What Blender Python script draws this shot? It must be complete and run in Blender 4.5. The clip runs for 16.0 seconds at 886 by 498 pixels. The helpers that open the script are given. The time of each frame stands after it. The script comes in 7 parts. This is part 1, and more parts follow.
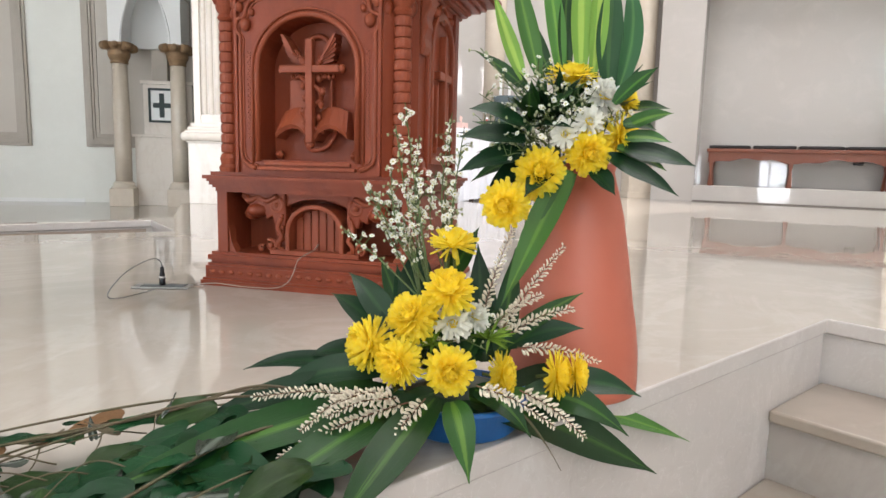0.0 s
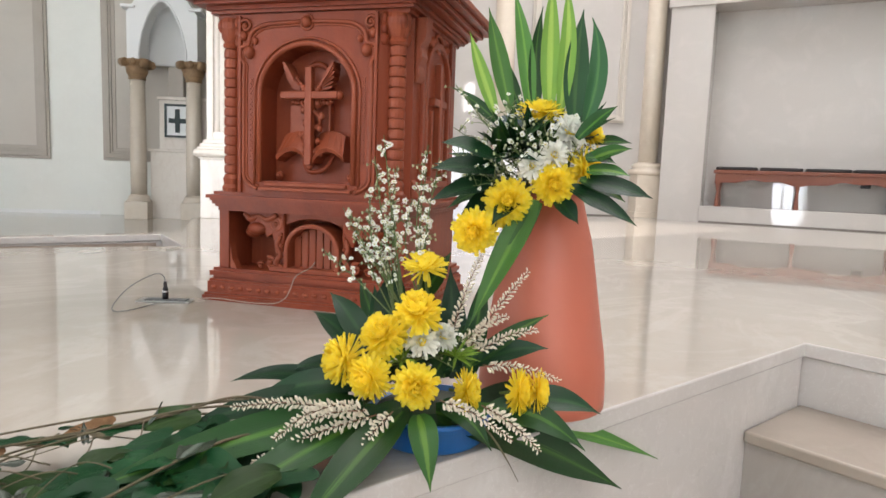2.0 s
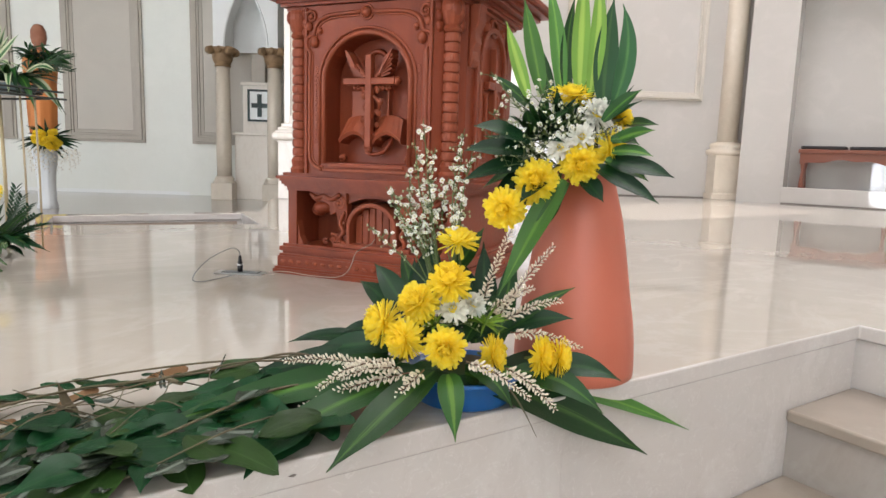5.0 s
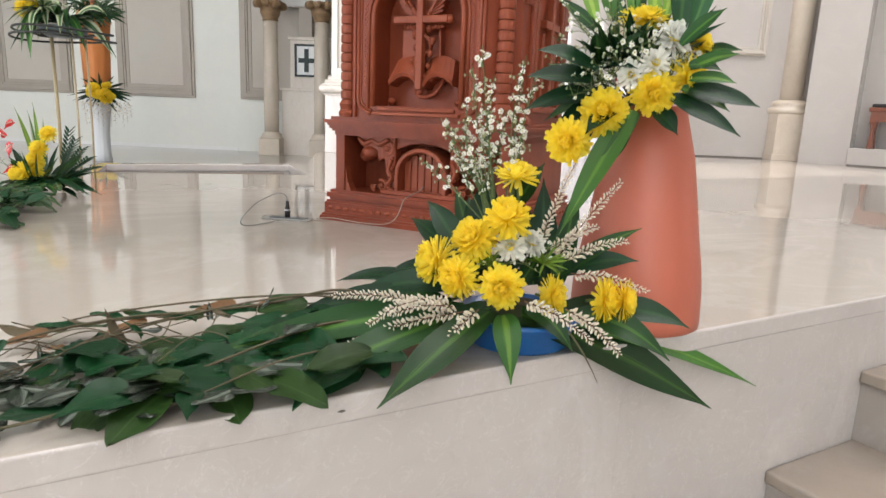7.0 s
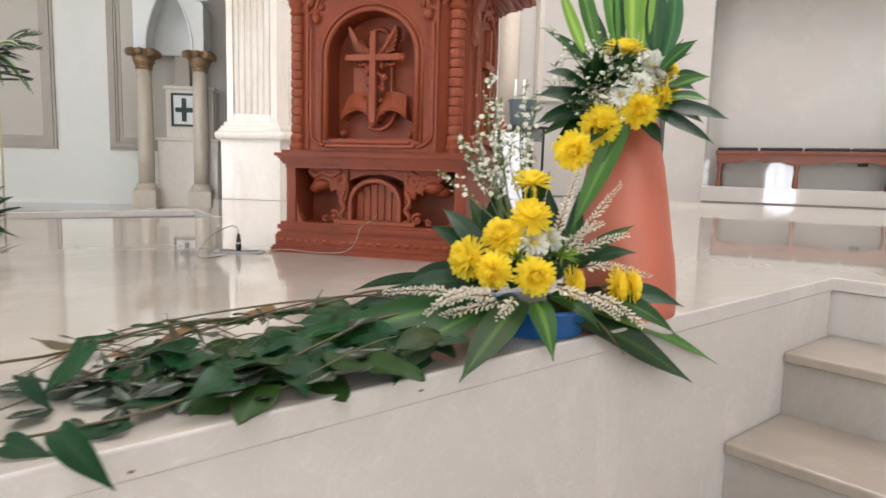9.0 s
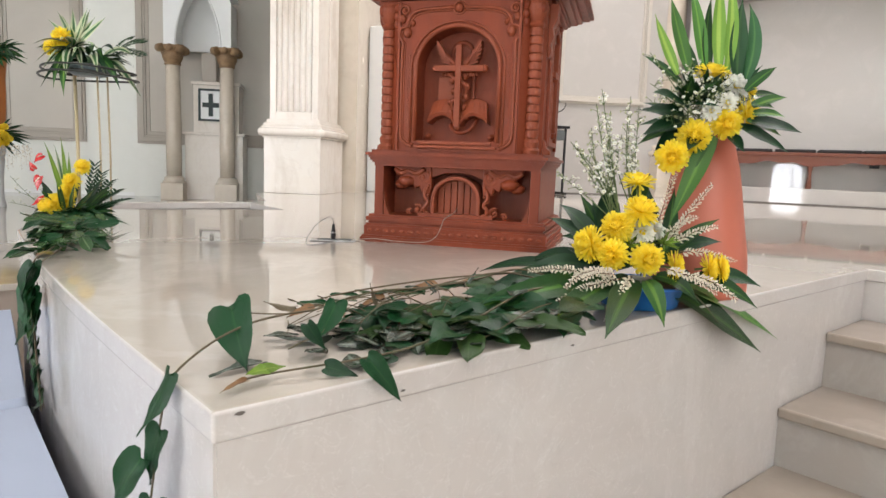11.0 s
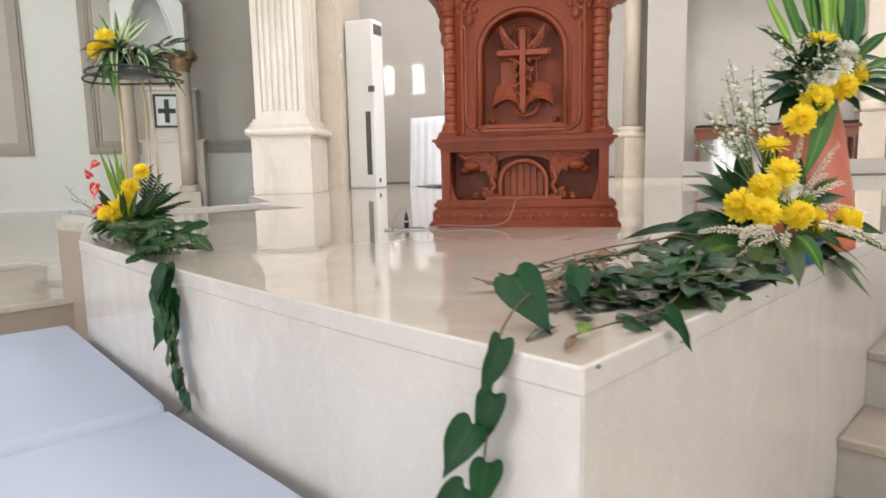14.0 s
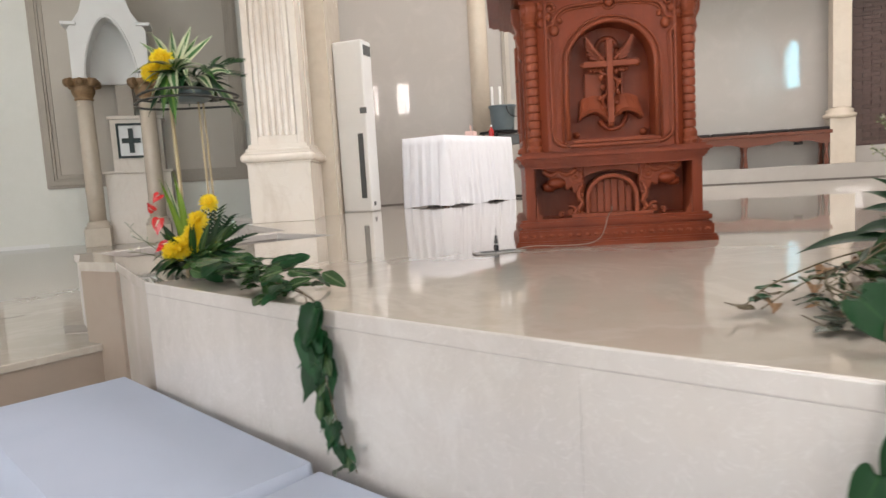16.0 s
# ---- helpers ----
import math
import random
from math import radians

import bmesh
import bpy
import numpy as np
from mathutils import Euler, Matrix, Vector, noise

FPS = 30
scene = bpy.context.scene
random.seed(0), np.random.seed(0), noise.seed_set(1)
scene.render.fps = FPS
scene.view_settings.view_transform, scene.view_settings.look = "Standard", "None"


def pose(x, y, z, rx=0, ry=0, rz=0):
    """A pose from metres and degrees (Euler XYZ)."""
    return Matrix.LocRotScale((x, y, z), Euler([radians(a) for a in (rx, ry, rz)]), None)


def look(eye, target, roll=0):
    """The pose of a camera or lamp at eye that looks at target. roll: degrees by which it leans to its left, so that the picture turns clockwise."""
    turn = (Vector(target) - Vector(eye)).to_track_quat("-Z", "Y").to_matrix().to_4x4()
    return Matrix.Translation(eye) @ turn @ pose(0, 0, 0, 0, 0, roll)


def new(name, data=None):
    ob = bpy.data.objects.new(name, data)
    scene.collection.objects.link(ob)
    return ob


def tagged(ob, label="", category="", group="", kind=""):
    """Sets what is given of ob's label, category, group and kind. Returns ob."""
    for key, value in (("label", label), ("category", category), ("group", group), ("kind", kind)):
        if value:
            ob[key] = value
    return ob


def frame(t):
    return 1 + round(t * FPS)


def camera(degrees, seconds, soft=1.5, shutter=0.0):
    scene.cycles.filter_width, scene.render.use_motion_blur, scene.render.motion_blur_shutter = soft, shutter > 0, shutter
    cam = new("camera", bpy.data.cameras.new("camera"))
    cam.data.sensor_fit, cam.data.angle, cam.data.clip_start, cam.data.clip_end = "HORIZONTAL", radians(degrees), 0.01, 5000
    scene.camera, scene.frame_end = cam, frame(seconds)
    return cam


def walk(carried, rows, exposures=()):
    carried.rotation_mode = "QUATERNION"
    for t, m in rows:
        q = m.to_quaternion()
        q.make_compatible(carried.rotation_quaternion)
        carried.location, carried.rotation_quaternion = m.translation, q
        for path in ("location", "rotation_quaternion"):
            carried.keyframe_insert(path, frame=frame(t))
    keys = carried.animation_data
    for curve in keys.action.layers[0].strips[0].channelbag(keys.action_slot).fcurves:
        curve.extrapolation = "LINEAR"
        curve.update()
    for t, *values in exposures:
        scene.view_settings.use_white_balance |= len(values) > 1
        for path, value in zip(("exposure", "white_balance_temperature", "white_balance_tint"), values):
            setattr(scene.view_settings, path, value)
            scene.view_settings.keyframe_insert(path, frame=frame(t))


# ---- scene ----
cam = camera(68.6, 16.0, 1.5, 0.5)
PATH = [
    (0, (-0.011, 0.028, 0.411), (1.292, 1.521, 0.139), 1.4),
    (0.5, (-0.019, 0.022, 0.412), (1.289, 1.514, 0.16), 1.7),
    (1, (-0.023, 0.012, 0.421), (1.331, 1.463, 0.177), 1.9),
    (1.5, (-0.026, -0.024, 0.431), (1.301, 1.461, 0.249), 1.7),
    (2, (-0.008, -0.067, 0.435), (1.269, 1.456, 0.21), 2.1),
    (2.5, (-0.001, -0.114, 0.438), (1.228, 1.443, 0.188), 2.2),
    (3, (-0.007, -0.151, 0.442), (1.158, 1.459, 0.213), 2.2),
    (3.5, (-0.013, -0.18, 0.439), (1.127, 1.445, 0.2), 2.2),
    (4, (-0.012, -0.194, 0.439), (1.114, 1.438, 0.176), 1.8),
    (6.5, (0.003, -0.15, 0.414), (0.997, 1.547, 0.051), 2.4),
    (7, (0.006, -0.13, 0.382), (0.973, 1.573, -0.027), 2.3),
    (7.5, (0.011, -0.114, 0.346), (1.081, 1.543, 0.013), 2.5),
    (8, (-0.041, -0.108, 0.32), (1.209, 1.444, 0.151), 2.7),
    (8.5, (-0.162, -0.096, 0.3), (1.162, 1.395, 0.146), 3.0),
    (9, (-0.284, -0.07, 0.302), (1.011, 1.434, 0.06), 1.5),
    (9.5, (-0.421, -0.065, 0.308), (0.865, 1.444, 0.05), 1.6),
    (10, (-0.506, -0.075, 0.304), (0.788, 1.427, 0.042), 2.1),
    (10.2, (-0.548, -0.089, 0.304), (0.724, 1.433, 0.053), 1.9),
    (12.3, (-0.871, -0.094, 0.308), (0.533, 1.304, 0.033), -0.1),
    (12.5, (-0.921, -0.061, 0.299), (0.491, 1.326, 0.014), -1.6),
    (13, (-0.993, 0.02, 0.256), (0.442, 1.376, -0.064), -1.7),
    (13.5, (-1.053, 0.123, 0.257), (0.397, 1.459, -0.082), -0.8),
    (14, (-1.077, 0.224, 0.261), (0.346, 1.603, -0.006), -1.2),
    (14.5, (-1.112, 0.332, 0.273), (0.307, 1.72, 0.028), -1.7),
    (15, (-1.148, 0.46, 0.269), (0.321, 1.792, 0.007), 0.0),
    (15.5, (-1.227, 0.577, 0.273), (0.292, 1.86, 0.06), -2.8),
    (16, (-1.323, 0.723, 0.279), (0.214, 1.985, 0.067), -3.4),
]
walk(cam, [(t, look(eye, target, roll)) for t, eye, target, roll in PATH], [(0, -0.04, 6600, 16), (10, -0.04, 6700, 17), (12.5, 0.0, 6750, 15.5), (14, -0.08, 6850, 16), (15, -0.33, 7050, 17.5), (16, -0.33, 7050, 17.5)])

# ---- world, sun, lamps that stand in for daylight ----
world = bpy.data.worlds.new("world")
scene.world = world
world.use_nodes = True
wn = world.node_tree.nodes
sky = wn.new("ShaderNodeTexSky")
sky.sky_type, sky.sun_disc, sky.sun_elevation, sky.sun_rotation = "NISHITA", False, radians(62), radians(197)
wn["Background"].inputs["Strength"].default_value = 0.12
world.node_tree.links.new(sky.outputs["Color"], wn["Background"].inputs["Color"])
sun = new("sun", bpy.data.lights.new("sun", "SUN"))
sun.data.energy, sun.data.angle, sun.data.color = 5.0, radians(0.6), (1.0, 0.95, 0.87)
sun.matrix_world = look((-1.15, -3.8, 7.4), (0, 0, 0))


def opening_lamp(x, y, z, w, h, toward, power, tone=(1.0, 0.99, 0.97)):
    """An added area lamp that stands in for daylight at one opening."""
    lamp = new("daylight_lamp", bpy.data.lights.new("daylight_lamp", "AREA"))
    lamp.data.shape, lamp.data.size, lamp.data.size_y = "RECTANGLE", w, h
    lamp.data.energy, lamp.data.color = power, tone
    lamp.matrix_world = look((x, y, z), (x + toward[0], y + toward[1], z + toward[2]))
    return lamp


# ---- materials ----
def material(name, base, rough=0.5, metal=0.0, spec=0.5, mix=(), bump=0.0, bump_scale=60.0, coat=0.0, rough_var=0.0, translucent=0.0, random_tone=0.0, veins=()):
    """A procedural surface: mix holds (colour, noise scale, from, to, amount, stretch) layers over the base colour."""
    m = bpy.data.materials.new(name)
    m.use_nodes = True
    nt = m.node_tree
    nodes, links = nt.nodes, nt.links
    p = nodes["Principled BSDF"]
    p.inputs["Roughness"].default_value, p.inputs["Metallic"].default_value = rough, metal
    p.inputs["Specular IOR Level"].default_value = spec
    p.inputs["Coat Weight"].default_value = coat
    p.inputs["Coat Roughness"].default_value = 0.08
    geo = nodes.new("ShaderNodeTexCoord")
    rgb = nodes.new("ShaderNodeRGB")
    rgb.outputs[0].default_value = (*base, 1)
    out = rgb.outputs[0]
    for colour, scale, lo, hi, amount, stretch in mix:
        mp = nodes.new("ShaderNodeMapping")
        mp.inputs["Scale"].default_value = stretch
        links.new(geo.outputs["Object"], mp.inputs["Vector"])
        nz = nodes.new("ShaderNodeTexNoise")
        nz.inputs["Scale"].default_value, nz.inputs["Detail"].default_value = scale, 6.0
        nz.inputs["Roughness"].default_value, nz.inputs["Distortion"].default_value = 0.62, 0.8
        links.new(mp.outputs[0], nz.inputs["Vector"])
        ramp = nodes.new("ShaderNodeMapRange")
        ramp.inputs["From Min"].default_value, ramp.inputs["From Max"].default_value = lo, hi
        ramp.inputs["To Max"].default_value = amount
        links.new(nz.outputs["Fac"], ramp.inputs["Value"])
        mx = nodes.new("ShaderNodeMix")
        mx.data_type = "RGBA"
        links.new(ramp.outputs[0], mx.inputs["Factor"])
        links.new(out, mx.inputs[6])
        mx.inputs[7].default_value = (*colour, 1)
        out = mx.outputs[2]
    for colour, scale, width, amount in veins:
        nz = nodes.new("ShaderNodeTexNoise")
        nz.inputs["Scale"].default_value, nz.inputs["Detail"].default_value = scale, 7.0
        nz.inputs["Roughness"].default_value, nz.inputs["Distortion"].default_value = 0.6, 1.6
        links.new(geo.outputs["Object"], nz.inputs["Vector"])
        off = nodes.new("ShaderNodeMath")
        off.operation = "SUBTRACT"
        links.new(nz.outputs["Fac"], off.inputs[0])
        off.inputs[1].default_value = 0.5
        ab = nodes.new("ShaderNodeMath")
        ab.operation = "ABSOLUTE"
        links.new(off.outputs[0], ab.inputs[0])
        ramp = nodes.new("ShaderNodeMapRange")
        ramp.interpolation_type = "SMOOTHSTEP"
        ramp.inputs["From Min"].default_value, ramp.inputs["From Max"].default_value = 0.0, width
        ramp.inputs["To Min"].default_value, ramp.inputs["To Max"].default_value = amount, 0.0
        links.new(ab.outputs[0], ramp.inputs["Value"])
        mx = nodes.new("ShaderNodeMix")
        mx.data_type = "RGBA"
        links.new(ramp.outputs[0], mx.inputs["Factor"])
        links.new(out, mx.inputs[6])
        mx.inputs[7].default_value = (*colour, 1)
        out = mx.outputs[2]
    if random_tone:
        info = nodes.new("ShaderNodeObjectInfo")
        rr = nodes.new("ShaderNodeMapRange")
        rr.inputs["To Min"].default_value, rr.inputs["To Max"].default_value = 1 - random_tone, 1 + random_tone
        links.new(info.outputs["Random"], rr.inputs["Value"])
        hsv = nodes.new("ShaderNodeHueSaturation")
        links.new(rr.outputs[0], hsv.inputs["Value"])
        links.new(out, hsv.inputs["Color"])
        out = hsv.outputs[0]
    links.new(out, p.inputs["Base Color"])
    if bump or rough_var:
        nz = nodes.new("ShaderNodeTexNoise")
        nz.inputs["Scale"].default_value, nz.inputs["Detail"].default_value = bump_scale, 5.0
        links.new(geo.outputs["Object"], nz.inputs["Vector"])
        if bump:
            b = nodes.new("ShaderNodeBump")
            b.inputs["Strength"].default_value, b.inputs["Distance"].default_value = bump, 0.004
            links.new(nz.outputs["Fac"], b.inputs["Height"])
            links.new(b.outputs[0], p.inputs["Normal"])
        if rough_var:
            rv = nodes.new("ShaderNodeMapRange")
            rv.inputs["To Min"].default_value, rv.inputs["To Max"].default_value = max(0.02, rough - rough_var), rough + rough_var
            links.new(nz.outputs["Fac"], rv.inputs["Value"])
            links.new(rv.outputs[0], p.inputs["Roughness"])
    if translucent:
        tr = nodes.new("ShaderNodeBsdfTranslucent")
        links.new(out, tr.inputs["Color"])
        ms = nodes.new("ShaderNodeMixShader")
        ms.inputs[0].default_value = translucent
        links.new(p.outputs[0], ms.inputs[1])
        links.new(tr.outputs[0], ms.inputs[2])
        links.new(ms.outputs[0], nodes["Material Output"].inputs["Surface"])
    return m


def striped_leaf(name, edge, mid, width, rough=0.32, fine=0.12, spec=0.28):
    """A blade with a paler stripe along its middle (across the first UV axis) and fine veins."""
    m = material(name, edge, rough, 0, spec)
    nt = m.node_tree
    nodes, links = nt.nodes, nt.links
    p = nodes["Principled BSDF"]
    uv = nodes.new("ShaderNodeUVMap")
    sep = nodes.new("ShaderNodeSeparateXYZ")
    links.new(uv.outputs[0], sep.inputs[0])
    nz = nodes.new("ShaderNodeTexNoise")
    nz.inputs["Scale"].default_value, nz.inputs["Detail"].default_value = 5.0, 3.0
    mp = nodes.new("ShaderNodeMapping")
    mp.inputs["Scale"].default_value = (9.0, 0.5, 1.0)
    info = nodes.new("ShaderNodeObjectInfo")
    links.new(info.outputs["Random"], mp.inputs["Location"])
    links.new(uv.outputs[0], mp.inputs["Vector"])
    links.new(mp.outputs[0], nz.inputs["Vector"])
    dist = nodes.new("ShaderNodeMath")
    dist.operation = "SUBTRACT"
    links.new(sep.outputs[0], dist.inputs[0])
    dist.inputs[1].default_value = 0.5
    ab = nodes.new("ShaderNodeMath")
    ab.operation = "ABSOLUTE"
    links.new(dist.outputs[0], ab.inputs[0])
    add = nodes.new("ShaderNodeMath")
    add.operation = "MULTIPLY_ADD"
    links.new(nz.outputs["Fac"], add.inputs[0])
    add.inputs[1].default_value = fine * 2
    links.new(ab.outputs[0], add.inputs[2])
    ramp = nodes.new("ShaderNodeMapRange")
    ramp.interpolation_type = "SMOOTHSTEP"
    ramp.inputs["From Min"].default_value, ramp.inputs["From Max"].default_value = width + fine * 0.7, width + fine * 1.5
    links.new(add.outputs[0], ramp.inputs["Value"])
    mx = nodes.new("ShaderNodeMix")
    mx.data_type = "RGBA"
    mx.inputs[6].default_value, mx.inputs[7].default_value = (*mid, 1), (*edge, 1)
    links.new(ramp.outputs[0], mx.inputs["Factor"])
    rr = nodes.new("ShaderNodeMapRange")
    rr.inputs["To Min"].default_value, rr.inputs["To Max"].default_value = 0.72, 1.32
    links.new(info.outputs["Random"], rr.inputs["Value"])
    hsv = nodes.new("ShaderNodeHueSaturation")
    links.new(rr.outputs[0], hsv.inputs["Value"])
    links.new(mx.outputs[2], hsv.inputs["Color"])
    links.new(hsv.outputs[0], p.inputs["Base Color"])
    b = nodes.new("ShaderNodeBump")
    b.inputs["Strength"].default_value, b.inputs["Distance"].default_value = 0.35, 0.002
    links.new(nz.outputs["Fac"], b.inputs["Height"])
    links.new(b.outputs[0], p.inputs["Normal"])
    tr = nodes.new("ShaderNodeBsdfTranslucent")
    links.new(hsv.outputs[0], tr.inputs["Color"])
    ms = nodes.new("ShaderNodeMixShader")
    ms.inputs[0].default_value = 0.13
    links.new(p.outputs[0], ms.inputs[1])
    links.new(tr.outputs[0], ms.inputs[2])
    links.new(ms.outputs[0], nodes["Material Output"].inputs["Surface"])
    return m


ONE = (1, 1, 1)
MARBLE_FLOOR = material("polished cream marble", (0.43, 0.39, 0.34), 0.03, 0, 0.9, (((0.375, 0.33, 0.285), 1.3, 0.4, 0.75, 0.6, ONE), ((0.51, 0.475, 0.43), 4.5, 0.5, 0.8, 0.55, ONE), ((0.35, 0.31, 0.27), 26, 0.55, 0.8, 0.3, ONE)), rough_var=0.02, bump_scale=3.0, veins=(((0.58, 0.54, 0.49), 1.1, 0.04, 0.2), ((0.40, 0.35, 0.305), 2.3, 0.012, 0.12)))
MARBLE_FACE = material("honed grey-cream marble", (0.53, 0.495, 0.47), 0.14, 0, 0.55, (((0.43, 0.395, 0.37), 1.5, 0.45, 0.72, 0.7, (1, 1, 0.5)), ((0.64, 0.62, 0.60), 5, 0.52, 0.78, 0.7, (1, 1, 0.6)), ((0.40, 0.36, 0.335), 34, 0.57, 0.8, 0.35, ONE)), rough_var=0.05, bump_scale=5.0, veins=(((0.58, 0.55, 0.52), 1.6, 0.06, 0.12), ((0.46, 0.42, 0.39), 1.7, 0.012, 0.07), ((0.74, 0.72, 0.70), 15.0, 0.010, 0.34)))
# Darker than the face marble: the steps' weaker light is in this colour.
MARBLE_STEP = material("worn grey-beige step marble, shade in its tone", (0.335, 0.30, 0.275), 0.22, 0, 0.5, (((0.31, 0.28, 0.255), 2.2, 0.42, 0.75, 0.65, ONE), ((0.42, 0.39, 0.365), 7, 0.52, 0.8, 0.55, ONE), ((0.36, 0.32, 0.29), 36, 0.58, 0.8, 0.35, ONE)), rough_var=0.07, bump_scale=5.0, veins=(((0.46, 0.43, 0.40), 2.0, 0.06, 0.12), ((0.32, 0.285, 0.26), 1.9, 0.012, 0.07)))
MARBLE_TREAD = material("worn tan tread marble", (0.32, 0.27, 0.225), 0.2, 0, 0.5, (((0.255, 0.21, 0.17), 2.6, 0.42, 0.75, 0.65, ONE), ((0.38, 0.335, 0.29), 8, 0.52, 0.8, 0.55, ONE)), rough_var=0.07, bump_scale=5.0, veins=(((0.27, 0.22, 0.18), 2.1, 0.014, 0.12),))
MARBLE_WHITE = material("white veined marble", (0.76, 0.70, 0.63), 0.2, 0, 0.5, (((0.56, 0.48, 0.40), 2.4, 0.50, 0.66, 0.55, (1, 1, 0.4)), ((0.82, 0.79, 0.75), 7, 0.5, 0.8, 0.5, ONE)), rough_var=0.05, bump_scale=5.0, veins=(((0.54, 0.46, 0.39), 1.6, 0.02, 0.16),))
MARBLE_TAN = material("tan marble", (0.66, 0.58, 0.48), 0.25, 0, 0.5, (((0.56, 0.48, 0.385), 5, 0.45, 0.75, 0.6, ONE), ((0.72, 0.64, 0.54), 11, 0.5, 0.8, 0.5, ONE)), rough_var=0.06, bump_scale=8.0)
MARBLE_WALL = material("polished wall marble", (0.47, 0.445, 0.42), 0.02, 0, 0.55, (((0.45, 0.42, 0.385), 0.9, 0.42, 0.75, 0.6, ONE), ((0.55, 0.52, 0.49), 3.5, 0.5, 0.8, 0.5, ONE)), rough_var=0.012, bump_scale=3.0)
RISER = material("brown step marble", (0.33, 0.265, 0.22), 0.2, 0, 0.5, (((0.27, 0.215, 0.18), 3, 0.42, 0.75, 0.6, ONE),), rough_var=0.05, bump_scale=5.0)
PAINT = material("white wall paint", (0.80, 0.81, 0.76), 0.55, 0, 0.3, (((0.73, 0.74, 0.69), 1.2, 0.45, 0.75, 0.5, ONE), ((0.84, 0.85, 0.81), 9, 0.5, 0.8, 0.4, ONE)), bump=0.1, bump_scale=180)
PAINT_IN = material("bright plaster", (0.84, 0.85, 0.84), 0.5, 0, 0.3, (((0.78, 0.79, 0.78), 1.5, 0.45, 0.75, 0.5, ONE),), bump=0.1, bump_scale=160)
TAUPE = material("taupe panel moulding", (0.42, 0.375, 0.32), 0.42, 0, 0.4, (((0.36, 0.32, 0.27), 3, 0.45, 0.75, 0.5, ONE),), bump=0.08, bump_scale=120)
TAUPE_PALE = material("pale taupe panel", (0.53, 0.49, 0.43), 0.42, 0, 0.4, (((0.47, 0.43, 0.38), 1.4, 0.45, 0.75, 0.5, ONE),), bump=0.06, bump_scale=120)
GILT = material("bronze capital", (0.30, 0.19, 0.10), 0.5, 0.2, 0.5, (((0.17, 0.1, 0.055), 14, 0.45, 0.7, 0.7, ONE),), bump=0.4, bump_scale=70)
WOOD = material("red-brown carved wood", (0.214, 0.040, 0.0145), 0.42, 0, 0.26, (((0.112, 0.022, 0.009), 5, 0.42, 0.72, 0.75, (1, 1, 0.12)), ((0.25, 0.060, 0.026), 22, 0.5, 0.8, 0.5, (1, 1, 0.1)), ((0.11, 0.027, 0.012), 60, 0.58, 0.8, 0.35, (1, 1, 0.08))), bump=0.15, bump_scale=90, rough_var=0.08)
WOOD_PALE = material("paler carved wood", (0.240, 0.054, 0.023), 0.42, 0, 0.26, (((0.150, 0.032, 0.013), 8, 0.42, 0.72, 0.7, (1, 1, 0.2)),), bump=0.15, bump_scale=90, rough_var=0.06)
BENCH_WOOD = material("brown varnished wood", (0.17, 0.050, 0.025), 0.35, 0, 0.45, (((0.14, 0.038, 0.018), 6, 0.42, 0.72, 0.7, (0.15, 1, 1)),), bump=0.1, bump_scale=90)
CUSHION = material("black seat cushion", (0.022, 0.02, 0.02), 0.6, 0, 0.3, (((0.04, 0.036, 0.035), 30, 0.45, 0.75, 0.6, ONE),), bump=0.2, bump_scale=250)
VASE = material("orange-red painted vase", (0.475, 0.128, 0.078), 0.42, 0, 0.45, (((0.53, 0.16, 0.10), 3.5, 0.42, 0.75, 0.7, (1, 1, 0.5)), ((0.5, 0.12, 0.06), 30, 0.55, 0.8, 0.3, ONE)), bump=0.06, bump_scale=130, rough_var=0.07)
BASIN = material("blue plastic basin", (0.010, 0.105, 0.34), 0.3, 0, 0.45, (((0.02, 0.19, 0.5), 8, 0.45, 0.75, 0.5, ONE),), bump=0.03, bump_scale=60)
YELLOW = material("yellow petals", (1.0, 0.86, 0.09), 0.5, 0, 0.25, (((0.97, 0.74, 0.022), 3.0, 0.42, 0.7, 0.6, ONE), ((0.98, 0.91, 0.30), 7, 0.48, 0.72, 0.6, ONE)), translucent=0.62, random_tone=0.03)
YELLOW_HEART = material("deep yellow flower heart", (0.93, 0.70, 0.02), 0.6, 0, 0.2, (((0.8, 0.52, 0.008), 12, 0.42, 0.7, 0.7, ONE),), translucent=0.15)
WHITE_PETAL = material("white petals", (0.80, 0.80, 0.75), 0.5, 0, 0.25, (((0.60, 0.63, 0.52), 50, 0.42, 0.7, 0.6, ONE),), translucent=0.3)
GREEN_BUD = material("green-white closed buds", (0.34, 0.38, 0.22), 0.55, 0, 0.25, (((0.52, 0.50, 0.38), 60, 0.42, 0.7, 0.6, ONE),), translucent=0.2)
BUD = material("cream flower buds", (0.78, 0.72, 0.60), 0.5, 0, 0.3, (((0.62, 0.52, 0.42), 90, 0.45, 0.72, 0.6, ONE),), translucent=0.2)
POLLEN = material("green-yellow flower centre", (0.42, 0.38, 0.07), 0.7, 0, 0.2)
STEM = material("green stem", (0.075, 0.12, 0.035), 0.5, 0, 0.35, (((0.11, 0.1, 0.05), 30, 0.45, 0.72, 0.6, ONE),), bump=0.1)
VINE_STEM = material("brown-green vine stem", (0.10, 0.075, 0.045), 0.6, 0, 0.3, (((0.06, 0.075, 0.03), 22, 0.45, 0.72, 0.7, ONE),), bump=0.3)
SPIKE_STEM = material("reddish spike stem", (0.17, 0.085, 0.055), 0.6, 0, 0.3, (((0.1, 0.1, 0.04), 40, 0.45, 0.72, 0.6, ONE),))
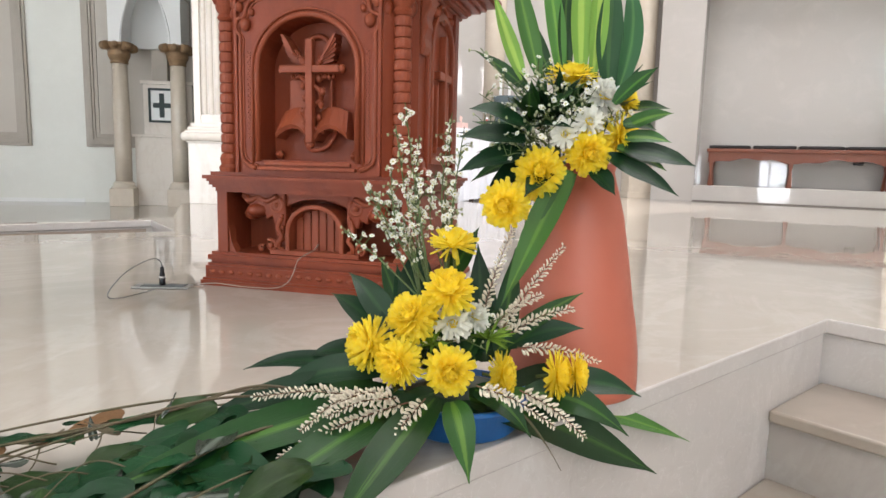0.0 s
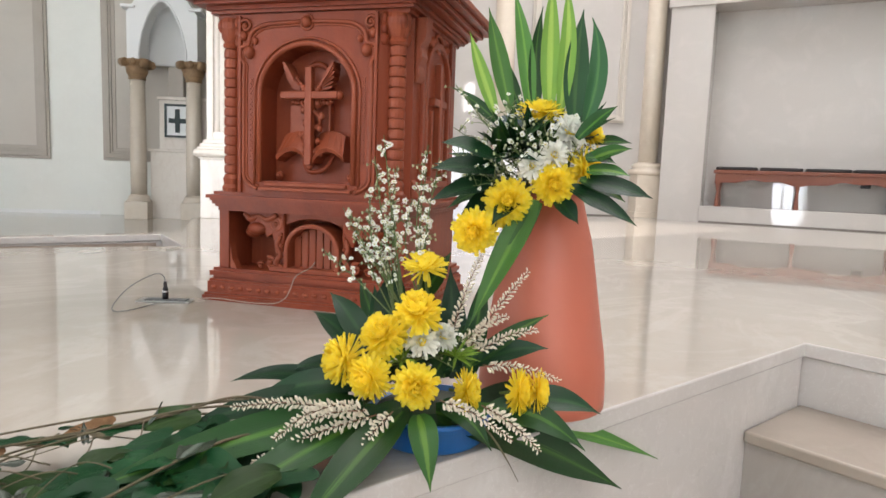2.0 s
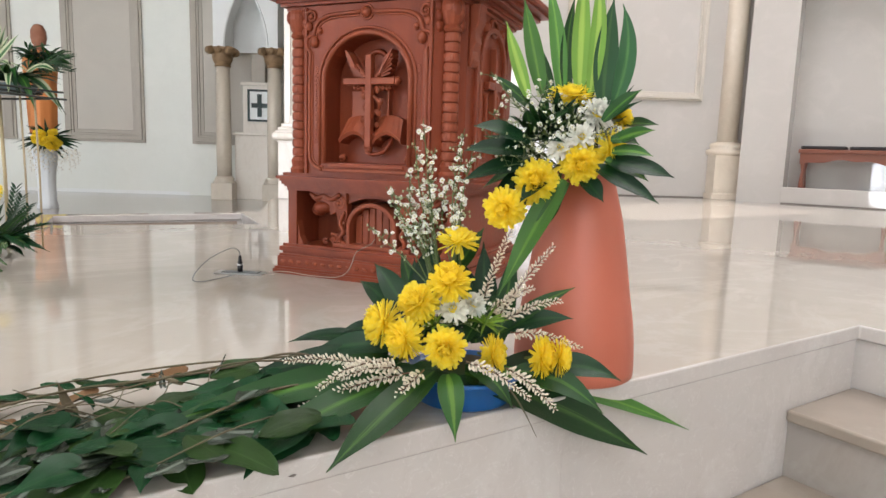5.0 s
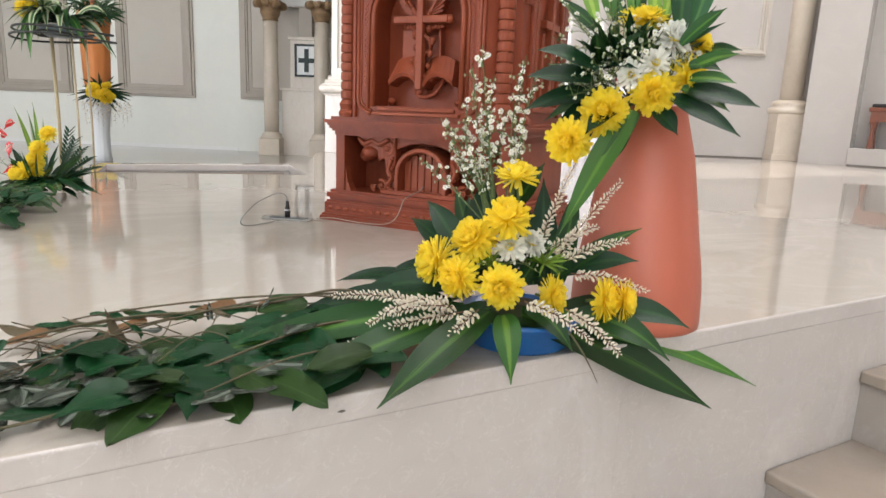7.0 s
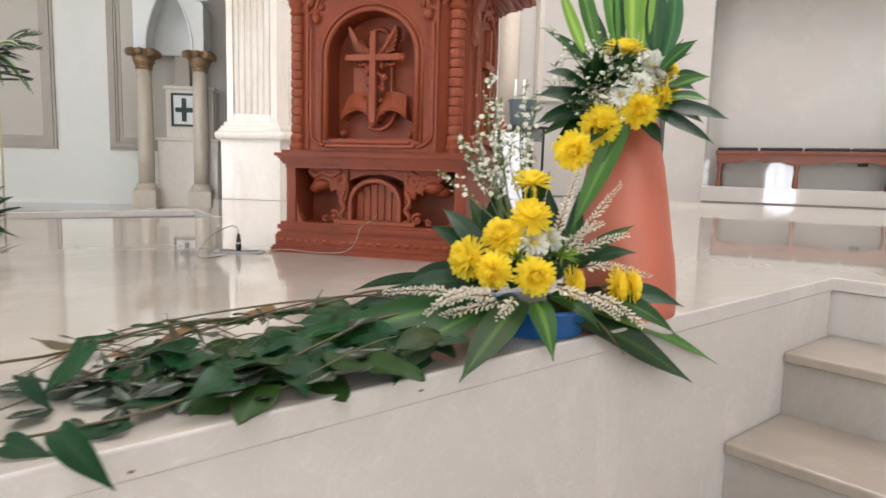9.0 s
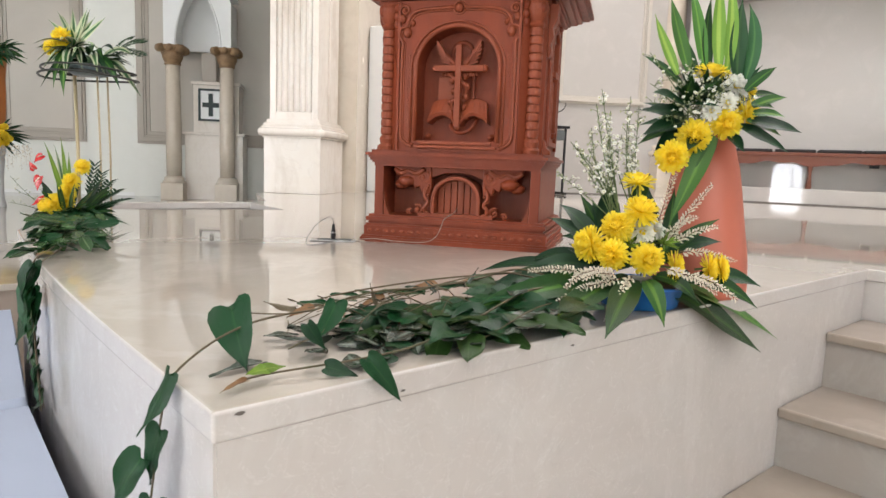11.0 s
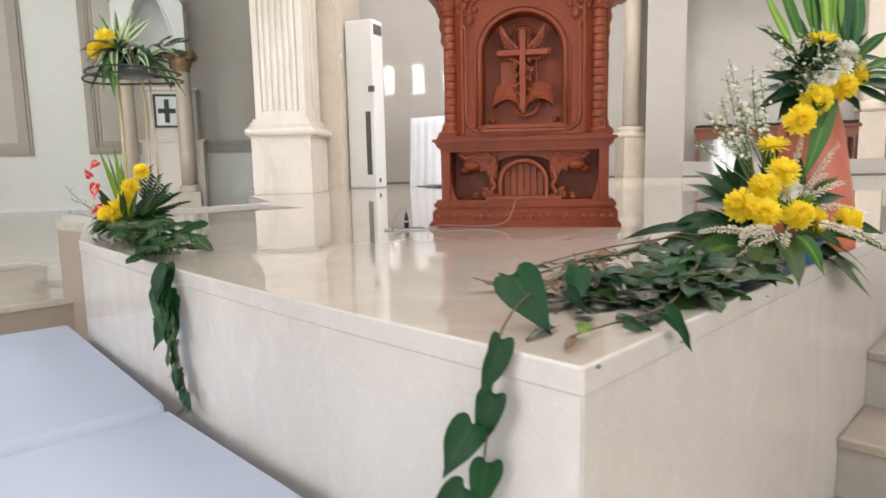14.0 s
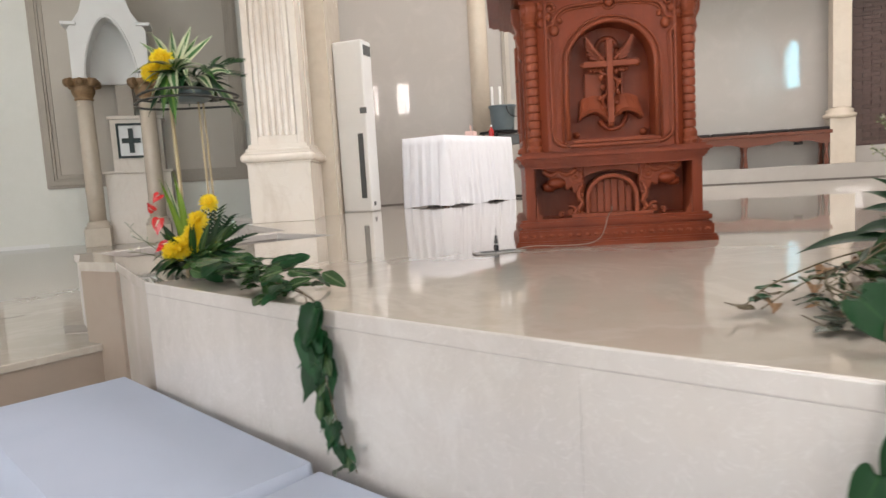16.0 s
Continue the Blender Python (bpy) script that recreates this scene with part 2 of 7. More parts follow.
LEAF_BROAD = striped_leaf("broad dark green blade", (0.012, 0.052, 0.012), (0.050, 0.135, 0.020), 0.05)
LEAF_LIGHT = striped_leaf("green blade with a lime stripe", (0.026, 0.098, 0.018), (0.10, 0.21, 0.032), 0.10)
LEAF_MID = striped_leaf("mid-green upright blade", (0.045, 0.135, 0.024), (0.10, 0.22, 0.035), 0.05)
LEAF_LIME_SIDE = striped_leaf("lime-green upright blade", (0.115, 0.235, 0.035), (0.22, 0.34, 0.06), 0.14)
LEAF_DUSK = striped_leaf("blue-green upright blade", (0.018, 0.075, 0.026), (0.045, 0.125, 0.035), 0.06)
LEAF_DARK = striped_leaf("deep green blade", (0.006, 0.034, 0.012), (0.014, 0.056, 0.017), 0.06)
LEAF_VARIEGATED = striped_leaf("cream-edged narrow blade", (0.46, 0.50, 0.33), (0.035, 0.12, 0.035), 0.2)
LEAF_HEART = striped_leaf("heart-shaped vine leaf", (0.007, 0.045, 0.015), (0.014, 0.066, 0.019), 0.02, 0.34, 0.06, 0.22)
LEAF_OLIVE = striped_leaf("olive-green oval leaf", (0.018, 0.046, 0.010), (0.032, 0.068, 0.018), 0.02, 0.36, 0.06, 0.22)
# Pale streaks put the window sheen of glossy leaves into the colour.
LEAF_GREY = striped_leaf("grey-green leaf with painted sheen", (0.038, 0.052, 0.036), (0.17, 0.20, 0.17), 0.08, 0.16, 0.26, 0.6)
LEAF_GARLAND = striped_leaf("pale-veined garland leaf", (0.030, 0.075, 0.024), (0.10, 0.16, 0.07), 0.05, 0.25, 0.10, 0.4)
LEAF_LIME = striped_leaf("young lime leaf", (0.12, 0.22, 0.02), (0.2, 0.3, 0.04), 0.04, 0.4, 0.1)
RED_SPATHE = material("red waxy spathe", (0.46, 0.016, 0.016), 0.22, 0, 0.5, (((0.36, 0.011, 0.012), 20, 0.45, 0.72, 0.6, ONE),))
BAMBOO = material("pale bamboo", (0.44, 0.35, 0.22), 0.45, 0, 0.4, (((0.42, 0.36, 0.17), 6, 0.42, 0.72, 0.7, (1, 1, 0.3)),), bump=0.1)
CLOTH_BLUE = material("pale blue-white tablecloth", (0.41, 0.46, 0.57), 0.75, 0, 0.2, (((0.37, 0.42, 0.53), 2.2, 0.42, 0.75, 0.6, ONE),), bump=0.25, bump_scale=420)
CLOTH_WHITE = material("white tablecloth", (0.84, 0.86, 0.92), 0.8, 0, 0.2, (((0.76, 0.77, 0.81), 3, 0.42, 0.75, 0.5, ONE),), bump=0.2, bump_scale=380)
PLASTIC_WHITE = material("white plastic casing", (0.87, 0.88, 0.88), 0.3, 0, 0.5, (((0.76, 0.78, 0.78), 2, 0.42, 0.75, 0.5, ONE),))
GREY_PLASTIC = material("grey grille plastic", (0.11, 0.12, 0.125), 0.45, 0, 0.4, (((0.15, 0.16, 0.165), 30, 0.45, 0.75, 0.5, ONE),))
BLACK_METAL = material("black metal", (0.018, 0.018, 0.02), 0.35, 0.6, 0.5, (((0.035, 0.034, 0.034), 40, 0.45, 0.75, 0.5, ONE),))
STEEL = material("steel", (0.45, 0.45, 0.45), 0.3, 1.0, 0.5, (((0.33, 0.33, 0.33), 30, 0.45, 0.75, 0.5, ONE),))
IRON = material("dark wire", (0.03, 0.033, 0.03), 0.45, 0.5, 0.5, (((0.06, 0.06, 0.05), 30, 0.45, 0.75, 0.5, ONE),))
PAIL = material("blue-grey pail", (0.10, 0.14, 0.155), 0.35, 0, 0.45, (((0.13, 0.17, 0.185), 12, 0.45, 0.75, 0.5, ONE),))
CABLE = material("pale grey cable", (0.34, 0.29, 0.25), 0.5, 0, 0.3, (((0.28, 0.24, 0.2), 30, 0.45, 0.75, 0.5, ONE),))
GRILLE = material("dark green iron emblem", (0.03, 0.045, 0.045), 0.5, 0.3, 0.4, (((0.05, 0.07, 0.07), 20, 0.45, 0.75, 0.5, ONE),))
PANE_WHITE = material("milky pane", (0.82, 0.84, 0.84), 0.2, 0, 0.5, (((0.76, 0.78, 0.78), 6, 0.45, 0.75, 0.5, ONE),))
ROBE = material("orange robe", (0.58, 0.21, 0.06), 0.5, 0, 0.3, (((0.48, 0.15, 0.04), 6, 0.42, 0.72, 0.7, (1, 1, 0.3)),), bump=0.2, bump_scale=30)
STATUE_TONE = material("brown-painted plaster", (0.30, 0.12, 0.07), 0.5, 0, 0.3, (((0.4, 0.19, 0.12), 10, 0.42, 0.72, 0.6, ONE),))
GAUZE = material("white drapery", (0.74, 0.77, 0.79), 0.8, 0, 0.2, (((0.66, 0.69, 0.72), 8, 0.42, 0.75, 0.5, (1, 1, 0.2)),))
BRICK = material("brown brick facing", (0.10, 0.058, 0.050), 0.4, 0, 0.45, (((0.07, 0.038, 0.032), 6, 0.42, 0.72, 0.7, (0.3, 0.3, 2)), ((0.16, 0.10, 0.085), 20, 0.5, 0.75, 0.5, ONE)), bump=0.3, bump_scale=60, random_tone=0.2)
NAVE = material("nave floor tile", (0.55, 0.49, 0.41), 0.12, 0, 0.5, (((0.47, 0.41, 0.34), 1.3, 0.4, 0.75, 0.6, ONE),), rough_var=0.04, bump_scale=3.0)
CEIL = material("ceiling plaster", (0.82, 0.81, 0.78), 0.7, 0, 0.2, (((0.76, 0.75, 0.72), 1.0, 0.45, 0.75, 0.5, ONE),))
RED_GLASS = material("red bottle", (0.4, 0.02, 0.02), 0.15, 0, 0.5)
PINK = material("pale pink paper", (0.78, 0.55, 0.5), 0.7, 0, 0.2, (((0.7, 0.47, 0.43), 20, 0.45, 0.72, 0.5, ONE),))
DRY = material("dry brown leaf", (0.16, 0.085, 0.04), 0.7, 0, 0.2, (((0.24, 0.15, 0.07), 30, 0.45, 0.72, 0.6, ONE),))
DARK_STONE = material("rough dark stone", (0.13, 0.115, 0.105), 0.7, 0, 0.3, (((0.2, 0.18, 0.16), 90, 0.45, 0.72, 0.6, ONE),), bump=0.3)

# ---- mesh tools ----
def mesh_object(name, bm, mat, smooth=False):
    me = bpy.data.meshes.new(name)
    bmesh.ops.recalc_face_normals(bm, faces=bm.faces[:])
    if smooth:
        for fc in bm.faces:
            fc.smooth = True
    bm.to_mesh(me)
    bm.free()
    me.materials.append(mat)
    return new(name, me)


def part(name, bm, mat, parent, label="", smooth=False):
    """One mesh object under a thing or under a part."""
    ob = mesh_object(name, bm, mat, smooth)
    ob.parent = parent
    if label:
        ob["label"] = label
    return ob


def share(name, mesh, parent, m, label=""):
    """One more object on a mesh that exists already, under a thing."""
    ob = new(name, mesh)
    ob.parent = parent
    ob.matrix_basis = m
    if label:
        ob["label"] = label
    return ob


def thing(name, m, label, category, group="", kind=""):
    ob = new(name)
    ob.empty_display_size = 0.05
    ob.matrix_basis = m
    return tagged(ob, label, category, group, kind)


def setting(name, bm, mat, label="", category="", smooth=False):
    ob = mesh_object(name, bm, mat, smooth)
    return tagged(ob, label, category, "", "structure")


def soften(ob, width=0.004, segments=2, angle=35):
    mod = ob.modifiers.new("edge", "BEVEL")
    mod.width, mod.segments, mod.limit_method, mod.angle_limit = width, segments, "ANGLE", radians(angle)
    return ob


def pieces(ob, name):
    """Make each separate piece of a part's mesh a part of its own."""
    bm = bmesh.new()
    bm.from_mesh(ob.data)
    left = set(bm.faces)
    groups = []
    while left:
        todo = [left.pop()]
        group = []
        while todo:
            fc = todo.pop()
            group.append(fc)
            for v in fc.verts:
                for other in v.link_faces:
                    if other in left:
                        left.discard(other)
                        todo.append(other)
        groups.append(group)
    out = []
    for group in groups:
        piece = bmesh.new()
        made = {}
        for fc in group:
            for v in fc.verts:
                if v not in made:
                    made[v] = piece.verts.new(v.co)
            piece.faces.new([made[v] for v in fc.verts]).smooth = fc.smooth
        me = bpy.data.meshes.new(name)
        piece.to_mesh(me)
        piece.free()
        me.materials.append(ob.data.materials[0])
        child = new(name, me)
        child.parent, child.matrix_basis = ob.parent, ob.matrix_basis
        for mod in ob.modifiers:
            soften(child, mod.width, mod.segments, math.degrees(mod.angle_limit))
        out.append(child)
    bm.free()
    bpy.data.objects.remove(ob)
    return out


def add_box(bm, x0, x1, y0, y1, z0, z1, m=None):
    vs = [bm.verts.new((x, y, z)) for z in (z0, z1) for x, y in ((x0, y0), (x1, y0), (x1, y1), (x0, y1))]
    for q in ((0, 3, 2, 1), (4, 5, 6, 7), (0, 1, 5, 4), (1, 2, 6, 5), (2, 3, 7, 6), (3, 0, 4, 7)):
        bm.faces.new([vs[i] for i in q])
    if m is not None:
        bmesh.ops.transform(bm, matrix=m, verts=vs)
    return vs


def box(x0, x1, y0, y1, z0, z1, m=None):
    bm = bmesh.new()
    add_box(bm, x0, x1, y0, y1, z0, z1, m)
    return bm


def prism(bm, outline, z0, z1, m=None):
    """A flat outline in x, y raised from z0 to z1."""
    lo = [bm.verts.new((x, y, z0)) for x, y in outline]
    hi = [bm.verts.new((x, y, z1)) for x, y in outline]
    n = len(outline)
    bm.faces.new(lo[::-1])
    bm.faces.new(hi)
    for i in range(n):
        j = (i + 1) % n
        bm.faces.new((lo[i], lo[j], hi[j], hi[i]))
    if m is not None:
        bmesh.ops.transform(bm, matrix=m, verts=lo + hi)
    return lo + hi


def plate(bm, outline, y0, y1, m=None):
    """A flat outline in x, z with depth from y0 to y1."""
    lo = [bm.verts.new((x, y0, z)) for x, z in outline]
    hi = [bm.verts.new((x, y1, z)) for x, z in outline]
    n = len(outline)
    bm.faces.new(lo)
    bm.faces.new(hi[::-1])
    for i in range(n):
        j = (i + 1) % n
        bm.faces.new((lo[j], lo[i], hi[i], hi[j]))
    if m is not None:
        bmesh.ops.transform(bm, matrix=m, verts=lo + hi)
    return lo + hi


def band(bm, outer, inner, y0, y1, m=None, closed=True):
    """A frame between two outlines in x, z with the same count of points, with depth from y0 to y1."""
    rings = [[bm.verts.new((x, y, z)) for x, z in ring] for y in (y0, y1) for ring in (outer, inner)]
    fo, fi, bo, bi = rings
    n = len(outer)
    for i in range(n if closed else n - 1):
        j = (i + 1) % n
        bm.faces.new((fo[i], fo[j], fi[j], fi[i]))
        bm.faces.new((bo[j], bo[i], bi[i], bi[j]))
        bm.faces.new((fo[j], fo[i], bo[i], bo[j]))
        bm.faces.new((fi[i], fi[j], bi[j], bi[i]))
    if not closed:
        bm.faces.new((fo[0], fi[0], bi[0], bo[0]))
        bm.faces.new((fo[-1], bo[-1], bi[-1], fi[-1]))
    vs = [v for ring in rings for v in ring]
    if m is not None:
        bmesh.ops.transform(bm, matrix=m, verts=vs)
    return vs


def lathe(bm, profile, sides=24, m=None, wave=None):
    """Turns a profile of (radius, z) round z."""
    rings = []
    for r, z in profile:
        rings.append([bm.verts.new(((r + (wave(k, r, z) if wave else 0)) * math.cos(2 * math.pi * k / sides), (r + (wave(k, r, z) if wave else 0)) * math.sin(2 * math.pi * k / sides), z)) for k in range(sides)])
    for a, b in zip(rings, rings[1:]):
        for k in range(sides):
            j = (k + 1) % sides
            bm.faces.new((a[k], a[j], b[j], b[k]))
    bm.faces.new(rings[0][::-1])
    bm.faces.new(rings[-1])
    vs = [v for ring in rings for v in ring]
    if m is not None:
        bmesh.ops.transform(bm, matrix=m, verts=vs)
    return vs


def tube(bm, points, radius, sides=6, taper=1.0):
    """A round bar along points; the radius goes to radius * taper at the end."""
    pts = [Vector(p) for p in points]
    rings = []
    side = None
    for i, p in enumerate(pts):
        d = (pts[min(i + 1, len(pts) - 1)] - pts[max(i - 1, 0)]).normalized()
        if side is None:
            side = d.orthogonal().normalized()
        side = (side - d * side.dot(d)).normalized()
        up = d.cross(side)
        r = radius * (1 + (taper - 1) * i / max(1, len(pts) - 1))
        rings.append([bm.verts.new(p + r * (math.cos(2 * math.pi * k / sides) * side + math.sin(2 * math.pi * k / sides) * up)) for k in range(sides)])
    for a, b in zip(rings, rings[1:]):
        for k in range(sides):
            j = (k + 1) % sides
            bm.faces.new((a[k], a[j], b[j], b[k]))
    bm.faces.new(rings[0][::-1])
    bm.faces.new(rings[-1])
    return [v for ring in rings for v in ring]


def curve_points(ctrl, steps=8):
    """A smooth line through the given points."""
    p = [Vector(c) for c in ctrl]
    p = [2 * p[0] - p[1]] + p + [2 * p[-1] - p[-2]]
    out = []
    for i in range(1, len(p) - 2):
        for k in range(steps):
            t = k / steps
            a, b, c, d = p[i - 1], p[i], p[i + 1], p[i + 2]
            out.append(0.5 * (2 * b + (c - a) * t + (2 * a - 5 * b + 4 * c - d) * t * t + (3 * b - a - 3 * c + d) * t ** 3))
    out.append(p[-2])
    return out


def ball(bm, centre, r, rings=5, sides=8, squash=1.0):
    prof = [(max(1e-4, r * math.sin(math.pi * i / rings)), -r * squash * math.cos(math.pi * i / rings)) for i in range(rings + 1)]
    return lathe(bm, prof, sides, Matrix.Translation(centre))


def arch_line(half, z0, spring, rise, steps=16, pointed=0.0):
    """From the foot at the left over a round or pointed arch to the foot at the right, as x, z."""
    pts = [(-half, z0)]
    for k in range(steps + 1):
        a = math.pi * (1 - k / steps)
        x, z = half * math.cos(a), rise * math.sin(a)
        if pointed:
            z = rise * ((1 - abs(x / half) ** (1.6 + pointed)) ** 0.75)
        pts.append((x, spring + z))
    pts.append((half, z0))
    return pts


# ---- the setting ----
NAVE_Z, LANDING_Z, RISE, TREAD = -1.09, -0.38, 0.1815, 0.322
FRONT_Y, STEP_X = 0.65, 1.95


def left_edge(y):
    """The gently bowed side of the raised floor."""
    return -0.387 + 0.026 * max(0.0, y - 1.0) ** 2


SIDE = [(left_edge(0.65 + i * (2.86 - 0.65) / 20), 0.65 + i * (2.86 - 0.65) / 20) for i in range(21)] + [(-0.03, 3.66)]
OUTLINE = [(STEP_X, FRONT_Y), (STEP_X, -8.6), (16.0, -8.6), (16.0, 8.0), (3.6, 8.0), (2.75, 7.0), (2.5, 5.95), (1.86, 5.46), (1.42, 4.34), (0.092, 4.427), (0.085, 4.325), (1.25, 4.22), (1.17, 3.56), (0.02, 3.84)] + SIDE[::-1]


def inset(outline, d):
    """The outline moved inwards by d (its inside lies to the left of its way)."""
    out = []
    n = len(outline)
    for i in range(n):
        a, b, c = Vector(outline[i - 1]), Vector(outline[i]), Vector(outline[(i + 1) % n])
        u, v = (b - a).normalized(), (c - b).normalized()
        nu, nv = Vector((-u.y, u.x)), Vector((-v.y, v.x))
        k = (nu + nv) / max(0.2, 1 + nu.dot(nv))
        out.append(tuple(b + k * d))
    return out


bm = bmesh.new()
prism(bm, OUTLINE, -0.042, 0.0)
floor = setting("floor", bm, MARBLE_FLOOR, "glossy cream marble floor of the raised sanctuary", "floor")
floor.data.materials.append(MARBLE_FACE)
for p in floor.data.polygons:
    p.material_index = 0 if p.normal.z > 0.5 else 1
soften(floor, 0.005, 3, 40)
bm = bmesh.new()
prism(bm, inset(OUTLINE, 0.009), NAVE_Z - 0.05, -0.0435)
setting("platform_body", bm, MARBLE_FACE, "grey-cream marble side of the raised sanctuary floor", "platform")

# facing slabs on the two sides that the walk passes, with fine joints
def facing(line, z0, z1, parent, proud=0.0065):
    """A slab that follows a line of x, y points, its face to the right of the line's way."""
    pts = [Vector(p) for p in line]
    pts[0] = pts[0] + (pts[1] - pts[0]).normalized() * 0.0002
    pts[-1] = pts[-1] + (pts[-2] - pts[-1]).normalized() * 0.0002
    front = []
    for i, p in enumerate(pts):
        d = (pts[min(i + 1, len(pts) - 1)] - pts[max(i - 1, 0)]).normalized()
        front.append(p + Vector((d.y, -d.x)) * proud)
    bm = bmesh.new()
    prism(bm, [tuple(p) for p in front] + [tuple(p) for p in pts[::-1]], z0, z1)
    return part("slab", bm, MARBLE_FACE, parent)


face_front = tagged(new("platform_front"), "honed grey marble facing below the coping", "facing", "", "structure")
xs = [-0.381, 0.83, 1.941]
for a, b in zip(xs, xs[1:]):
    facing([(a, FRONT_Y + 0.009), (b, FRONT_Y + 0.009)], NAVE_Z, -0.036, face_front)
face_side = tagged(new("platform_side"), "pale marble facing on the bowed side", "facing", "", "structure")
ys = [2.86, 1.82, 1.22, 0.655]
for a, b in zip(ys, ys[1:]):
    facing([(left_edge(a + (b - a) * k / 8) + 0.009, a + (b - a) * k / 8) for k in range(9)], NAVE_Z, -0.036, face_side)

# Brown facing whose tone also stands in for shade under the coping.
bm = bmesh.new()
prism(bm, [(0.172, 4.312), (1.22, 4.215), (1.22, 4.222), (0.172, 4.319)], NAVE_Z, -0.052)
part("back_slab", bm, RISER, face_side, "brown marble slab, shade in its tone, below the far coping")
for x, y, z, r in ((-0.352, FRONT_Y - 0.0008, -0.008, 0.0045), (0.30, FRONT_Y - 0.0008, -0.022, 0.0035), (-0.10, FRONT_Y - 0.0008, -0.030, 0.0028)):
    bm = bmesh.new()
    prism(bm, [(x + r * (1 + 0.35 * math.sin(3 * k + 9 * x)) * math.cos(k * 0.785) * 1.5, z + r * 0.6 * math.sin(k * 0.785)) for k in range(8)], -0.0006, 0.0006, pose(0, y, 0, 90, 0, 0))
    part("chip", bm, DARK_STONE, face_front, "small dark chip in the marble edge")

# nave floor and the lower landing by the side altar
bm = bmesh.new()
prism(bm, [(-9.4, -9.4), (16.4, -9.4), (16.4, 22.0), (-9.4, 22.0)], NAVE_Z - 0.2, NAVE_Z)
setting("nave_floor", bm, NAVE, "polished beige nave floor", "floor")
bm = bmesh.new()
prism(bm, [(-6.0, 3.85), (-0.02, 3.85), (0.075, 4.40), (1.35, 4.30), (1.60, 5.10), (2.4, 6.0), (3.0, 7.5), (6.2, 7.5), (6.2, 12.0), (-6.0, 17.5)], NAVE_Z, LANDING_Z)
setting("landing", bm, MARBLE_FLOOR, "lower marble landing before the side altar", "floor")
bm = bmesh.new()
add_box(bm, -6.0, -0.06, 3.838, 3.8495, NAVE_Z, LANDING_Z - 0.035)
setting("landing_riser", bm, RISER, "brown marble riser below the landing", "step")
bm = bmesh.new()
add_box(bm, -6.0, -0.055, 3.826, 3.8495, LANDING_Z - 0.0345, LANDING_Z + 0.0005)
soften(setting("landing_nosing", bm, MARBLE_FLOOR, "cream marble nosing of the landing", "step"), 0.005)
bm = bmesh.new()
add_box(bm, -6.0, 0.06, 5.115, 5.121, LANDING_Z + 0.0004, LANDING_Z + 0.0012)
setting("floor_joint", bm, DARK_STONE, "thin dark joint across the landing", "joint")
bm = bmesh.new()
prism(bm, [(-0.06, 4.24), (0.02, 4.15), (0.09, 4.38), (0.02, 4.48)], LANDING_Z + 0.0004, LANDING_Z + 0.004)
setting("floor_plate", bm, MARBLE_STEP, "small grey plate let into the landing floor", "floor plate")
bm = bmesh.new()
prism(bm, [(-0.034, 3.668), (0.03, 3.65), (0.098, 3.824), (0.162, 4.311), (0.088, 4.319), (-0.075, 3.93)], NAVE_Z, -0.0425)
setting("slot_end_wall", bm, RISER, "brown marble end wall beside the floor slot", "wall")
bm = bmesh.new()
prism(bm, [(-0.036, 3.666), (0.03, 3.648), (0.098, 3.824), (0.162, 4.312), (0.084, 4.320), (-0.08, 3.93)], -0.042, -0.0003)
setting("slot_end_coping", bm, MARBLE_FLOOR, "cream marble coping beside the floor slot", "coping")

# the steps up to the sanctuary beside the flower platform
for i in range(1, 6):
    x, z = STEP_X - TREAD * i, -RISE * i
    bm = bmesh.new()
    add_box(bm, x, STEP_X - TREAD * (i - 1) + 0.012, -5.0, FRONT_Y + 0.002, NAVE_Z, z - 0.0325)
    setting("riser", bm, MARBLE_STEP, "grey marble riser", "step")
    bm = bmesh.new()
    add_box(bm, x - 0.014, STEP_X - TREAD * (i - 1) + 0.004, -5.0, FRONT_Y + 0.002, z - 0.032, z)
    soften(setting("tread", bm, MARBLE_TREAD, "worn cream marble tread with a rounded nosing", "step"), 0.007, 3)


# ---- walls ----
def wall_frame(p, angle):
    """A matrix whose x runs along a wall and whose -y points into the room."""
    return pose(p[0], p[1], 0, 0, 0, angle)


def placed(ob, m):
    ob.matrix_basis = m
    return ob


SHRINE = wall_frame((3.2, 10.9), -32)
APSE = wall_frame((7.1, 4.85), -31)
NICHE = wall_frame((7.3, 3.9), -67)

placed(setting("wall_side_altar", box(-12, 3.2, 0.0, 0.3, NAVE_Z, 7.2), PAINT, "white painted wall with taupe panels", "wall"), SHRINE)


def wall_panel(m, x0, x1, z0, z1, rim=0.2, tones=(TAUPE, TAUPE_PALE), name="wall_panel", label="tall taupe panel with stepped moulding"):
    """A stepped frame round a flat field, on a wall."""
    th = thing(name, m, label, "wall panel", "wall panels", "structure")
    rect = lambda d: [(x0 + d, z0 + d), (x1 - d, z0 + d), (x1 - d, z1 - d), (x0 + d, z1 - d)]
    steps = ((0.0, 0.2, 0.035), (0.2, 0.55, 0.055), (0.55, 0.72, 0.04), (0.72, 1.0, 0.022))
    for a, b, depth in steps:
        bm = bmesh.new()
        band(bm, rect(rim * a), rect(rim * b), -depth, 0.004)
        soften(part("frame", bm, tones[0], th), 0.006, 2)
    bm = bmesh.new()
    plate(bm, rect(rim - 0.002), -0.010, 0.004)
    part("field", bm, tones[1], th)
    return th


wall_panel(SHRINE, -2.92, -1.61, 0.47, 5.4)
wall_panel(SHRINE, -0.83, 2.05, 0.48, 5.4)
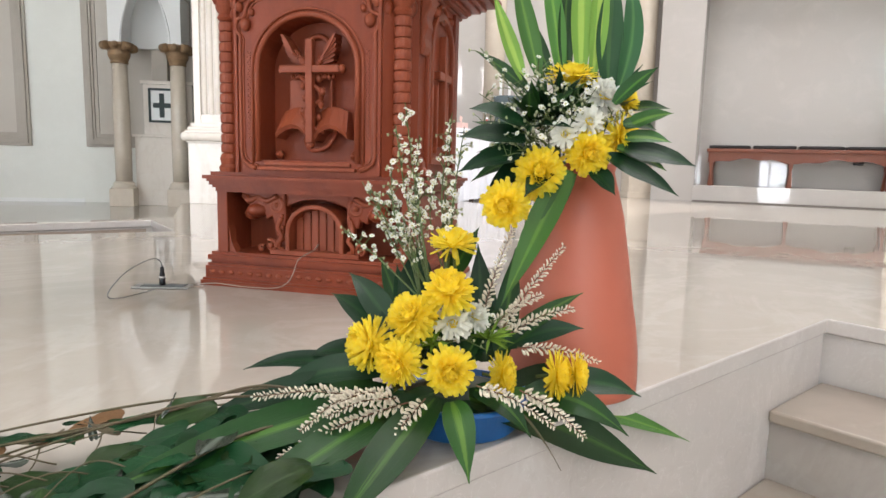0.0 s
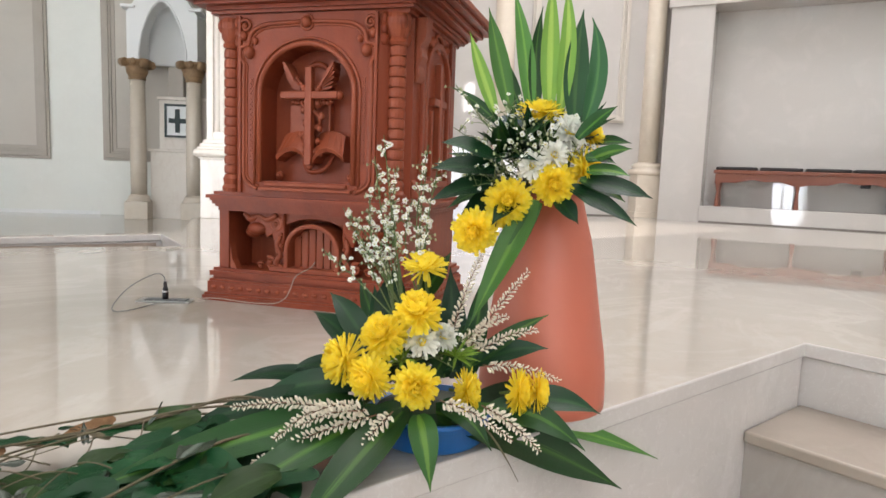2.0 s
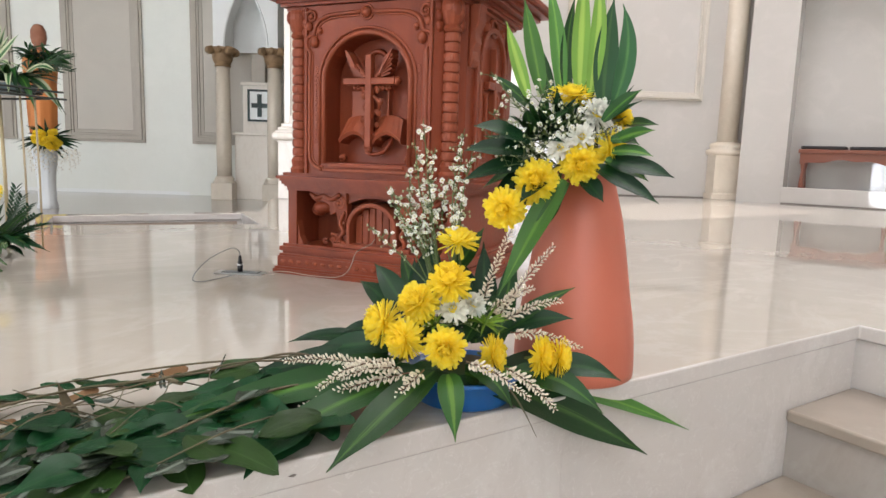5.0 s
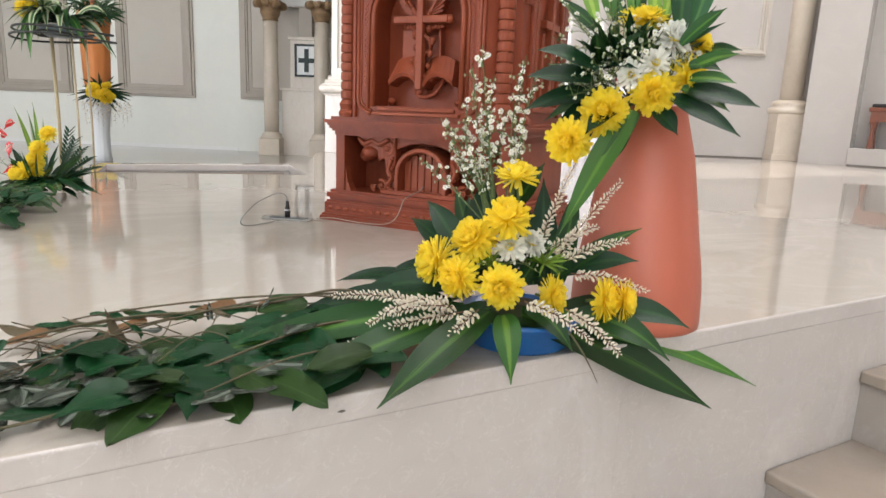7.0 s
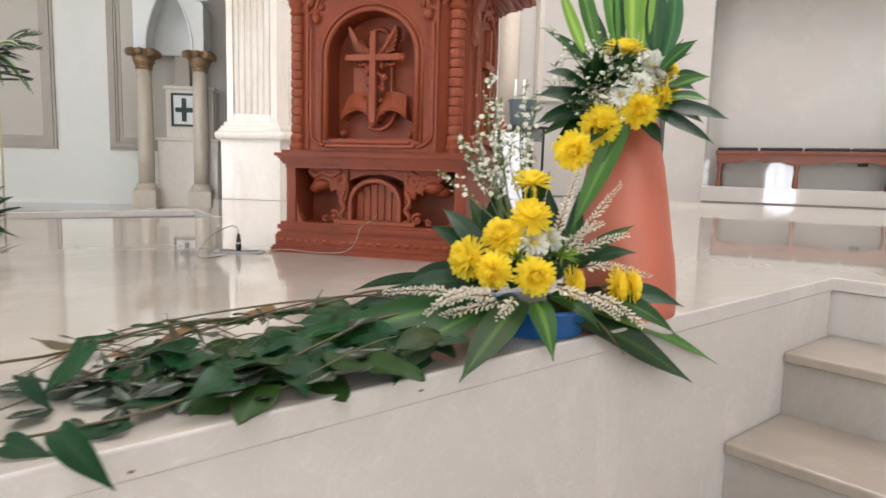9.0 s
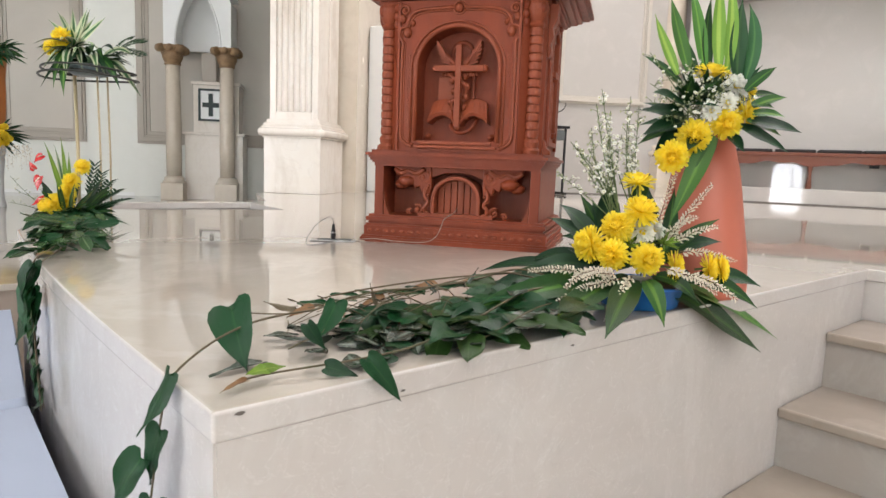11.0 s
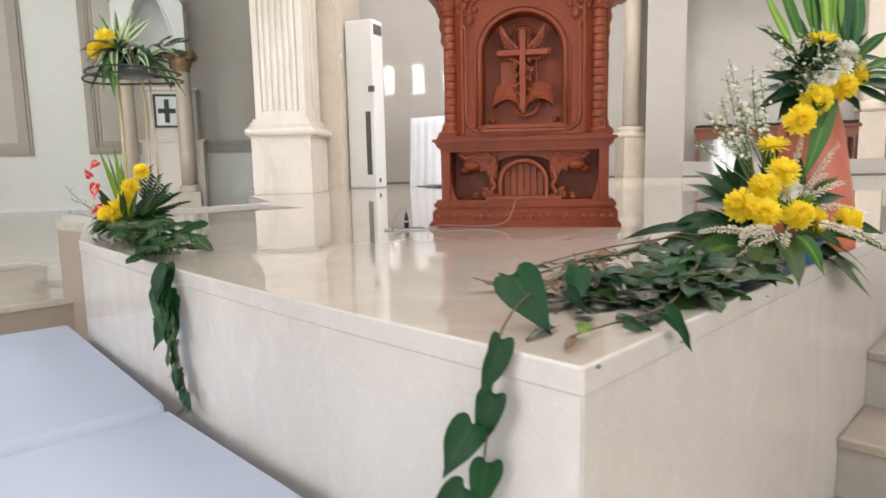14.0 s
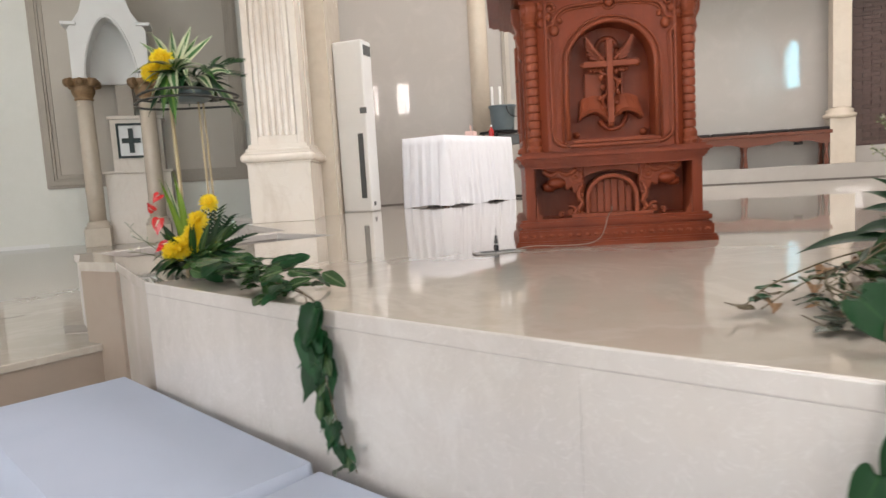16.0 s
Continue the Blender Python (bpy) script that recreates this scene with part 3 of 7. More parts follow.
wall_panel(SHRINE, -5.05, -3.72, 0.47, 5.4)
bm = bmesh.new()
add_box(bm, -12, -0.9, -0.016, 0.002, LANDING_Z, LANDING_Z + 0.055)
placed(setting("baseboard", bm, PAINT_IN, "low white skirting", "skirting"), SHRINE)

# curved end of the sanctuary: flat wall with half columns, then a niche with a bench
placed(setting("wall_apse", box(-4.3, 0.72, 0.0, 0.3, 0.0, 7.2), MARBLE_WALL, "polished beige marble wall", "wall"), APSE)
wall_panel(APSE, -1.32, -0.08, 1.17, 4.6, 0.1, (TAUPE_PALE, MARBLE_WALL), label="beige marble panel with a narrow moulding")


def half_column(m, x, z_ped, r, name="wall_column"):
    """A round wall column on a square pedestal with a moulded foot."""
    th = thing(name, m @ pose(x, 0, 0), "cream marble wall column on a square pedestal", "column", "apse columns", "structure")
    bm = bmesh.new()
    add_box(bm, -r * 1.75, r * 1.75, -r * 1.75, 0.004, 0.0, z_ped - 0.05)
    add_box(bm, -r * 1.9, r * 1.9, -r * 1.9, 0.003, 0.0, 0.07)
    soften(part("pedestal", bm, MARBLE_TAN, th), 0.004)
    bm = bmesh.new()
    lathe(bm, [(r * 1.85, z_ped - 0.05), (r * 2.0, z_ped - 0.03), (r * 2.0, z_ped + 0.01), (r * 1.55, z_ped + 0.03), (r * 1.7, z_ped + 0.06), (r * 1.6, z_ped + 0.09), (r * 1.15, z_ped + 0.11)], 24)
    part("foot", bm, MARBLE_TAN, th, smooth=True)
    bm = bmesh.new()
    lathe(bm, [(r, z_ped + 0.1), (r, z_ped + 1.6), (r * 0.94, 5.2)], 24)
    part("shaft", bm, MARBLE_TAN, th, smooth=True)
    return th


# Thin dark strips along the foot of the wall and of the plinth.
bm = bmesh.new()
add_box(bm, -4.3, 0.72, -0.012, 0.001, 0.0, 0.014)
placed(setting("wall_foot_strip", bm, DARK_STONE, "thin dark strip at the foot of the apse wall", "joint"), APSE)
bm = bmesh.new()
add_box(bm, -0.02, 5.5, -0.030, -0.019, 0.0, 0.014)
placed(setting("plinth_foot_strip", bm, DARK_STONE, "thin dark strip at the foot of the niche plinth", "joint"), NICHE)
half_column(APSE, 0.28, 0.58, 0.125)
half_column(APSE, -1.65, 0.58, 0.125)

placed(setting("niche_back", box(-0.5, 5.5, 0.42, 0.7, 0.0, 7.2), MARBLE_WALL, "polished grey-beige marble niche wall", "wall"), NICHE)
placed(setting("niche_jamb", box(-0.50, -0.02, 0.0, 0.42, 0.0, 2.50), MARBLE_WALL, "beige marble jamb of the niche", "wall"), NICHE)
bm = bmesh.new()
add_box(bm, -0.56, 5.5, -0.05, 0.418, 2.62, 2.68)
add_box(bm, -0.50, 5.5, -0.01, 0.416, 2.68, 7.2)
add_box(bm, -0.53, 5.5, -0.03, 0.417, 2.50, 2.62)
placed(soften(setting("entablature", bm, MARBLE_WALL, "cream marble entablature over the niche", "cornice"), 0.006), NICHE)
for k in range(7):
    bm = bmesh.new()
    add_box(bm, 0.26 + 0.62 * k, 0.68 + 0.62 * k, -0.11, -0.052, 2.60, 2.675)
    placed(soften(setting("bracket", bm, TAUPE_PALE, "cornice block under the entablature", "cornice block"), 0.008), NICHE)
bm = bmesh.new()
add_box(bm, -0.03, 5.5, -0.02, 0.415, 0.0, 0.19)
placed(soften(setting("niche_plinth", bm, MARBLE_WALL, "low marble plinth under the bench", "plinth"), 0.006), NICHE)
col = thing("niche_column", NICHE @ pose(2.09, 0.17, 0.19), "slim cream marble column at the end of the bench", "column", "", "structure")
bm = bmesh.new()
add_box(bm, -0.14, 0.14, -0.14, 0.14, 0.0, 0.56)
soften(part("pedestal", bm, MARBLE_TAN, col), 0.004)
bm = bmesh.new()
lathe(bm, [(0.15, 0.555), (0.185, 0.57), (0.19, 0.61), (0.15, 0.63), (0.16, 0.66), (0.13, 0.68), (0.108, 0.70)], 24)
part("foot", bm, MARBLE_TAN, col, smooth=True)
bm = bmesh.new()
add_box(bm, -0.105, 0.105, -0.105, 0.105, 0.69, 2.31)
soften(part("shaft", bm, MARBLE_TAN, col), 0.01)

# brown brick panel beyond the column
bw = thing("brick_panel", NICHE, "dark brown narrow-brick wall panel", "brick panel", "", "structure")
part("backing", box(2.28, 4.6, 0.395, 0.418, 0.40, 2.49), BRICK, bw)
bm = bmesh.new()
add_box(bm, 2.30, 4.6, 0.30, 0.418, 0.192, 0.395)
part("ledge", bm, MARBLE_WALL, bw)
brick_bm = bmesh.new()
add_box(brick_bm, -0.095, 0.095, -0.008, 0.006, -0.0215, 0.0215)
brick_me = mesh_object("brick", brick_bm, BRICK)
brick_me.parent = bw
brick_me.matrix_basis = pose(2.40, 0.392, 0.43)
for r in range(40):
    for c in range(6):
        if r or c:
            share("brick", brick_me.data, bw, pose(2.40 + 0.2 * c + (0.1 if r % 2 else 0), 0.392 + 0.003 * math.sin(7 * r + 3 * c), 0.43 + 0.05 * r))


# fluted pier on a tall pedestal, between the sanctuary and the side altar
pier = thing("pier", pose(2.30, 5.10, 0, 0, 0, -48), "cream veined marble fluted pier on a tall moulded pedestal", "pier", "", "structure")
PW, PD = 0.53, 0.70
bm = bmesh.new()
add_box(bm, -PW, 0.0, 0.0, PD, 0.0, 0.50)
soften(part("pedestal", bm, MARBLE_WHITE, pier), 0.004)
ring = lambda o: [(-PW - o, -o), (o, -o), (o, PD + o), (-PW - o, PD + o)]
for name, o, z0, z1, r in (("fillet", 0.010, 0.50, 0.515, 0.004), ("torus", 0.050, 0.515, 0.585, 0.034), ("fillet", 0.018, 0.585, 0.603, 0.004), ("cavetto", 0.004, 0.603, 0.632, 0.010), ("shaft_foot", -0.018, 0.632, 0.664, 0.004)):
    bm = bmesh.new()
    prism(bm, ring(o), z0, z1)
    soften(part(name, bm, MARBLE_WHITE, pier), r, 5)
bm = bmesh.new()
add_box(bm, -PW + 0.045, -0.045, 0.062, PD - 0.045, 0.664, 7.1)
part("shaft", bm, MARBLE_WHITE, pier)
for x0, x1 in ((-PW + 0.040, -PW + 0.098), (-0.098, -0.040)):
    bm = bmesh.new()
    add_box(bm, x0, x1, 0.040, 0.0635, 0.664, 7.1)
    soften(part("margin", bm, MARBLE_WHITE, pier), 0.004)
bm = bmesh.new()
add_box(bm, -PW + 0.098, -0.098, 0.040, 0.0635, 0.664, 0.735)
soften(part("panel_foot", bm, MARBLE_WHITE, pier), 0.004)
bm = bmesh.new()
add_box(bm, -0.0465, -0.030, 0.34, 0.39, 0.664, 7.1)
soften(part("side_bead", bm, MARBLE_WHITE, pier), 0.006)
n = 6
for k in range(n):
    bm = bmesh.new()
    c = -PW + 0.098 + (PW - 0.196) * (k + 0.5) / n
    w = (PW - 0.196) / n * 0.40
    prism(bm, [(c + w * math.cos(math.pi * (1 + j / 6)), 0.0632 + 0.021 * math.sin(math.pi * (1 + j / 6))) for j in range(7)], 0.736, 7.0)
    part("flute_rib", bm, MARBLE_WHITE, pier)
bm = bmesh.new()
add_box(bm, -0.20, 0.13, PD + 0.03, PD + 1.55, 0.0, 7.2)
placed(setting("pier_return", bm, MARBLE_TAN, "tan marble wall behind the pier", "wall"), pose(2.30, 5.10, 0, 0, 0, -48))


# unseen outer walls; area lamps in their openings stand in for daylight
def window_wall(name, p, angle, length, openings, top=7.2, thick=0.35):
    """A wall with openings (x centre, half width, sill, head) along it."""
    m = wall_frame(p, angle)
    bm = bmesh.new()
    x = 0.0
    for c, hw, z0, z1 in openings:
        add_box(bm, x, c - hw, 0, thick, NAVE_Z, top)
        add_box(bm, c - hw, c + hw, 0.0, thick, NAVE_Z, z0)
        add_box(bm, c - hw, c + hw, 0.0, thick, z1, top)
        arch = arch_line(hw, z1 - hw * 1.05, z1 - hw * 1.0, hw * 0.98, 14)
        outer = [(-hw, z1 - hw * 1.05)] + [(px, z1) for px, pz in arch[1:-1]] + [(hw, z1 - hw * 1.05)]
        band(bm, outer, arch, 0.02, thick - 0.02, pose(c, 0, 0), closed=False)
        x = c + hw
    add_box(bm, x, length, 0, thick, NAVE_Z, top)
    placed(setting(name, bm, PAINT, "plain white outer wall, unseen, that closes the room", "wall"), m)
    return m


def arched_window(m, c, hw, z0, z1, power, tint, label, n):
    th = thing("window_" + str(n), m @ pose(c, 0, 0), label, "window", "church windows", "structure")
    bm = bmesh.new()
    plate(bm, [(-hw, z0), (hw, z0), (hw, z1), (-hw, z1)], 0.27, 0.29)
    part("pane", bm, PANE_WHITE, th)
    bm = bmesh.new()
    for px in (-hw * 0.33, hw * 0.33):
        add_box(bm, px - 0.02, px + 0.02, 0.12, 0.18, z0, z1)
    for k in range(1, 5):
        z = z0 + (z1 - z0) * k / 5
        add_box(bm, -hw, hw, 0.13, 0.17, z - 0.015, z + 0.015)
    part("window_frame", bm, PAINT_IN, th)
    q = m @ Vector((c, 0.22, (z0 + z1) / 2))
    d = m.to_3x3() @ Vector((0, -1, 0))
    opening_lamp(q.x, q.y, q.z, hw * 2 - 0.05, z1 - z0 - 0.05, d, power, tint)


CLEAR, AQUA, COOL = (1.0, 1.0, 1.0), (0.30, 0.78, 1.0), (0.86, 0.94, 1.0)
# Wide ones at 12.8 and -5.4 are added fill; small ones follow wall reflections.
SOUTH = ((12.8, 0.9, 0.8, 5.6, 130, CLEAR), (0.95, 0.24, 2.75, 3.85, 36, CLEAR), (-0.2, 0.24, 2.75, 3.85, 36, CLEAR), (-1.35, 0.24, 2.75, 3.85, 36, CLEAR), (-2.6, 0.24, 2.75, 3.85, 36, CLEAR), (-5.4, 0.9, 0.8, 5.6, 270, CLEAR), (-8.25, 0.5, 3.1, 4.95, 150, AQUA))
mS = window_wall("wall_south", (16.0, -9.0), 180, 25.0, [(16.0 - x, a, b, c) for x, a, b, c, _, _ in SOUTH])
for i, (x, hw, z0, z1, pw, tint) in enumerate(SOUTH):
    arched_window(mS, 16.0 - x, hw, z0, z1, pw, tint, "unseen arched window with a daylight lamp before its milky pane", i + 1)
# First is the doorway that glints under the bench; the rest are added fill.
WEST = ((4.7, 0.62, NAVE_Z + 0.03, 1.05, 150), (11.6, 1.0, -1.0, 4.2, 310), (14.4, 1.0, -1.0, 4.2, 210), (17.9, 1.0, 0.8, 6.0, 60), (21.4, 1.0, 0.8, 6.0, 50))
mW = window_wall("wall_west", (-9.0, -9.0), 90, 28.0, [w[:4] for w in WEST])
for i, (x, hw, z0, z1, pw) in enumerate(WEST):
    arched_window(mW, x, hw, z0, z1, pw, COOL, "unseen arched opening with a daylight lamp before its milky pane", i + 9)
# Two more unseen walls that only close the room.
bm = bmesh.new()
add_box(bm, 16.0, 16.35, -9.4, 14.5, NAVE_Z, 7.2)
setting("wall_east", bm, PAINT, "plain white outer wall, unseen, that closes the room", "wall")
bm = bmesh.new()
add_box(bm, -9.4, 16.4, 17.6, 18.0, NAVE_Z, 7.2)
setting("wall_north", bm, PAINT, "plain white outer wall, unseen, that closes the room", "wall")
# Unseen ceiling, cut open for the two added overhead lamps.
bm = bmesh.new()
add_box(bm, -9.4, 2.6, 1.0, 18.0, 7.2, 7.4)
add_box(bm, 2.6, 4.2, 3.8, 18.0, 7.2, 7.4)
add_box(bm, 2.6, 4.2, -9.4, -1.0, 7.2, 7.4)
add_box(bm, -9.4, -6.0, -9.4, 1.0, 7.2, 7.4)
add_box(bm, 0.0, 2.6, -9.4, 1.0, 7.2, 7.4)
add_box(bm, -6.0, 0.0, -9.4, -7.0, 7.2, 7.4)
add_box(bm, 9.0, 16.4, -9.4, 18.0, 7.2, 7.4)
add_box(bm, 4.2, 9.0, -9.4, -1.0, 7.2, 7.4)
add_box(bm, 4.2, 9.0, 3.8, 18.0, 7.2, 7.4)
setting("ceiling", bm, CEIL, "unseen plain plaster ceiling with openings added for light", "ceiling")
# Made-up cover of the openings; its gap lets a sun patch reach the floor.
bm = bmesh.new()
add_box(bm, 2.5, 9.1, -1.1, -0.85, 7.45, 7.47)
add_box(bm, 2.5, 9.1, 0.42, 3.9, 7.45, 7.47)
add_box(bm, 2.5, 2.75, -0.85, 0.42, 7.45, 7.47)
add_box(bm, 5.4, 9.1, -0.85, 0.42, 7.45, 7.47)
for x in (2.42, 9.02):
    add_box(bm, x, x + 0.1, -1.2, 4.0, 7.4, 7.5)
for y in (-1.2, 3.82):
    add_box(bm, 2.52, 9.02, y, y + 0.1, 7.4, 7.5)
add_box(bm, -6.1, 0.1, -7.1, 1.1, 7.45, 7.47)
setting("added_skylight", bm, PANE_WHITE, "unseen milky cover over the added openings, one gap for sun", "skylight")
# Wide overhead lamps added to brighten the sanctuary floor and the flowers.
opening_lamp(5.8, 1.4, 7.38, 6.3, 4.7, (0, 0.0001, -1), 600, CLEAR)
opening_lamp(-3.0, -3.0, 7.38, 5.8, 7.8, (0, 0.0001, -1), 400, CLEAR)

# ---- the carved pulpit ----
PULPIT = pose(0.9454, 1.749, 0, 0, 0, -56.2)
pulpit = thing("pulpit", PULPIT, "red-brown carved wooden pulpit with a cross and open book", "pulpit")


def ring_mould(bm, hx, y0, y1, layers, cut=0.0):
    """Stacked slabs round the body: (outset, z0, z1), with cut front corners."""
    for o, z0, z1 in layers:
        c = cut
        a, f, b = hx + o, y0 - o, y1 + o
        prism(bm, [(-a + c, f), (a - c, f), (a, f + c), (a, b), (-a, b), (-a, f + c)], z0, z1)


# plinth with beads, waist, shelf
bm = bmesh.new()
ring_mould(bm, 0.342, 0.035, 0.57, [(0.029, 0.0, 0.016), (0.024, 0.016, 0.024), (0.017, 0.024, 0.062), (0.012, 0.062, 0.070), (0.004, 0.070, 0.080), (0.012, 0.080, 0.096), (0.003, 0.096, 0.106)])
pieces(soften(part("plinth", bm, WOOD, pulpit), 0.004, 2), "plinth_moulding")
bead_bm = bmesh.new()
ball(bead_bm, (0, 0, 0), 0.0075, 5, 8)
bead = part("bead", bead_bm, WOOD_PALE, pulpit, smooth=True)
OVAL = Matrix.Diagonal((1.45, 0.75, 1.0, 1))
bead.matrix_basis = pose(-0.335, 0.018, 0.043) @ OVAL
for k in range(1, 21):
    share("bead", bead.data, pulpit, pose(-0.335 + 0.67 * k / 20, 0.018, 0.043) @ OVAL)
for k in range(14):
    share("bead", bead.data, pulpit, pose(0.359, 0.06 + 0.49 * k / 13, 0.043, 0, 0, 90) @ OVAL)

bm = bmesh.new()
add_box(bm, -0.30, 0.30, 0.17, 0.555, 0.104, 0.322)
part("waist_back", bm, WOOD, pulpit)
for sx in (-1, 1):
    bm = bmesh.new()
    x0, x1 = sorted((sx * 0.288, sx * 0.325))
    add_box(bm, x0, x1, 0.035, 0.565, 0.104, 0.322)
    soften(part("waist_post", bm, WOOD, pulpit), 0.003)
    bm = bmesh.new()
    plate(bm, [(sx * 0.286, 0.106), (sx * 0.262, 0.106), (sx * 0.268, 0.118), (sx * 0.278, 0.135), (sx * 0.284, 0.17), (sx * 0.286, 0.19)][::sx], 0.04, 0.07)
    part("post_foot", bm, WOOD_PALE, pulpit)
bm = bmesh.new()
ring_mould(bm, 0.325, 0.03, 0.57, [(0.0, 0.296, 0.309), (0.007, 0.309, 0.317), (0.014, 0.317, 0.328), (0.019, 0.328, 0.336), (0.028, 0.336, 0.347), (0.010, 0.347, 0.358)])
pieces(soften(part("shelf", bm, WOOD, pulpit), 0.004, 2), "shelf")

# little boarded door under an arch, with carved supports on both sides
door = part("door_arch", bmesh.new(), WOOD_PALE, pulpit)
bm = bmesh.new()
outer, inner = arch_line(0.098, 0.108, 0.176, 0.090, 18), arch_line(0.083, 0.108, 0.176, 0.075, 18)
band(bm, outer, inner, 0.052, 0.150, None, False)
bm.to_mesh(door.data)
bm.free()
soften(door, 0.004, 2)
for k in range(6):
    x = -0.066 + 0.0264 * k
    top = 0.176 + 0.072 * math.sqrt(max(0.0, 1 - (x / 0.082) ** 2))
    bm = bmesh.new()
    add_box(bm, x - 0.0118, x + 0.0118, 0.088, 0.11, 0.108, top)
    soften(part("board", bm, WOOD_PALE, pulpit), 0.003)
bm = bmesh.new()
plate(bm, arch_line(0.084, 0.108, 0.176, 0.076, 18), 0.1, 0.16)
part("door_backing", bm, WOOD, pulpit)
bm = bmesh.new()
add_box(bm, -0.15, 0.15, 0.05, 0.13, 0.104, 0.120)
soften(part("door_sill", bm, WOOD_PALE, pulpit), 0.003)
bm = bmesh.new()
plate(bm, [(-0.12, 0.297), (-0.12, 0.246), (-0.088, 0.262), (-0.05, 0.275), (0, 0.279), (0.05, 0.275), (0.088, 0.262), (0.12, 0.246), (0.12, 0.297)], 0.078, 0.15)
soften(part("arch_spandrel", bm, WOOD_PALE, pulpit), 0.003)


def scroll(bm, cx, cz, r, y, turns=1.6, thick=0.010, flip=1, start=0.0):
    pts = []
    n = int(turns * 14)
    for k in range(n + 1):
        a = start + 2 * math.pi * turns * k / n
        rr = r * (1 - 0.8 * k / n)
        pts.append((cx + flip * rr * math.cos(a), y, cz + rr * math.sin(a)))
    tube(bm, pts, thick, 6, 0.5)
    ball(bm, (cx, y, cz), thick * 1.3, 4, 8)


for sx in (-1, 1):
    bm = bmesh.new()
    scroll(bm, sx * 0.135, 0.258, 0.026, 0.070, 1.5, 0.008, sx, 2.2)
    scroll(bm, sx * 0.200, 0.246, 0.030, 0.078, 1.4, 0.009, -sx, 0.4)
    tube(bm, curve_points([(sx * 0.252, 0.075, 0.287), (sx * 0.228, 0.068, 0.270), (sx * 0.198, 0.072, 0.281), (sx * 0.165, 0.068, 0.270), (sx * 0.128, 0.064, 0.289)], 5), 0.011, 7, 0.8)
    part("scroll_bracket", bm, WOOD_PALE, pulpit, smooth=True)
    bm = bmesh.new()
    edge = [(0.104, 0.300), (0.262, 0.300), (0.252, 0.284), (0.224, 0.280), (0.236, 0.258), (0.212, 0.246), (0.196, 0.224), (0.176, 0.232), (0.170, 0.210), (0.148, 0.222), (0.142, 0.196), (0.122, 0.200), (0.126, 0.172), (0.110, 0.164), (0.101, 0.22)]
    plate(bm, [(sx * x, z) for x, z in (edge if sx > 0 else edge[::-1])], 0.066, 0.104)
    soften(part("leaf_bracket", bm, WOOD, pulpit), 0.006, 2)
    bm = bmesh.new()
    ball(bm, (sx * 0.205, 0.082, 0.240), 0.038, 6, 12, 0.62)
    ball(bm, (sx * 0.232, 0.100, 0.226), 0.030, 6, 12, 0.7)
    part("bracket_belly", bm, WOOD, pulpit, smooth=True)
    bm = bmesh.new()
    for k in range(7):
        ball(bm, (sx * (0.112 + 0.012 * (k % 2)), 0.064, 0.118 + 0.018 * k), 0.010 - 0.0006 * k, 4, 8)
    tube(bm, curve_points([(sx * 0.112, 0.07, 0.115), (sx * 0.128, 0.06, 0.135), (sx * 0.112, 0.06, 0.160), (sx * 0.126, 0.06, 0.188), (sx * 0.115, 0.065, 0.222)], 5), 0.008, 6)
    part("carved_leafwork", bm, WOOD_PALE, pulpit, smooth=True)
    bm = bmesh.new()
    scroll(bm, sx * 0.152, 0.130, 0.020, 0.066, 1.3, 0.007, sx, 1.0)
    scroll(bm, sx * 0.190, 0.119, 0.012, 0.070, 1.2, 0.005, -sx, 0.6)
    part("foot_scroll", bm, WOOD_PALE, pulpit, smooth=True)

# body: front board with an arched niche, sides, back
BF, BB, HX, CUT = 0.012, 0.555, 0.315, 0.080
NZ0, NSP, NRISE, NH = 0.398, 0.665, 0.143, 0.152
niche = arch_line(NH, NZ0, NSP, NRISE, 20)


def around(line, x, z0, z1):
    """Points on a rectangle, one for each point of an arch."""
    out = []
    n = len(line)
    for k, (px, pz) in enumerate(line):
        if k == 0:
            out.append((-x, z0))
        elif k == n - 1:
            out.append((x, z0))
        elif abs(px) > 0.86 * NH and pz < NSP + 0.5 * NRISE:
            out.append((math.copysign(x, px), min(z1, pz + (pz - NZ0) * 0.12)))
        else:
            out.append((max(-x, min(x, px * x / (0.86 * NH))), z1))
    return out


bm = bmesh.new()
band(bm, around(niche, HX - CUT, 0.357, 0.905), niche, BF, BF + 0.085, None, True)
part("front_board", bm, WOOD, pulpit)
bm = bmesh.new()
add_box(bm, -HX + CUT, HX - CUT, BF + 0.085, BB, 0.357, 0.905)
prism(bm, [(HX - CUT, BF), (HX, BF + CUT), (HX, BB), (HX - CUT, BB)], 0.357, 0.905)
prism(bm, [(-HX + CUT, BF), (-HX + CUT, BB), (-HX, BB), (-HX, BF + CUT)], 0.357, 0.905)
pieces(part("body", bm, WOOD, pulpit), "body")
bm = bmesh.new()
line = [(x, BF - 0.003, z) for x, z in arch_line(NH + 0.008, NZ0 - 0.004, NSP, NRISE + 0.008, 24)]
tube(bm, line, 0.009, 8)
tube(bm, [(x, BF - 0.001, z) for x, z in arch_line(NH + 0.026, NZ0 - 0.018, NSP, NRISE + 0.024, 24)], 0.005, 6)
part("arch_moulding", bm, WOOD_PALE, pulpit, smooth=True)
bm = bmesh.new()
add_box(bm, -NH - 0.006, NH + 0.006, BF - 0.016, BF + 0.01, 0.368, 0.379)
add_box(bm, -NH + 0.012, NH - 0.012, BF - 0.009, BF + 0.08, 0.382, 0.394)
soften(part("niche_sill", bm, WOOD_PALE, pulpit), 0.003)
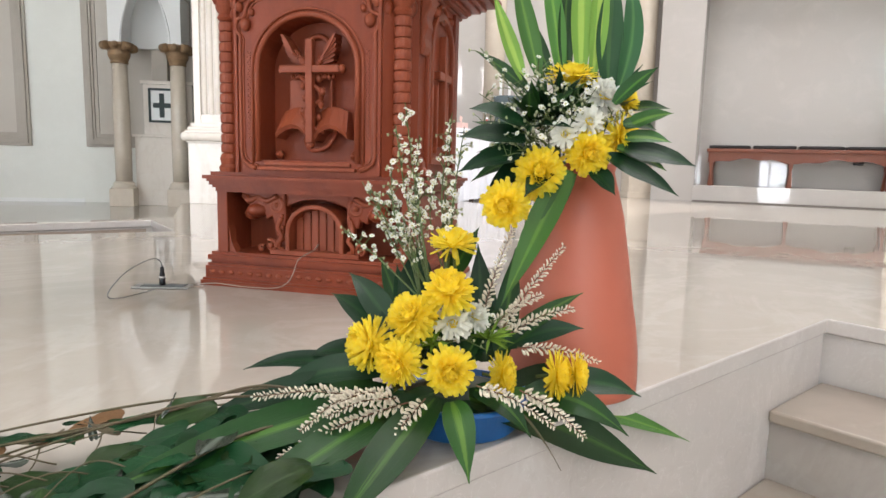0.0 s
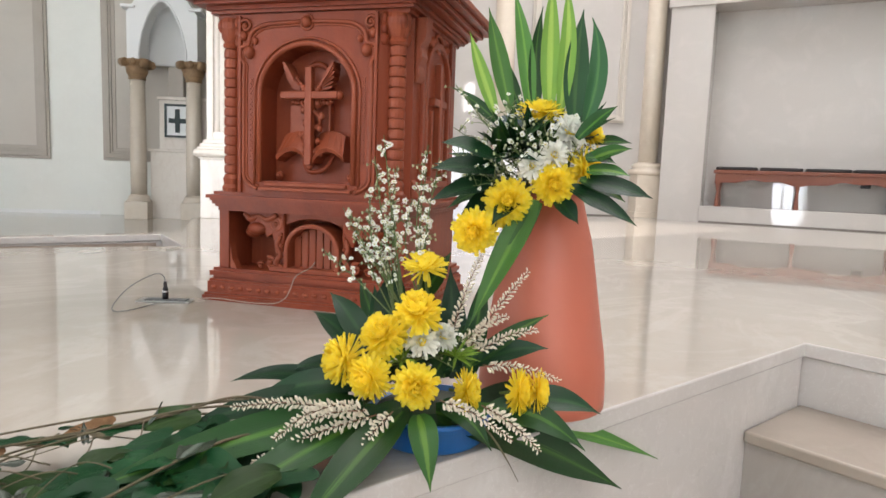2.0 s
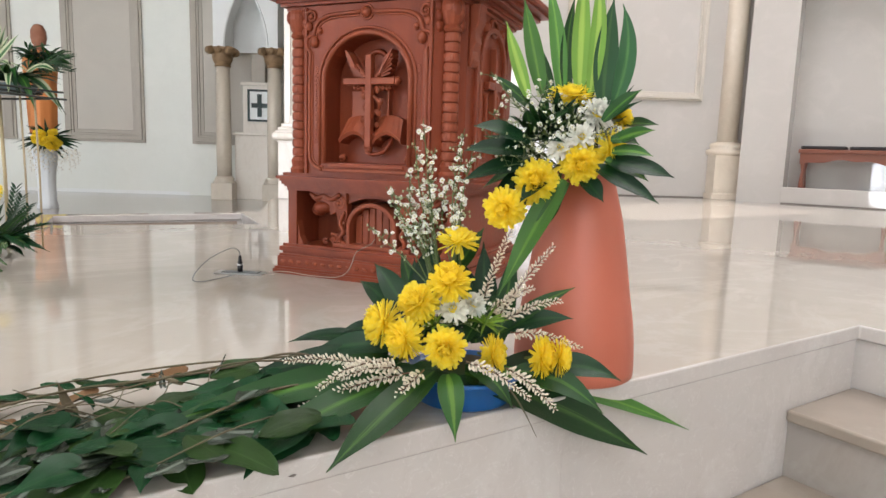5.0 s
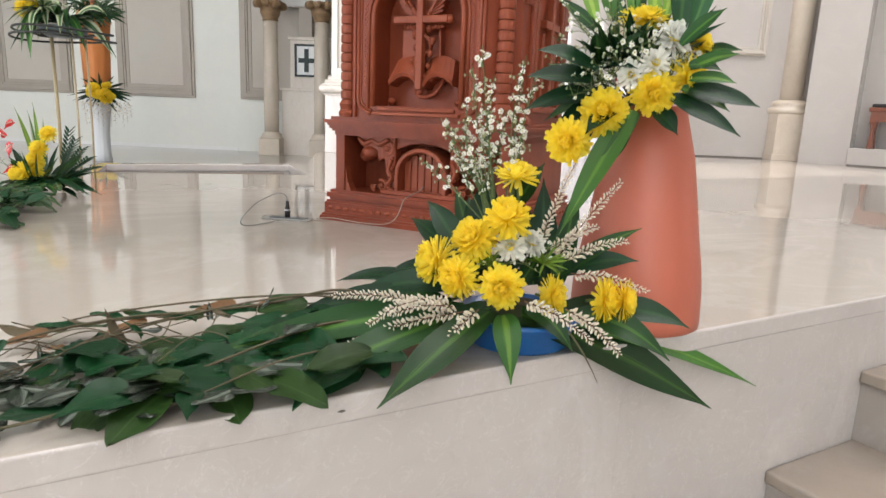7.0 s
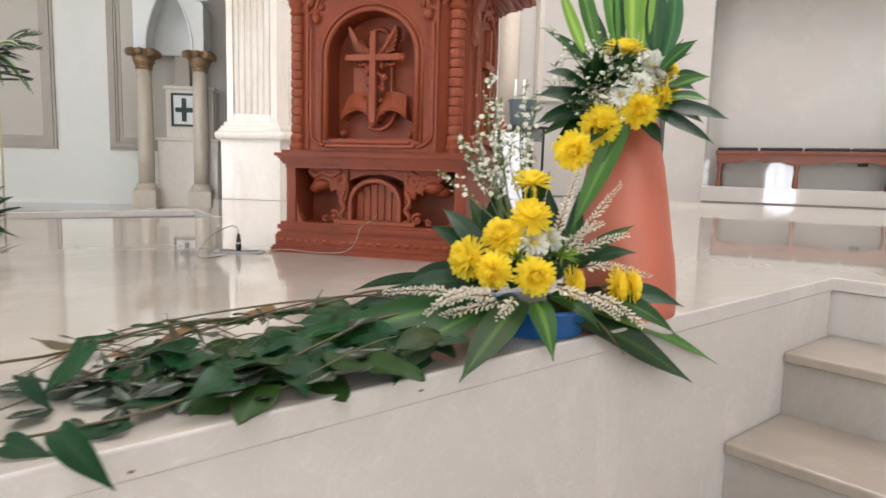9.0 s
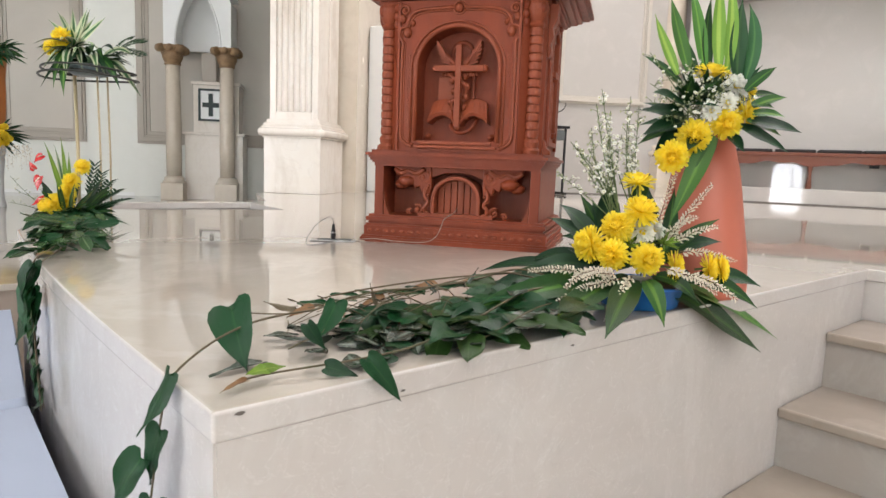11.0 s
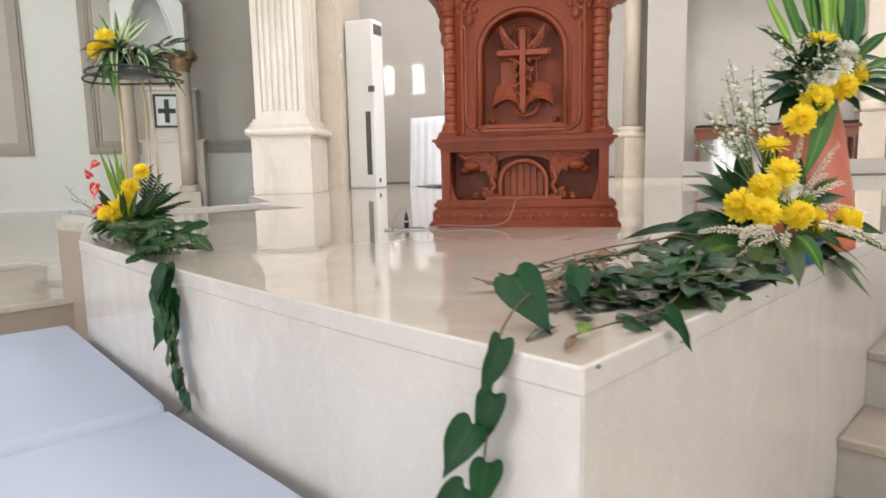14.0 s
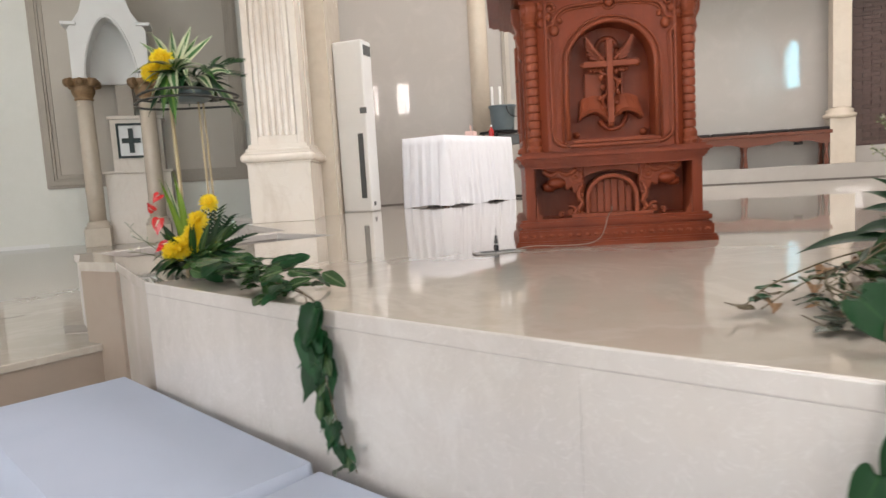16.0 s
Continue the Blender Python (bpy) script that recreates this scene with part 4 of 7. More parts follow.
for sx in (-1, 1):
    bm = bmesh.new()
    y = BF - 0.004
    ctrl = [(sx * 0.168, y, 0.372), (sx * 0.196, y, 0.385), (sx * 0.214, y, 0.412), (sx * 0.215, y, 0.50), (sx * 0.215, y, 0.70), (sx * 0.213, y, 0.755), (sx * 0.226, y, 0.775), (sx * 0.224, y, 0.806), (sx * 0.200, y, 0.815), (sx * 0.190, y, 0.845), (sx * 0.165, y, 0.866), (sx * 0.12, y, 0.876), (sx * 0.02, y, 0.880)]
    tube(bm, [(px * 0.965, py + 0.004, 0.62 + (pz - 0.62) * 0.965) for px, py, pz in curve_points(ctrl, 5)], 0.0045, 6)
    tube(bm, curve_points(ctrl, 5), 0.0065, 7)
    part("ogee_moulding", bm, WOOD_PALE, pulpit, smooth=True)
    bm = bmesh.new()
    ball(bm, (sx * 0.196, BF - 0.004, 0.792), 0.017, 5, 10, 1.2)
    ball(bm, (sx * 0.216, BF - 0.004, 0.842), 0.013, 5, 10, 1.2)
    ball(bm, (sx * 0.176, BF - 0.003, 0.826), 0.010, 5, 10, 1.2)
    scroll(bm, sx * 0.208, 0.872, 0.020, BF - 0.004, 1.4, 0.006, sx, 0.5)
    part("carved_boss", bm, WOOD_PALE, pulpit, smooth=True)
    bm = bmesh.new()
    ball(bm, (sx * 0.124, BF + 0.062, 0.415), 0.014, 5, 10)
    ball(bm, (sx * 0.124, BF + 0.050, 0.415), 0.008, 5, 10)
    part("corner_boss", bm, WOOD_PALE, pulpit, smooth=True)
    bm = bmesh.new()
    for k in range(16):
        z = 0.46 + 0.016 * k
        for o in (-0.006, 0.006):
            tube(bm, [(sx * (0.189 + o), BF - 0.0005, z), (sx * (0.189 - o), BF - 0.0005, z + 0.014)], 0.0024, 4)
    part("lattice_strip", bm, WOOD_PALE, pulpit)
bm = bmesh.new()
ball(bm, (0, BF - 0.004, 0.878), 0.017, 5, 12)
tube(bm, [(0.022 * math.cos(a * math.pi / 8), BF - 0.002, 0.878 + 0.022 * math.sin(a * math.pi / 8)) for a in range(17)], 0.004, 6)
part("crest_boss", bm, WOOD_PALE, pulpit, smooth=True)

# relief in the niche: ring, wings, cross, open book, anchor hook, twining leaf
RY = BF + 0.070
bm = bmesh.new()
tube(bm, [(0.038 * math.cos(2 * math.pi * k / 24), RY + 0.006, 0.728 + 0.040 * math.sin(2 * math.pi * k / 24)) for k in range(25)], 0.009, 8)
part("ring", bm, WOOD, pulpit, smooth=True)
bm = bmesh.new()
tube(bm, curve_points([(-0.034, RY - 0.01, 0.462), (-0.018, RY - 0.026, 0.440), (0.008, RY - 0.030, 0.430), (0.040, RY - 0.022, 0.440), (0.060, RY - 0.012, 0.470), (0.064, RY, 0.498)], 6), 0.009, 8, 0.7)
part("anchor", bm, WOOD, pulpit, smooth=True)
for sx in (-1, 1):
    bm = bmesh.new()
    for k in range(6):
        t = k / 5
        a = radians(58 - 46 * t)
        L = 0.060 - 0.014 * t
        ox, oz = 0.050 - 0.030 * t, 0.708 - 0.026 * t
        d, q = (math.cos(a), math.sin(a)), (-math.sin(a), math.cos(a))
        side = []
        for u, w in ((0, 0.003), (0.3, 0.0054), (0.7, 0.0052), (0.92, 0.0034), (1.0, 0.0006)):
            side.append((u * L + 0.006 * u * u, w))
        pts = [(ox + d[0] * u + q[0] * w, oz + d[1] * u + q[1] * w) for u, w in side] + [(ox + d[0] * u - q[0] * w, oz + d[1] * u - q[1] * w) for u, w in side[::-1]]
        pts = [(sx * x, z) for x, z in pts]
        plate(bm, pts[::-1] if sx > 0 else pts, RY - 0.064 + 0.005 * k, RY - 0.012)
    pieces(part("wing", bm, WOOD_PALE, pulpit), "wing_feather")
    bm = bmesh.new()
    for k in range(5):
        ball(bm, (sx * (0.022 + 0.0072 * k), RY - 0.040, 0.683 + 0.008 * k), 0.011 - 0.0006 * k, 5, 8)
    part("wing_shoulder", bm, WOOD_PALE, pulpit, smooth=True)
bm = bmesh.new()
add_box(bm, -0.0115, 0.0115, RY - 0.062, RY - 0.036, 0.452, 0.750)
add_box(bm, -0.096, 0.096, RY - 0.060, RY - 0.037, 0.654, 0.676)
soften(part("cross", bm, WOOD_PALE, pulpit), 0.003)
for x, y, z, r in ((0.098, RY - 0.044, 0.665, 0.014), (-0.097, RY - 0.044, 0.665, 0.009), (0, RY - 0.046, 0.448, 0.013)):
    bm = bmesh.new()
    ball(bm, (x, y, z), r, 6, 10)
    part("cross_end", bm, WOOD_PALE, pulpit, smooth=True)
bm = bmesh.new()
tube(bm, curve_points([(-0.045, RY - 0.022, 0.652), (-0.02, RY - 0.04, 0.632), (0.024, RY - 0.04, 0.606), (0.022, RY - 0.03, 0.575), (-0.020, RY - 0.04, 0.55), (-0.020, RY - 0.03, 0.52), (0.018, RY - 0.04, 0.49)], 6), 0.007, 7)
for k in range(9):
    ball(bm, ((0.022 + 0.006 * (k % 3)) * (-1) ** k, RY - 0.036, 0.640 - 0.019 * k), 0.012 - 0.0005 * k, 4, 8, 1.2)
for sx in (-1, 1):
    for k in range(4):
        ball(bm, (sx * (0.030 + 0.012 * k), RY - 0.030, 0.644 + 0.003 * (k % 2)), 0.010 - 0.001 * k, 4, 8)
part("twining_leaf", bm, WOOD_PALE, pulpit, smooth=True)
bm = bmesh.new()
add_box(bm, -0.088, -0.024, RY - 0.012, RY + 0.014, 0.535, 0.640)
soften(part("tablet", bm, WOOD_PALE, pulpit), 0.003)
bm = bmesh.new()
add_box(bm, 0.044, 0.054, RY - 0.014, RY + 0.014, 0.53, 0.648)
soften(part("staff", bm, WOOD_PALE, pulpit), 0.003)
for sx in (-1, 1):
    bm = bmesh.new()
    sec = [(0.012, -0.016), (0.024, -0.002), (0.042, 0.008), (0.062, 0.011), (0.082, 0.007), (0.102, -0.002), (0.116, -0.012)]
    top = [(sx * x * 0.90, 0.553 + z * 0.7) for x, z in sec]
    low = [(sx * x, 0.492 + z * 1.3) for x, z in sec]
    n = len(sec)
    rows = []
    for line, y in ((top, RY - 0.010), (low, RY - 0.052)):
        rows.append([bm.verts.new((x, y, z)) for x, z in line])
    rows.append([bm.verts.new(v.co + Vector((0, 0.006, -0.012))) for v in rows[1]])
    rows.append([bm.verts.new((v.co.x, RY + 0.016, v.co.z - 0.004)) for v in rows[2]])
    rows.append([bm.verts.new((v.co.x, RY + 0.016, v.co.z)) for v in rows[0]])
    for a, b in zip(rows, rows[1:] + rows[:1]):
        for i in range(n - 1):
            bm.faces.new((a[i], a[i + 1], b[i + 1], b[i]))
    bm.faces.new([r[0] for r in rows])
    bm.faces.new([r[-1] for r in rows][::-1])
    part("book_page", bm, WOOD_PALE, pulpit)

# ribbed corner columns on the cut corners
for sx in (-1, 1):
    cx, cy = sx * (HX - CUT * 0.42), BF + CUT * 0.42
    bm = bmesh.new()
    prof = [(0.030, 0.358), (0.033, 0.372), (0.026, 0.382), (0.030, 0.400), (0.024, 0.412)]
    for k in range(13):
        z = 0.416 + k * 0.0302
        prof += [(0.0195, z), (0.0245, z + 0.002), (0.0258, z + 0.009), (0.0258, z + 0.020), (0.0245, z + 0.0272), (0.0195, z + 0.0292)]
    prof += [(0.024, 0.810), (0.030, 0.818), (0.024, 0.830), (0.031, 0.845), (0.038, 0.868), (0.038, 0.885), (0.034, 0.9)]
    lathe(bm, prof, 18, pose(cx, cy, 0))
    part("corner_column", bm, WOOD_PALE, pulpit, "ribbed corner column", smooth=False)
    bm = bmesh.new()
    for k in range(3):
        ball(bm, (cx + sx * 0.020, cy - 0.020 + 0.018 * k, 0.876 - 0.022 * k), 0.017, 5, 8, 1.4)
        ball(bm, (cx - sx * 0.038, cy - 0.020, 0.886 - 0.030 * k), 0.014, 5, 8, 1.4)
    pieces(part("capital_carving", bm, WOOD, pulpit, smooth=True), "capital_carving")
    bm = bmesh.new()
    x0, x1 = sorted((sx * (HX - CUT - 0.012), sx * (HX - CUT - 0.002)))
    add_box(bm, x0, x1, BF - 0.010, BF + 0.004, 0.359, 0.90)
    soften(part("edge_fillet", bm, WOOD, pulpit), 0.002)
    # side: arched panel with a cross
    mS_ = pose(sx * HX, (BF + CUT + BB) / 2, 0, 0, 0, 90 * sx)
    bm = bmesh.new()
    hw = 0.115
    band(bm, arch_line(hw + 0.02, 0.395, 0.74, 0.13, 16), arch_line(hw, 0.415, 0.74, 0.11, 16), -0.014, 0.004, mS_, True)
    soften(part("side_arch", bm, WOOD_PALE, pulpit), 0.004)
    bm = bmesh.new()
    for px in (-0.155, 0.155):
        add_box(bm, px - 0.012, px + 0.012, -0.012, 0.004, 0.38, 0.90, mS_)
    pieces(soften(part("side_stile", bm, WOOD, pulpit), 0.003), "side_stile")
    bm = bmesh.new()
    add_box(bm, -0.012, 0.012, -0.022, 0.004, 0.45, 0.80, mS_)
    add_box(bm, -0.07, 0.07, -0.021, 0.004, 0.66, 0.685, mS_)
    for px in (-0.06, 0.06):
        add_box(bm, px - 0.008, px + 0.008, -0.012, 0.004, 0.43, 0.645, mS_)
    soften(part("side_cross", bm, WOOD_PALE, pulpit), 0.003)
    bm = bmesh.new()
    tube(bm, [tuple(mS_ @ Vector((0.038 * math.cos(2 * math.pi * k / 16), -0.004, 0.868 + 0.026 * math.sin(2 * math.pi * k / 16)))) for k in range(17)], 0.007, 6)
    for px in (-0.08, 0.08):
        ball(bm, tuple(mS_ @ Vector((px, -0.003, 0.86))), 0.018, 5, 8)
    part("side_boss", bm, WOOD_PALE, pulpit, smooth=True)
    # scroll at the foot of the body
    bm = bmesh.new()
    plate(bm, [(sx * 0.314, 0.358), (sx * 0.348, 0.358), (sx * 0.344, 0.375), (sx * 0.330, 0.385), (sx * 0.326, 0.408), (sx * 0.314, 0.42)][::sx], 0.10, 0.135)
    soften(part("foot_volute", bm, WOOD_PALE, pulpit), 0.004)
    # corbels under the cornice
    bm = bmesh.new()
    plate(bm, [(sx * 0.314, 0.715), (sx * 0.321, 0.712), (sx * 0.330, 0.735), (sx * 0.326, 0.762), (sx * 0.336, 0.79), (sx * 0.331, 0.82), (sx * 0.346, 0.85), (sx * 0.350, 0.905), (sx * 0.314, 0.905)][::sx], 0.105, 0.165)
    soften(part("corbel", bm, WOOD_PALE, pulpit), 0.005)

bm = bmesh.new()
ring_mould(bm, 0.315, 0.035, BB + 0.02, [(0.006, 0.900, 0.912), (0.022, 0.912, 0.922), (0.032, 0.922, 0.934), (0.060, 0.934, 0.944), (0.078, 0.944, 0.960), (0.108, 0.960, 0.970), (0.124, 0.970, 0.988), (0.09, 0.988, 0.998)])
pieces(soften(part("cornice", bm, WOOD, pulpit), 0.004, 2), "cornice_moulding")
bm = bmesh.new()
pts = [(0.03, 0.998), (0.57, 0.998), (0.57, 1.17), (0.03, 1.04)]
lo = [bm.verts.new((-0.33, y, z)) for y, z in pts]
hi = [bm.verts.new((0.33, y, z)) for y, z in pts]
bm.faces.new(lo)
bm.faces.new(hi[::-1])
for a in range(4):
    b = (a + 1) % 4
    bm.faces.new((lo[b], lo[a], hi[a], hi[b]))
soften(part("reading_desk", bm, WOOD, pulpit), 0.006)

# ---- side altar under a pointed canopy ----
ALTAR = wall_frame((3.1, 10.2), -32)
altar = thing("side_altar", ALTAR @ pose(0, 0, LANDING_Z), "small marble side altar with two columns and white canopy", "altar")


def altar_column(x):
    c = part("column", bmesh.new(), MARBLE_TAN, altar)
    c.matrix_basis = pose(x, 0, 0)
    bm = bmesh.new()
    lathe(bm, [(0.112, 0.36), (0.116, 0.8), (0.113, 1.4), (0.104, 2.06)], 20)
    bm.to_mesh(c.data)
    bm.free()
    for p in c.data.polygons:
        p.use_smooth = True
    bm = bmesh.new()
    add_box(bm, -0.165, 0.165, -0.165, 0.165, 0.0, 0.26)
    soften(part("pedestal", bm, MARBLE_TAN, c), 0.006)
    bm = bmesh.new()
    lathe(bm, [(0.175, 0.258), (0.175, 0.285), (0.145, 0.30), (0.155, 0.325), (0.14, 0.345), (0.115, 0.365)], 20)
    part("foot", bm, MARBLE_TAN, c, smooth=True)
    bm = bmesh.new()
    lathe(bm, [(0.112, 2.05), (0.128, 2.065), (0.112, 2.08), (0.122, 2.10), (0.15, 2.16), (0.155, 2.2), (0.135, 2.225), (0.15, 2.25), (0.19, 2.30), (0.19, 2.335)], 20)
    for a in range(4):
        t = radians(45 + 90 * a)
        m = pose(0.205 * math.cos(t), 0.205 * math.sin(t), 2.285, 0, 0, math.degrees(t))
        vs = []
        lathe(bm, [(0.05, -0.05), (0.062, -0.045), (0.062, 0.045), (0.05, 0.05)], 12, m @ pose(0, 0, 0, 90, 0, 0))
        t2 = radians(90 * a)
        ball(bm, (0.17 * math.cos(t2), 0.17 * math.sin(t2), 2.295), 0.055, 5, 8)
    for piece in pieces(part("capital", bm, GILT, c, smooth=True), "capital"):
        piece["label"] = "bronze-brown scrolled capital"


altar_column(-0.40)
altar_column(0.40)
bm = bmesh.new()
inner = arch_line(0.315, 2.335, 2.44, 0.72, 20, pointed=0.25)
outer = []
for k, (x, z) in enumerate(inner):
    if k in (0, len(inner) - 1):
        outer.append((math.copysign(0.49, x), 2.335))
    elif abs(x) > 0.21:
        outer.append((math.copysign(0.49, x), min(3.04, 2.44 + (z - 2.44) * 1.35)))
    else:
        outer.append((x * 1.75, 3.10 + 1.15 * (1 - abs(x) / 0.21)))
band(bm, outer, inner, -0.16, 0.14, None, False)
part("canopy", bm, PAINT_IN, altar, "white plaster canopy with a pointed arch")
bm = bmesh.new()
rim = arch_line(0.335, 2.34, 2.44, 0.745, 20, pointed=0.25)
tube(bm, [(x, -0.162, z) for x, z in rim], 0.012, 6)
part("arch_rim", bm, PAINT_IN, altar, smooth=True)
bm = bmesh.new()
plate(bm, [(-0.47, 2.34), (0.47, 2.34), (0.47, 3.04), (0.3, 3.12), (0, 4.1), (-0.3, 3.12), (-0.47, 3.04)], 0.42, 0.5)
for x0, x1 in ((-0.47, -0.35), (0.35, 0.47)):
    add_box(bm, x0, x1, 0.141, 0.42, 2.34, 3.04)
part("canopy_back", bm, PAINT_IN, altar)
for sx in (-1, 1):
    bm = bmesh.new()
    x0, x1 = sorted((sx * 0.37, sx * 0.56))
    add_box(bm, x0, x1, -0.20, 0.16, 3.045, 3.095)
    soften(part("shoulder", bm, PAINT_IN, altar), 0.012, 2)
bm = bmesh.new()
add_box(bm, -0.26, 0.62, 0.10, 0.62, 0.0, 1.02)
add_box(bm, -0.29, 0.65, 0.07, 0.63, 1.02, 1.06)
soften(part("altar_block", bm, MARBLE_WHITE, altar), 0.006)
bm = bmesh.new()
add_box(bm, -0.14, 0.55, 0.16, 0.60, 1.06, 1.80)
add_box(bm, -0.17, 0.58, 0.13, 0.61, 1.80, 1.85)
soften(part("tabernacle", bm, MARBLE_WHITE, altar), 0.006)
em = part("emblem", box(-0.055, 0.315, 0.135, 0.158, 1.245, 1.735), PANE_WHITE, altar)
bm = bmesh.new()
R = lambda d: [(-0.058 + d, 1.24 + d), (0.318 - d, 1.24 + d), (0.318 - d, 1.74 - d), (-0.058 + d, 1.74 - d)]
band(bm, R(0), R(0.032), 0.118, 0.137)
part("frame", bm, GRILLE, em, "dark green frame")
bm = bmesh.new()
add_box(bm, 0.097, 0.163, 0.116, 0.134, 1.315, 1.665)
add_box(bm, 0.005, 0.255, 0.118, 0.133, 1.455, 1.525)
part("cross", bm, GRILLE, em, "dark green cross")
bm = bmesh.new()
add_box(bm, -0.02, 0.20, 0.22, 0.4, 1.852, 2.30)
soften(part("grey_stand", bm, TAUPE, altar), 0.006)

# ---- tall air conditioner ----
ac = thing("air_conditioner", pose(3.23, 5.75, 0, 0, 0, -70), "tall white floor-standing air conditioner", "air conditioner")
bm = bmesh.new()
add_box(bm, 0.0, 0.325, 0.0, 0.22, 0.0, 1.71)
soften(part("casing", bm, PLASTIC_WHITE, ac), 0.018, 3)
bm = bmesh.new()
add_box(bm, 0.22, 0.278, -0.004, 0.01, 0.14, 0.79)
part("air_intake", bm, GREY_PLASTIC, ac, "dark vertical grille")
for k in range(20):
    bm = bmesh.new()
    add_box(bm, 0.222, 0.276, -0.007, -0.003, 0.15 + 0.032 * k, 0.162 + 0.032 * k)
    part("slat", bm, GREY_PLASTIC, ac)
bm = bmesh.new()
add_box(bm, 0.262, 0.331, -0.006, 0.012, 0.985, 1.045)
soften(part("display", bm, GREY_PLASTIC, ac), 0.003)
bm = bmesh.new()
add_box(bm, 0.327, 0.331, 0.03, 0.19, 1.56, 1.66)
part("side_vent", bm, GREY_PLASTIC, ac)
bm = bmesh.new()
add_box(bm, 0.327, 0.331, 0.05, 0.09, 0.06, 0.10)
part("drain_cap", bm, GREY_PLASTIC, ac)
bm = bmesh.new()
add_box(bm, 0.012, 0.313, -0.003, 0.004, 1.18, 1.60)
soften(part("outlet_cover", bm, PLASTIC_WHITE, ac), 0.002)


# ---- tables ----
def draped_table(name, m, lx, ly, h, mat, label, fold=0.02, sides=(1, 1, 1, 1), n_fold=9):
    """A table under a cloth that hangs in folds to the floor."""
    th = thing(name, m, label, "table")
    bm = bmesh.new()
    per = []
    step = 0.012
    for (ax, ay), (bx, by) in zip(((0, 0), (lx, 0), (lx, ly), (0, ly)), ((lx, 0), (lx, ly), (0, ly), (0, 0))):
        L = math.hypot(bx - ax, by - ay)
        n = max(2, int(L / step))
        nx, ny = (by - ay) / L, -(bx - ax) / L
        for k in range(n):
            t = k / n
            per.append((ax + (bx - ax) * t, ay + (by - ay) * t, nx, ny, t * L))
    rows = []
    for j in range(9):
        d = j / 8
        ring = []
        for i, (x, y, nx, ny, s) in enumerate(per):
            w = noise.noise((i * 0.021, 3.1, 0)) * 1.2
            wave = fold * d ** 0.6 * (math.sin(s * 2 * math.pi * n_fold + 3 * w + 0.6 * d) + 0.45 * math.sin(s * 2 * math.pi * n_fold * 2.3 + 5 * w))
            o = wave + 0.012 * min(1, d * 6) + 0.03 * d
            ring.append(bm.verts.new((x + nx * o, y + ny * o, h - 0.004 * (1 - min(1, d * 8)) - d * (h - 0.012 - 0.012 * math.sin(i * 0.11)))))
        rows.append(ring)
    n = len(per)
    for a, b in zip(rows, rows[1:]):
        for k in range(n):
            j = (k + 1) % n
            bm.faces.new((a[k], a[j], b[j], b[k]))
    top = bm.faces.new(rows[0][::-1])
    cl = part("cloth", bm, mat, th, smooth=True)
    for p in cl.data.polygons:
        if len(p.vertices) > 4:
            p.use_smooth = False
    bm = bmesh.new()
    add_box(bm, 0.01, lx - 0.01, 0.01, ly - 0.01, h - 0.035, h - 0.006)
    part("tabletop", bm, BENCH_WOOD, th)
    for x in (0.05, lx - 0.05):
        for y in (0.05, ly - 0.05):
            bm = bmesh.new()
            add_box(bm, x - 0.02, x + 0.02, y - 0.02, y + 0.02, 0.0, h - 0.035)
            part("leg", bm, BENCH_WOOD, th)
    return th


draped_table("credence_table", pose(3.86, 4.88, 0, 0, 0, 3), 1.35, 0.55, 0.735, CLOTH_WHITE, "table under a white gathered cloth reaching the floor", 0.021, n_fold=8)
TOP_Z = -0.366
for k, (x, y0, length, turn) in enumerate(((-0.418, 1.90, 1.17, 84.6), (-0.447, 0.66, 1.215, 88.5))):
    draped_table("long_table", pose(x, y0, NAVE_Z, 0, 0, turn), length, 0.46, TOP_Z - NAVE_Z + (0.0 if k else 0.016), CLOTH_BLUE, "low table covered with a smooth pale blue-white cloth", 0.004, n_fold=4)

# things beyond the credence table
pail_stand = thing("stand", pose(5.46, 5.22, 0, 0, 0, -20), "black metal side stand holding a pail", "stand")
bm = bmesh.new()
add_box(bm, -0.24, 0.24, -0.18, 0.18, 0.80, 0.83)
soften(part("top", bm, BLACK_METAL, pail_stand), 0.006)
for x in (-0.2, 0.2):
    bm = bmesh.new()
    tube(bm, [(x, -0.14, 0.8), (x, -0.14, 0.03)], 0.016, 8)
    tube(bm, [(x, 0.14, 0.8), (x, 0.14, 0.03)], 0.016, 8)
    tube(bm, [(x, -0.22, 0.02), (x, 0.22, 0.02)], 0.018, 8)
    part("leg_frame", bm, BLACK_METAL, pail_stand)
bm = bmesh.new()
add_box(bm, -0.2, 0.2, -0.15, 0.15, 0.66, 0.78)
soften(part("drawer", bm, GREY_PLASTIC, pail_stand), 0.01)
pail = thing("pail", pose(5.38, 5.17, 0.83), "blue-grey plastic pail with a handle", "pail")
bm = bmesh.new()
lathe(bm, [(0.13, 0.0), (0.135, 0.01), (0.155, 0.27), (0.168, 0.275), (0.168, 0.295), (0.152, 0.295), (0.128, 0.02), (0.001, 0.02)], 24)
part("bucket", bm, PAIL, pail, smooth=True)
bm = bmesh.new()
tube(bm, [(0.17 * math.cos(a * math.pi / 10), -0.172, 0.27 - 0.12 * math.sin(a * math.pi / 10)) for a in range(11)], 0.006, 6)
part("handle", bm, BLACK_METAL, pail)
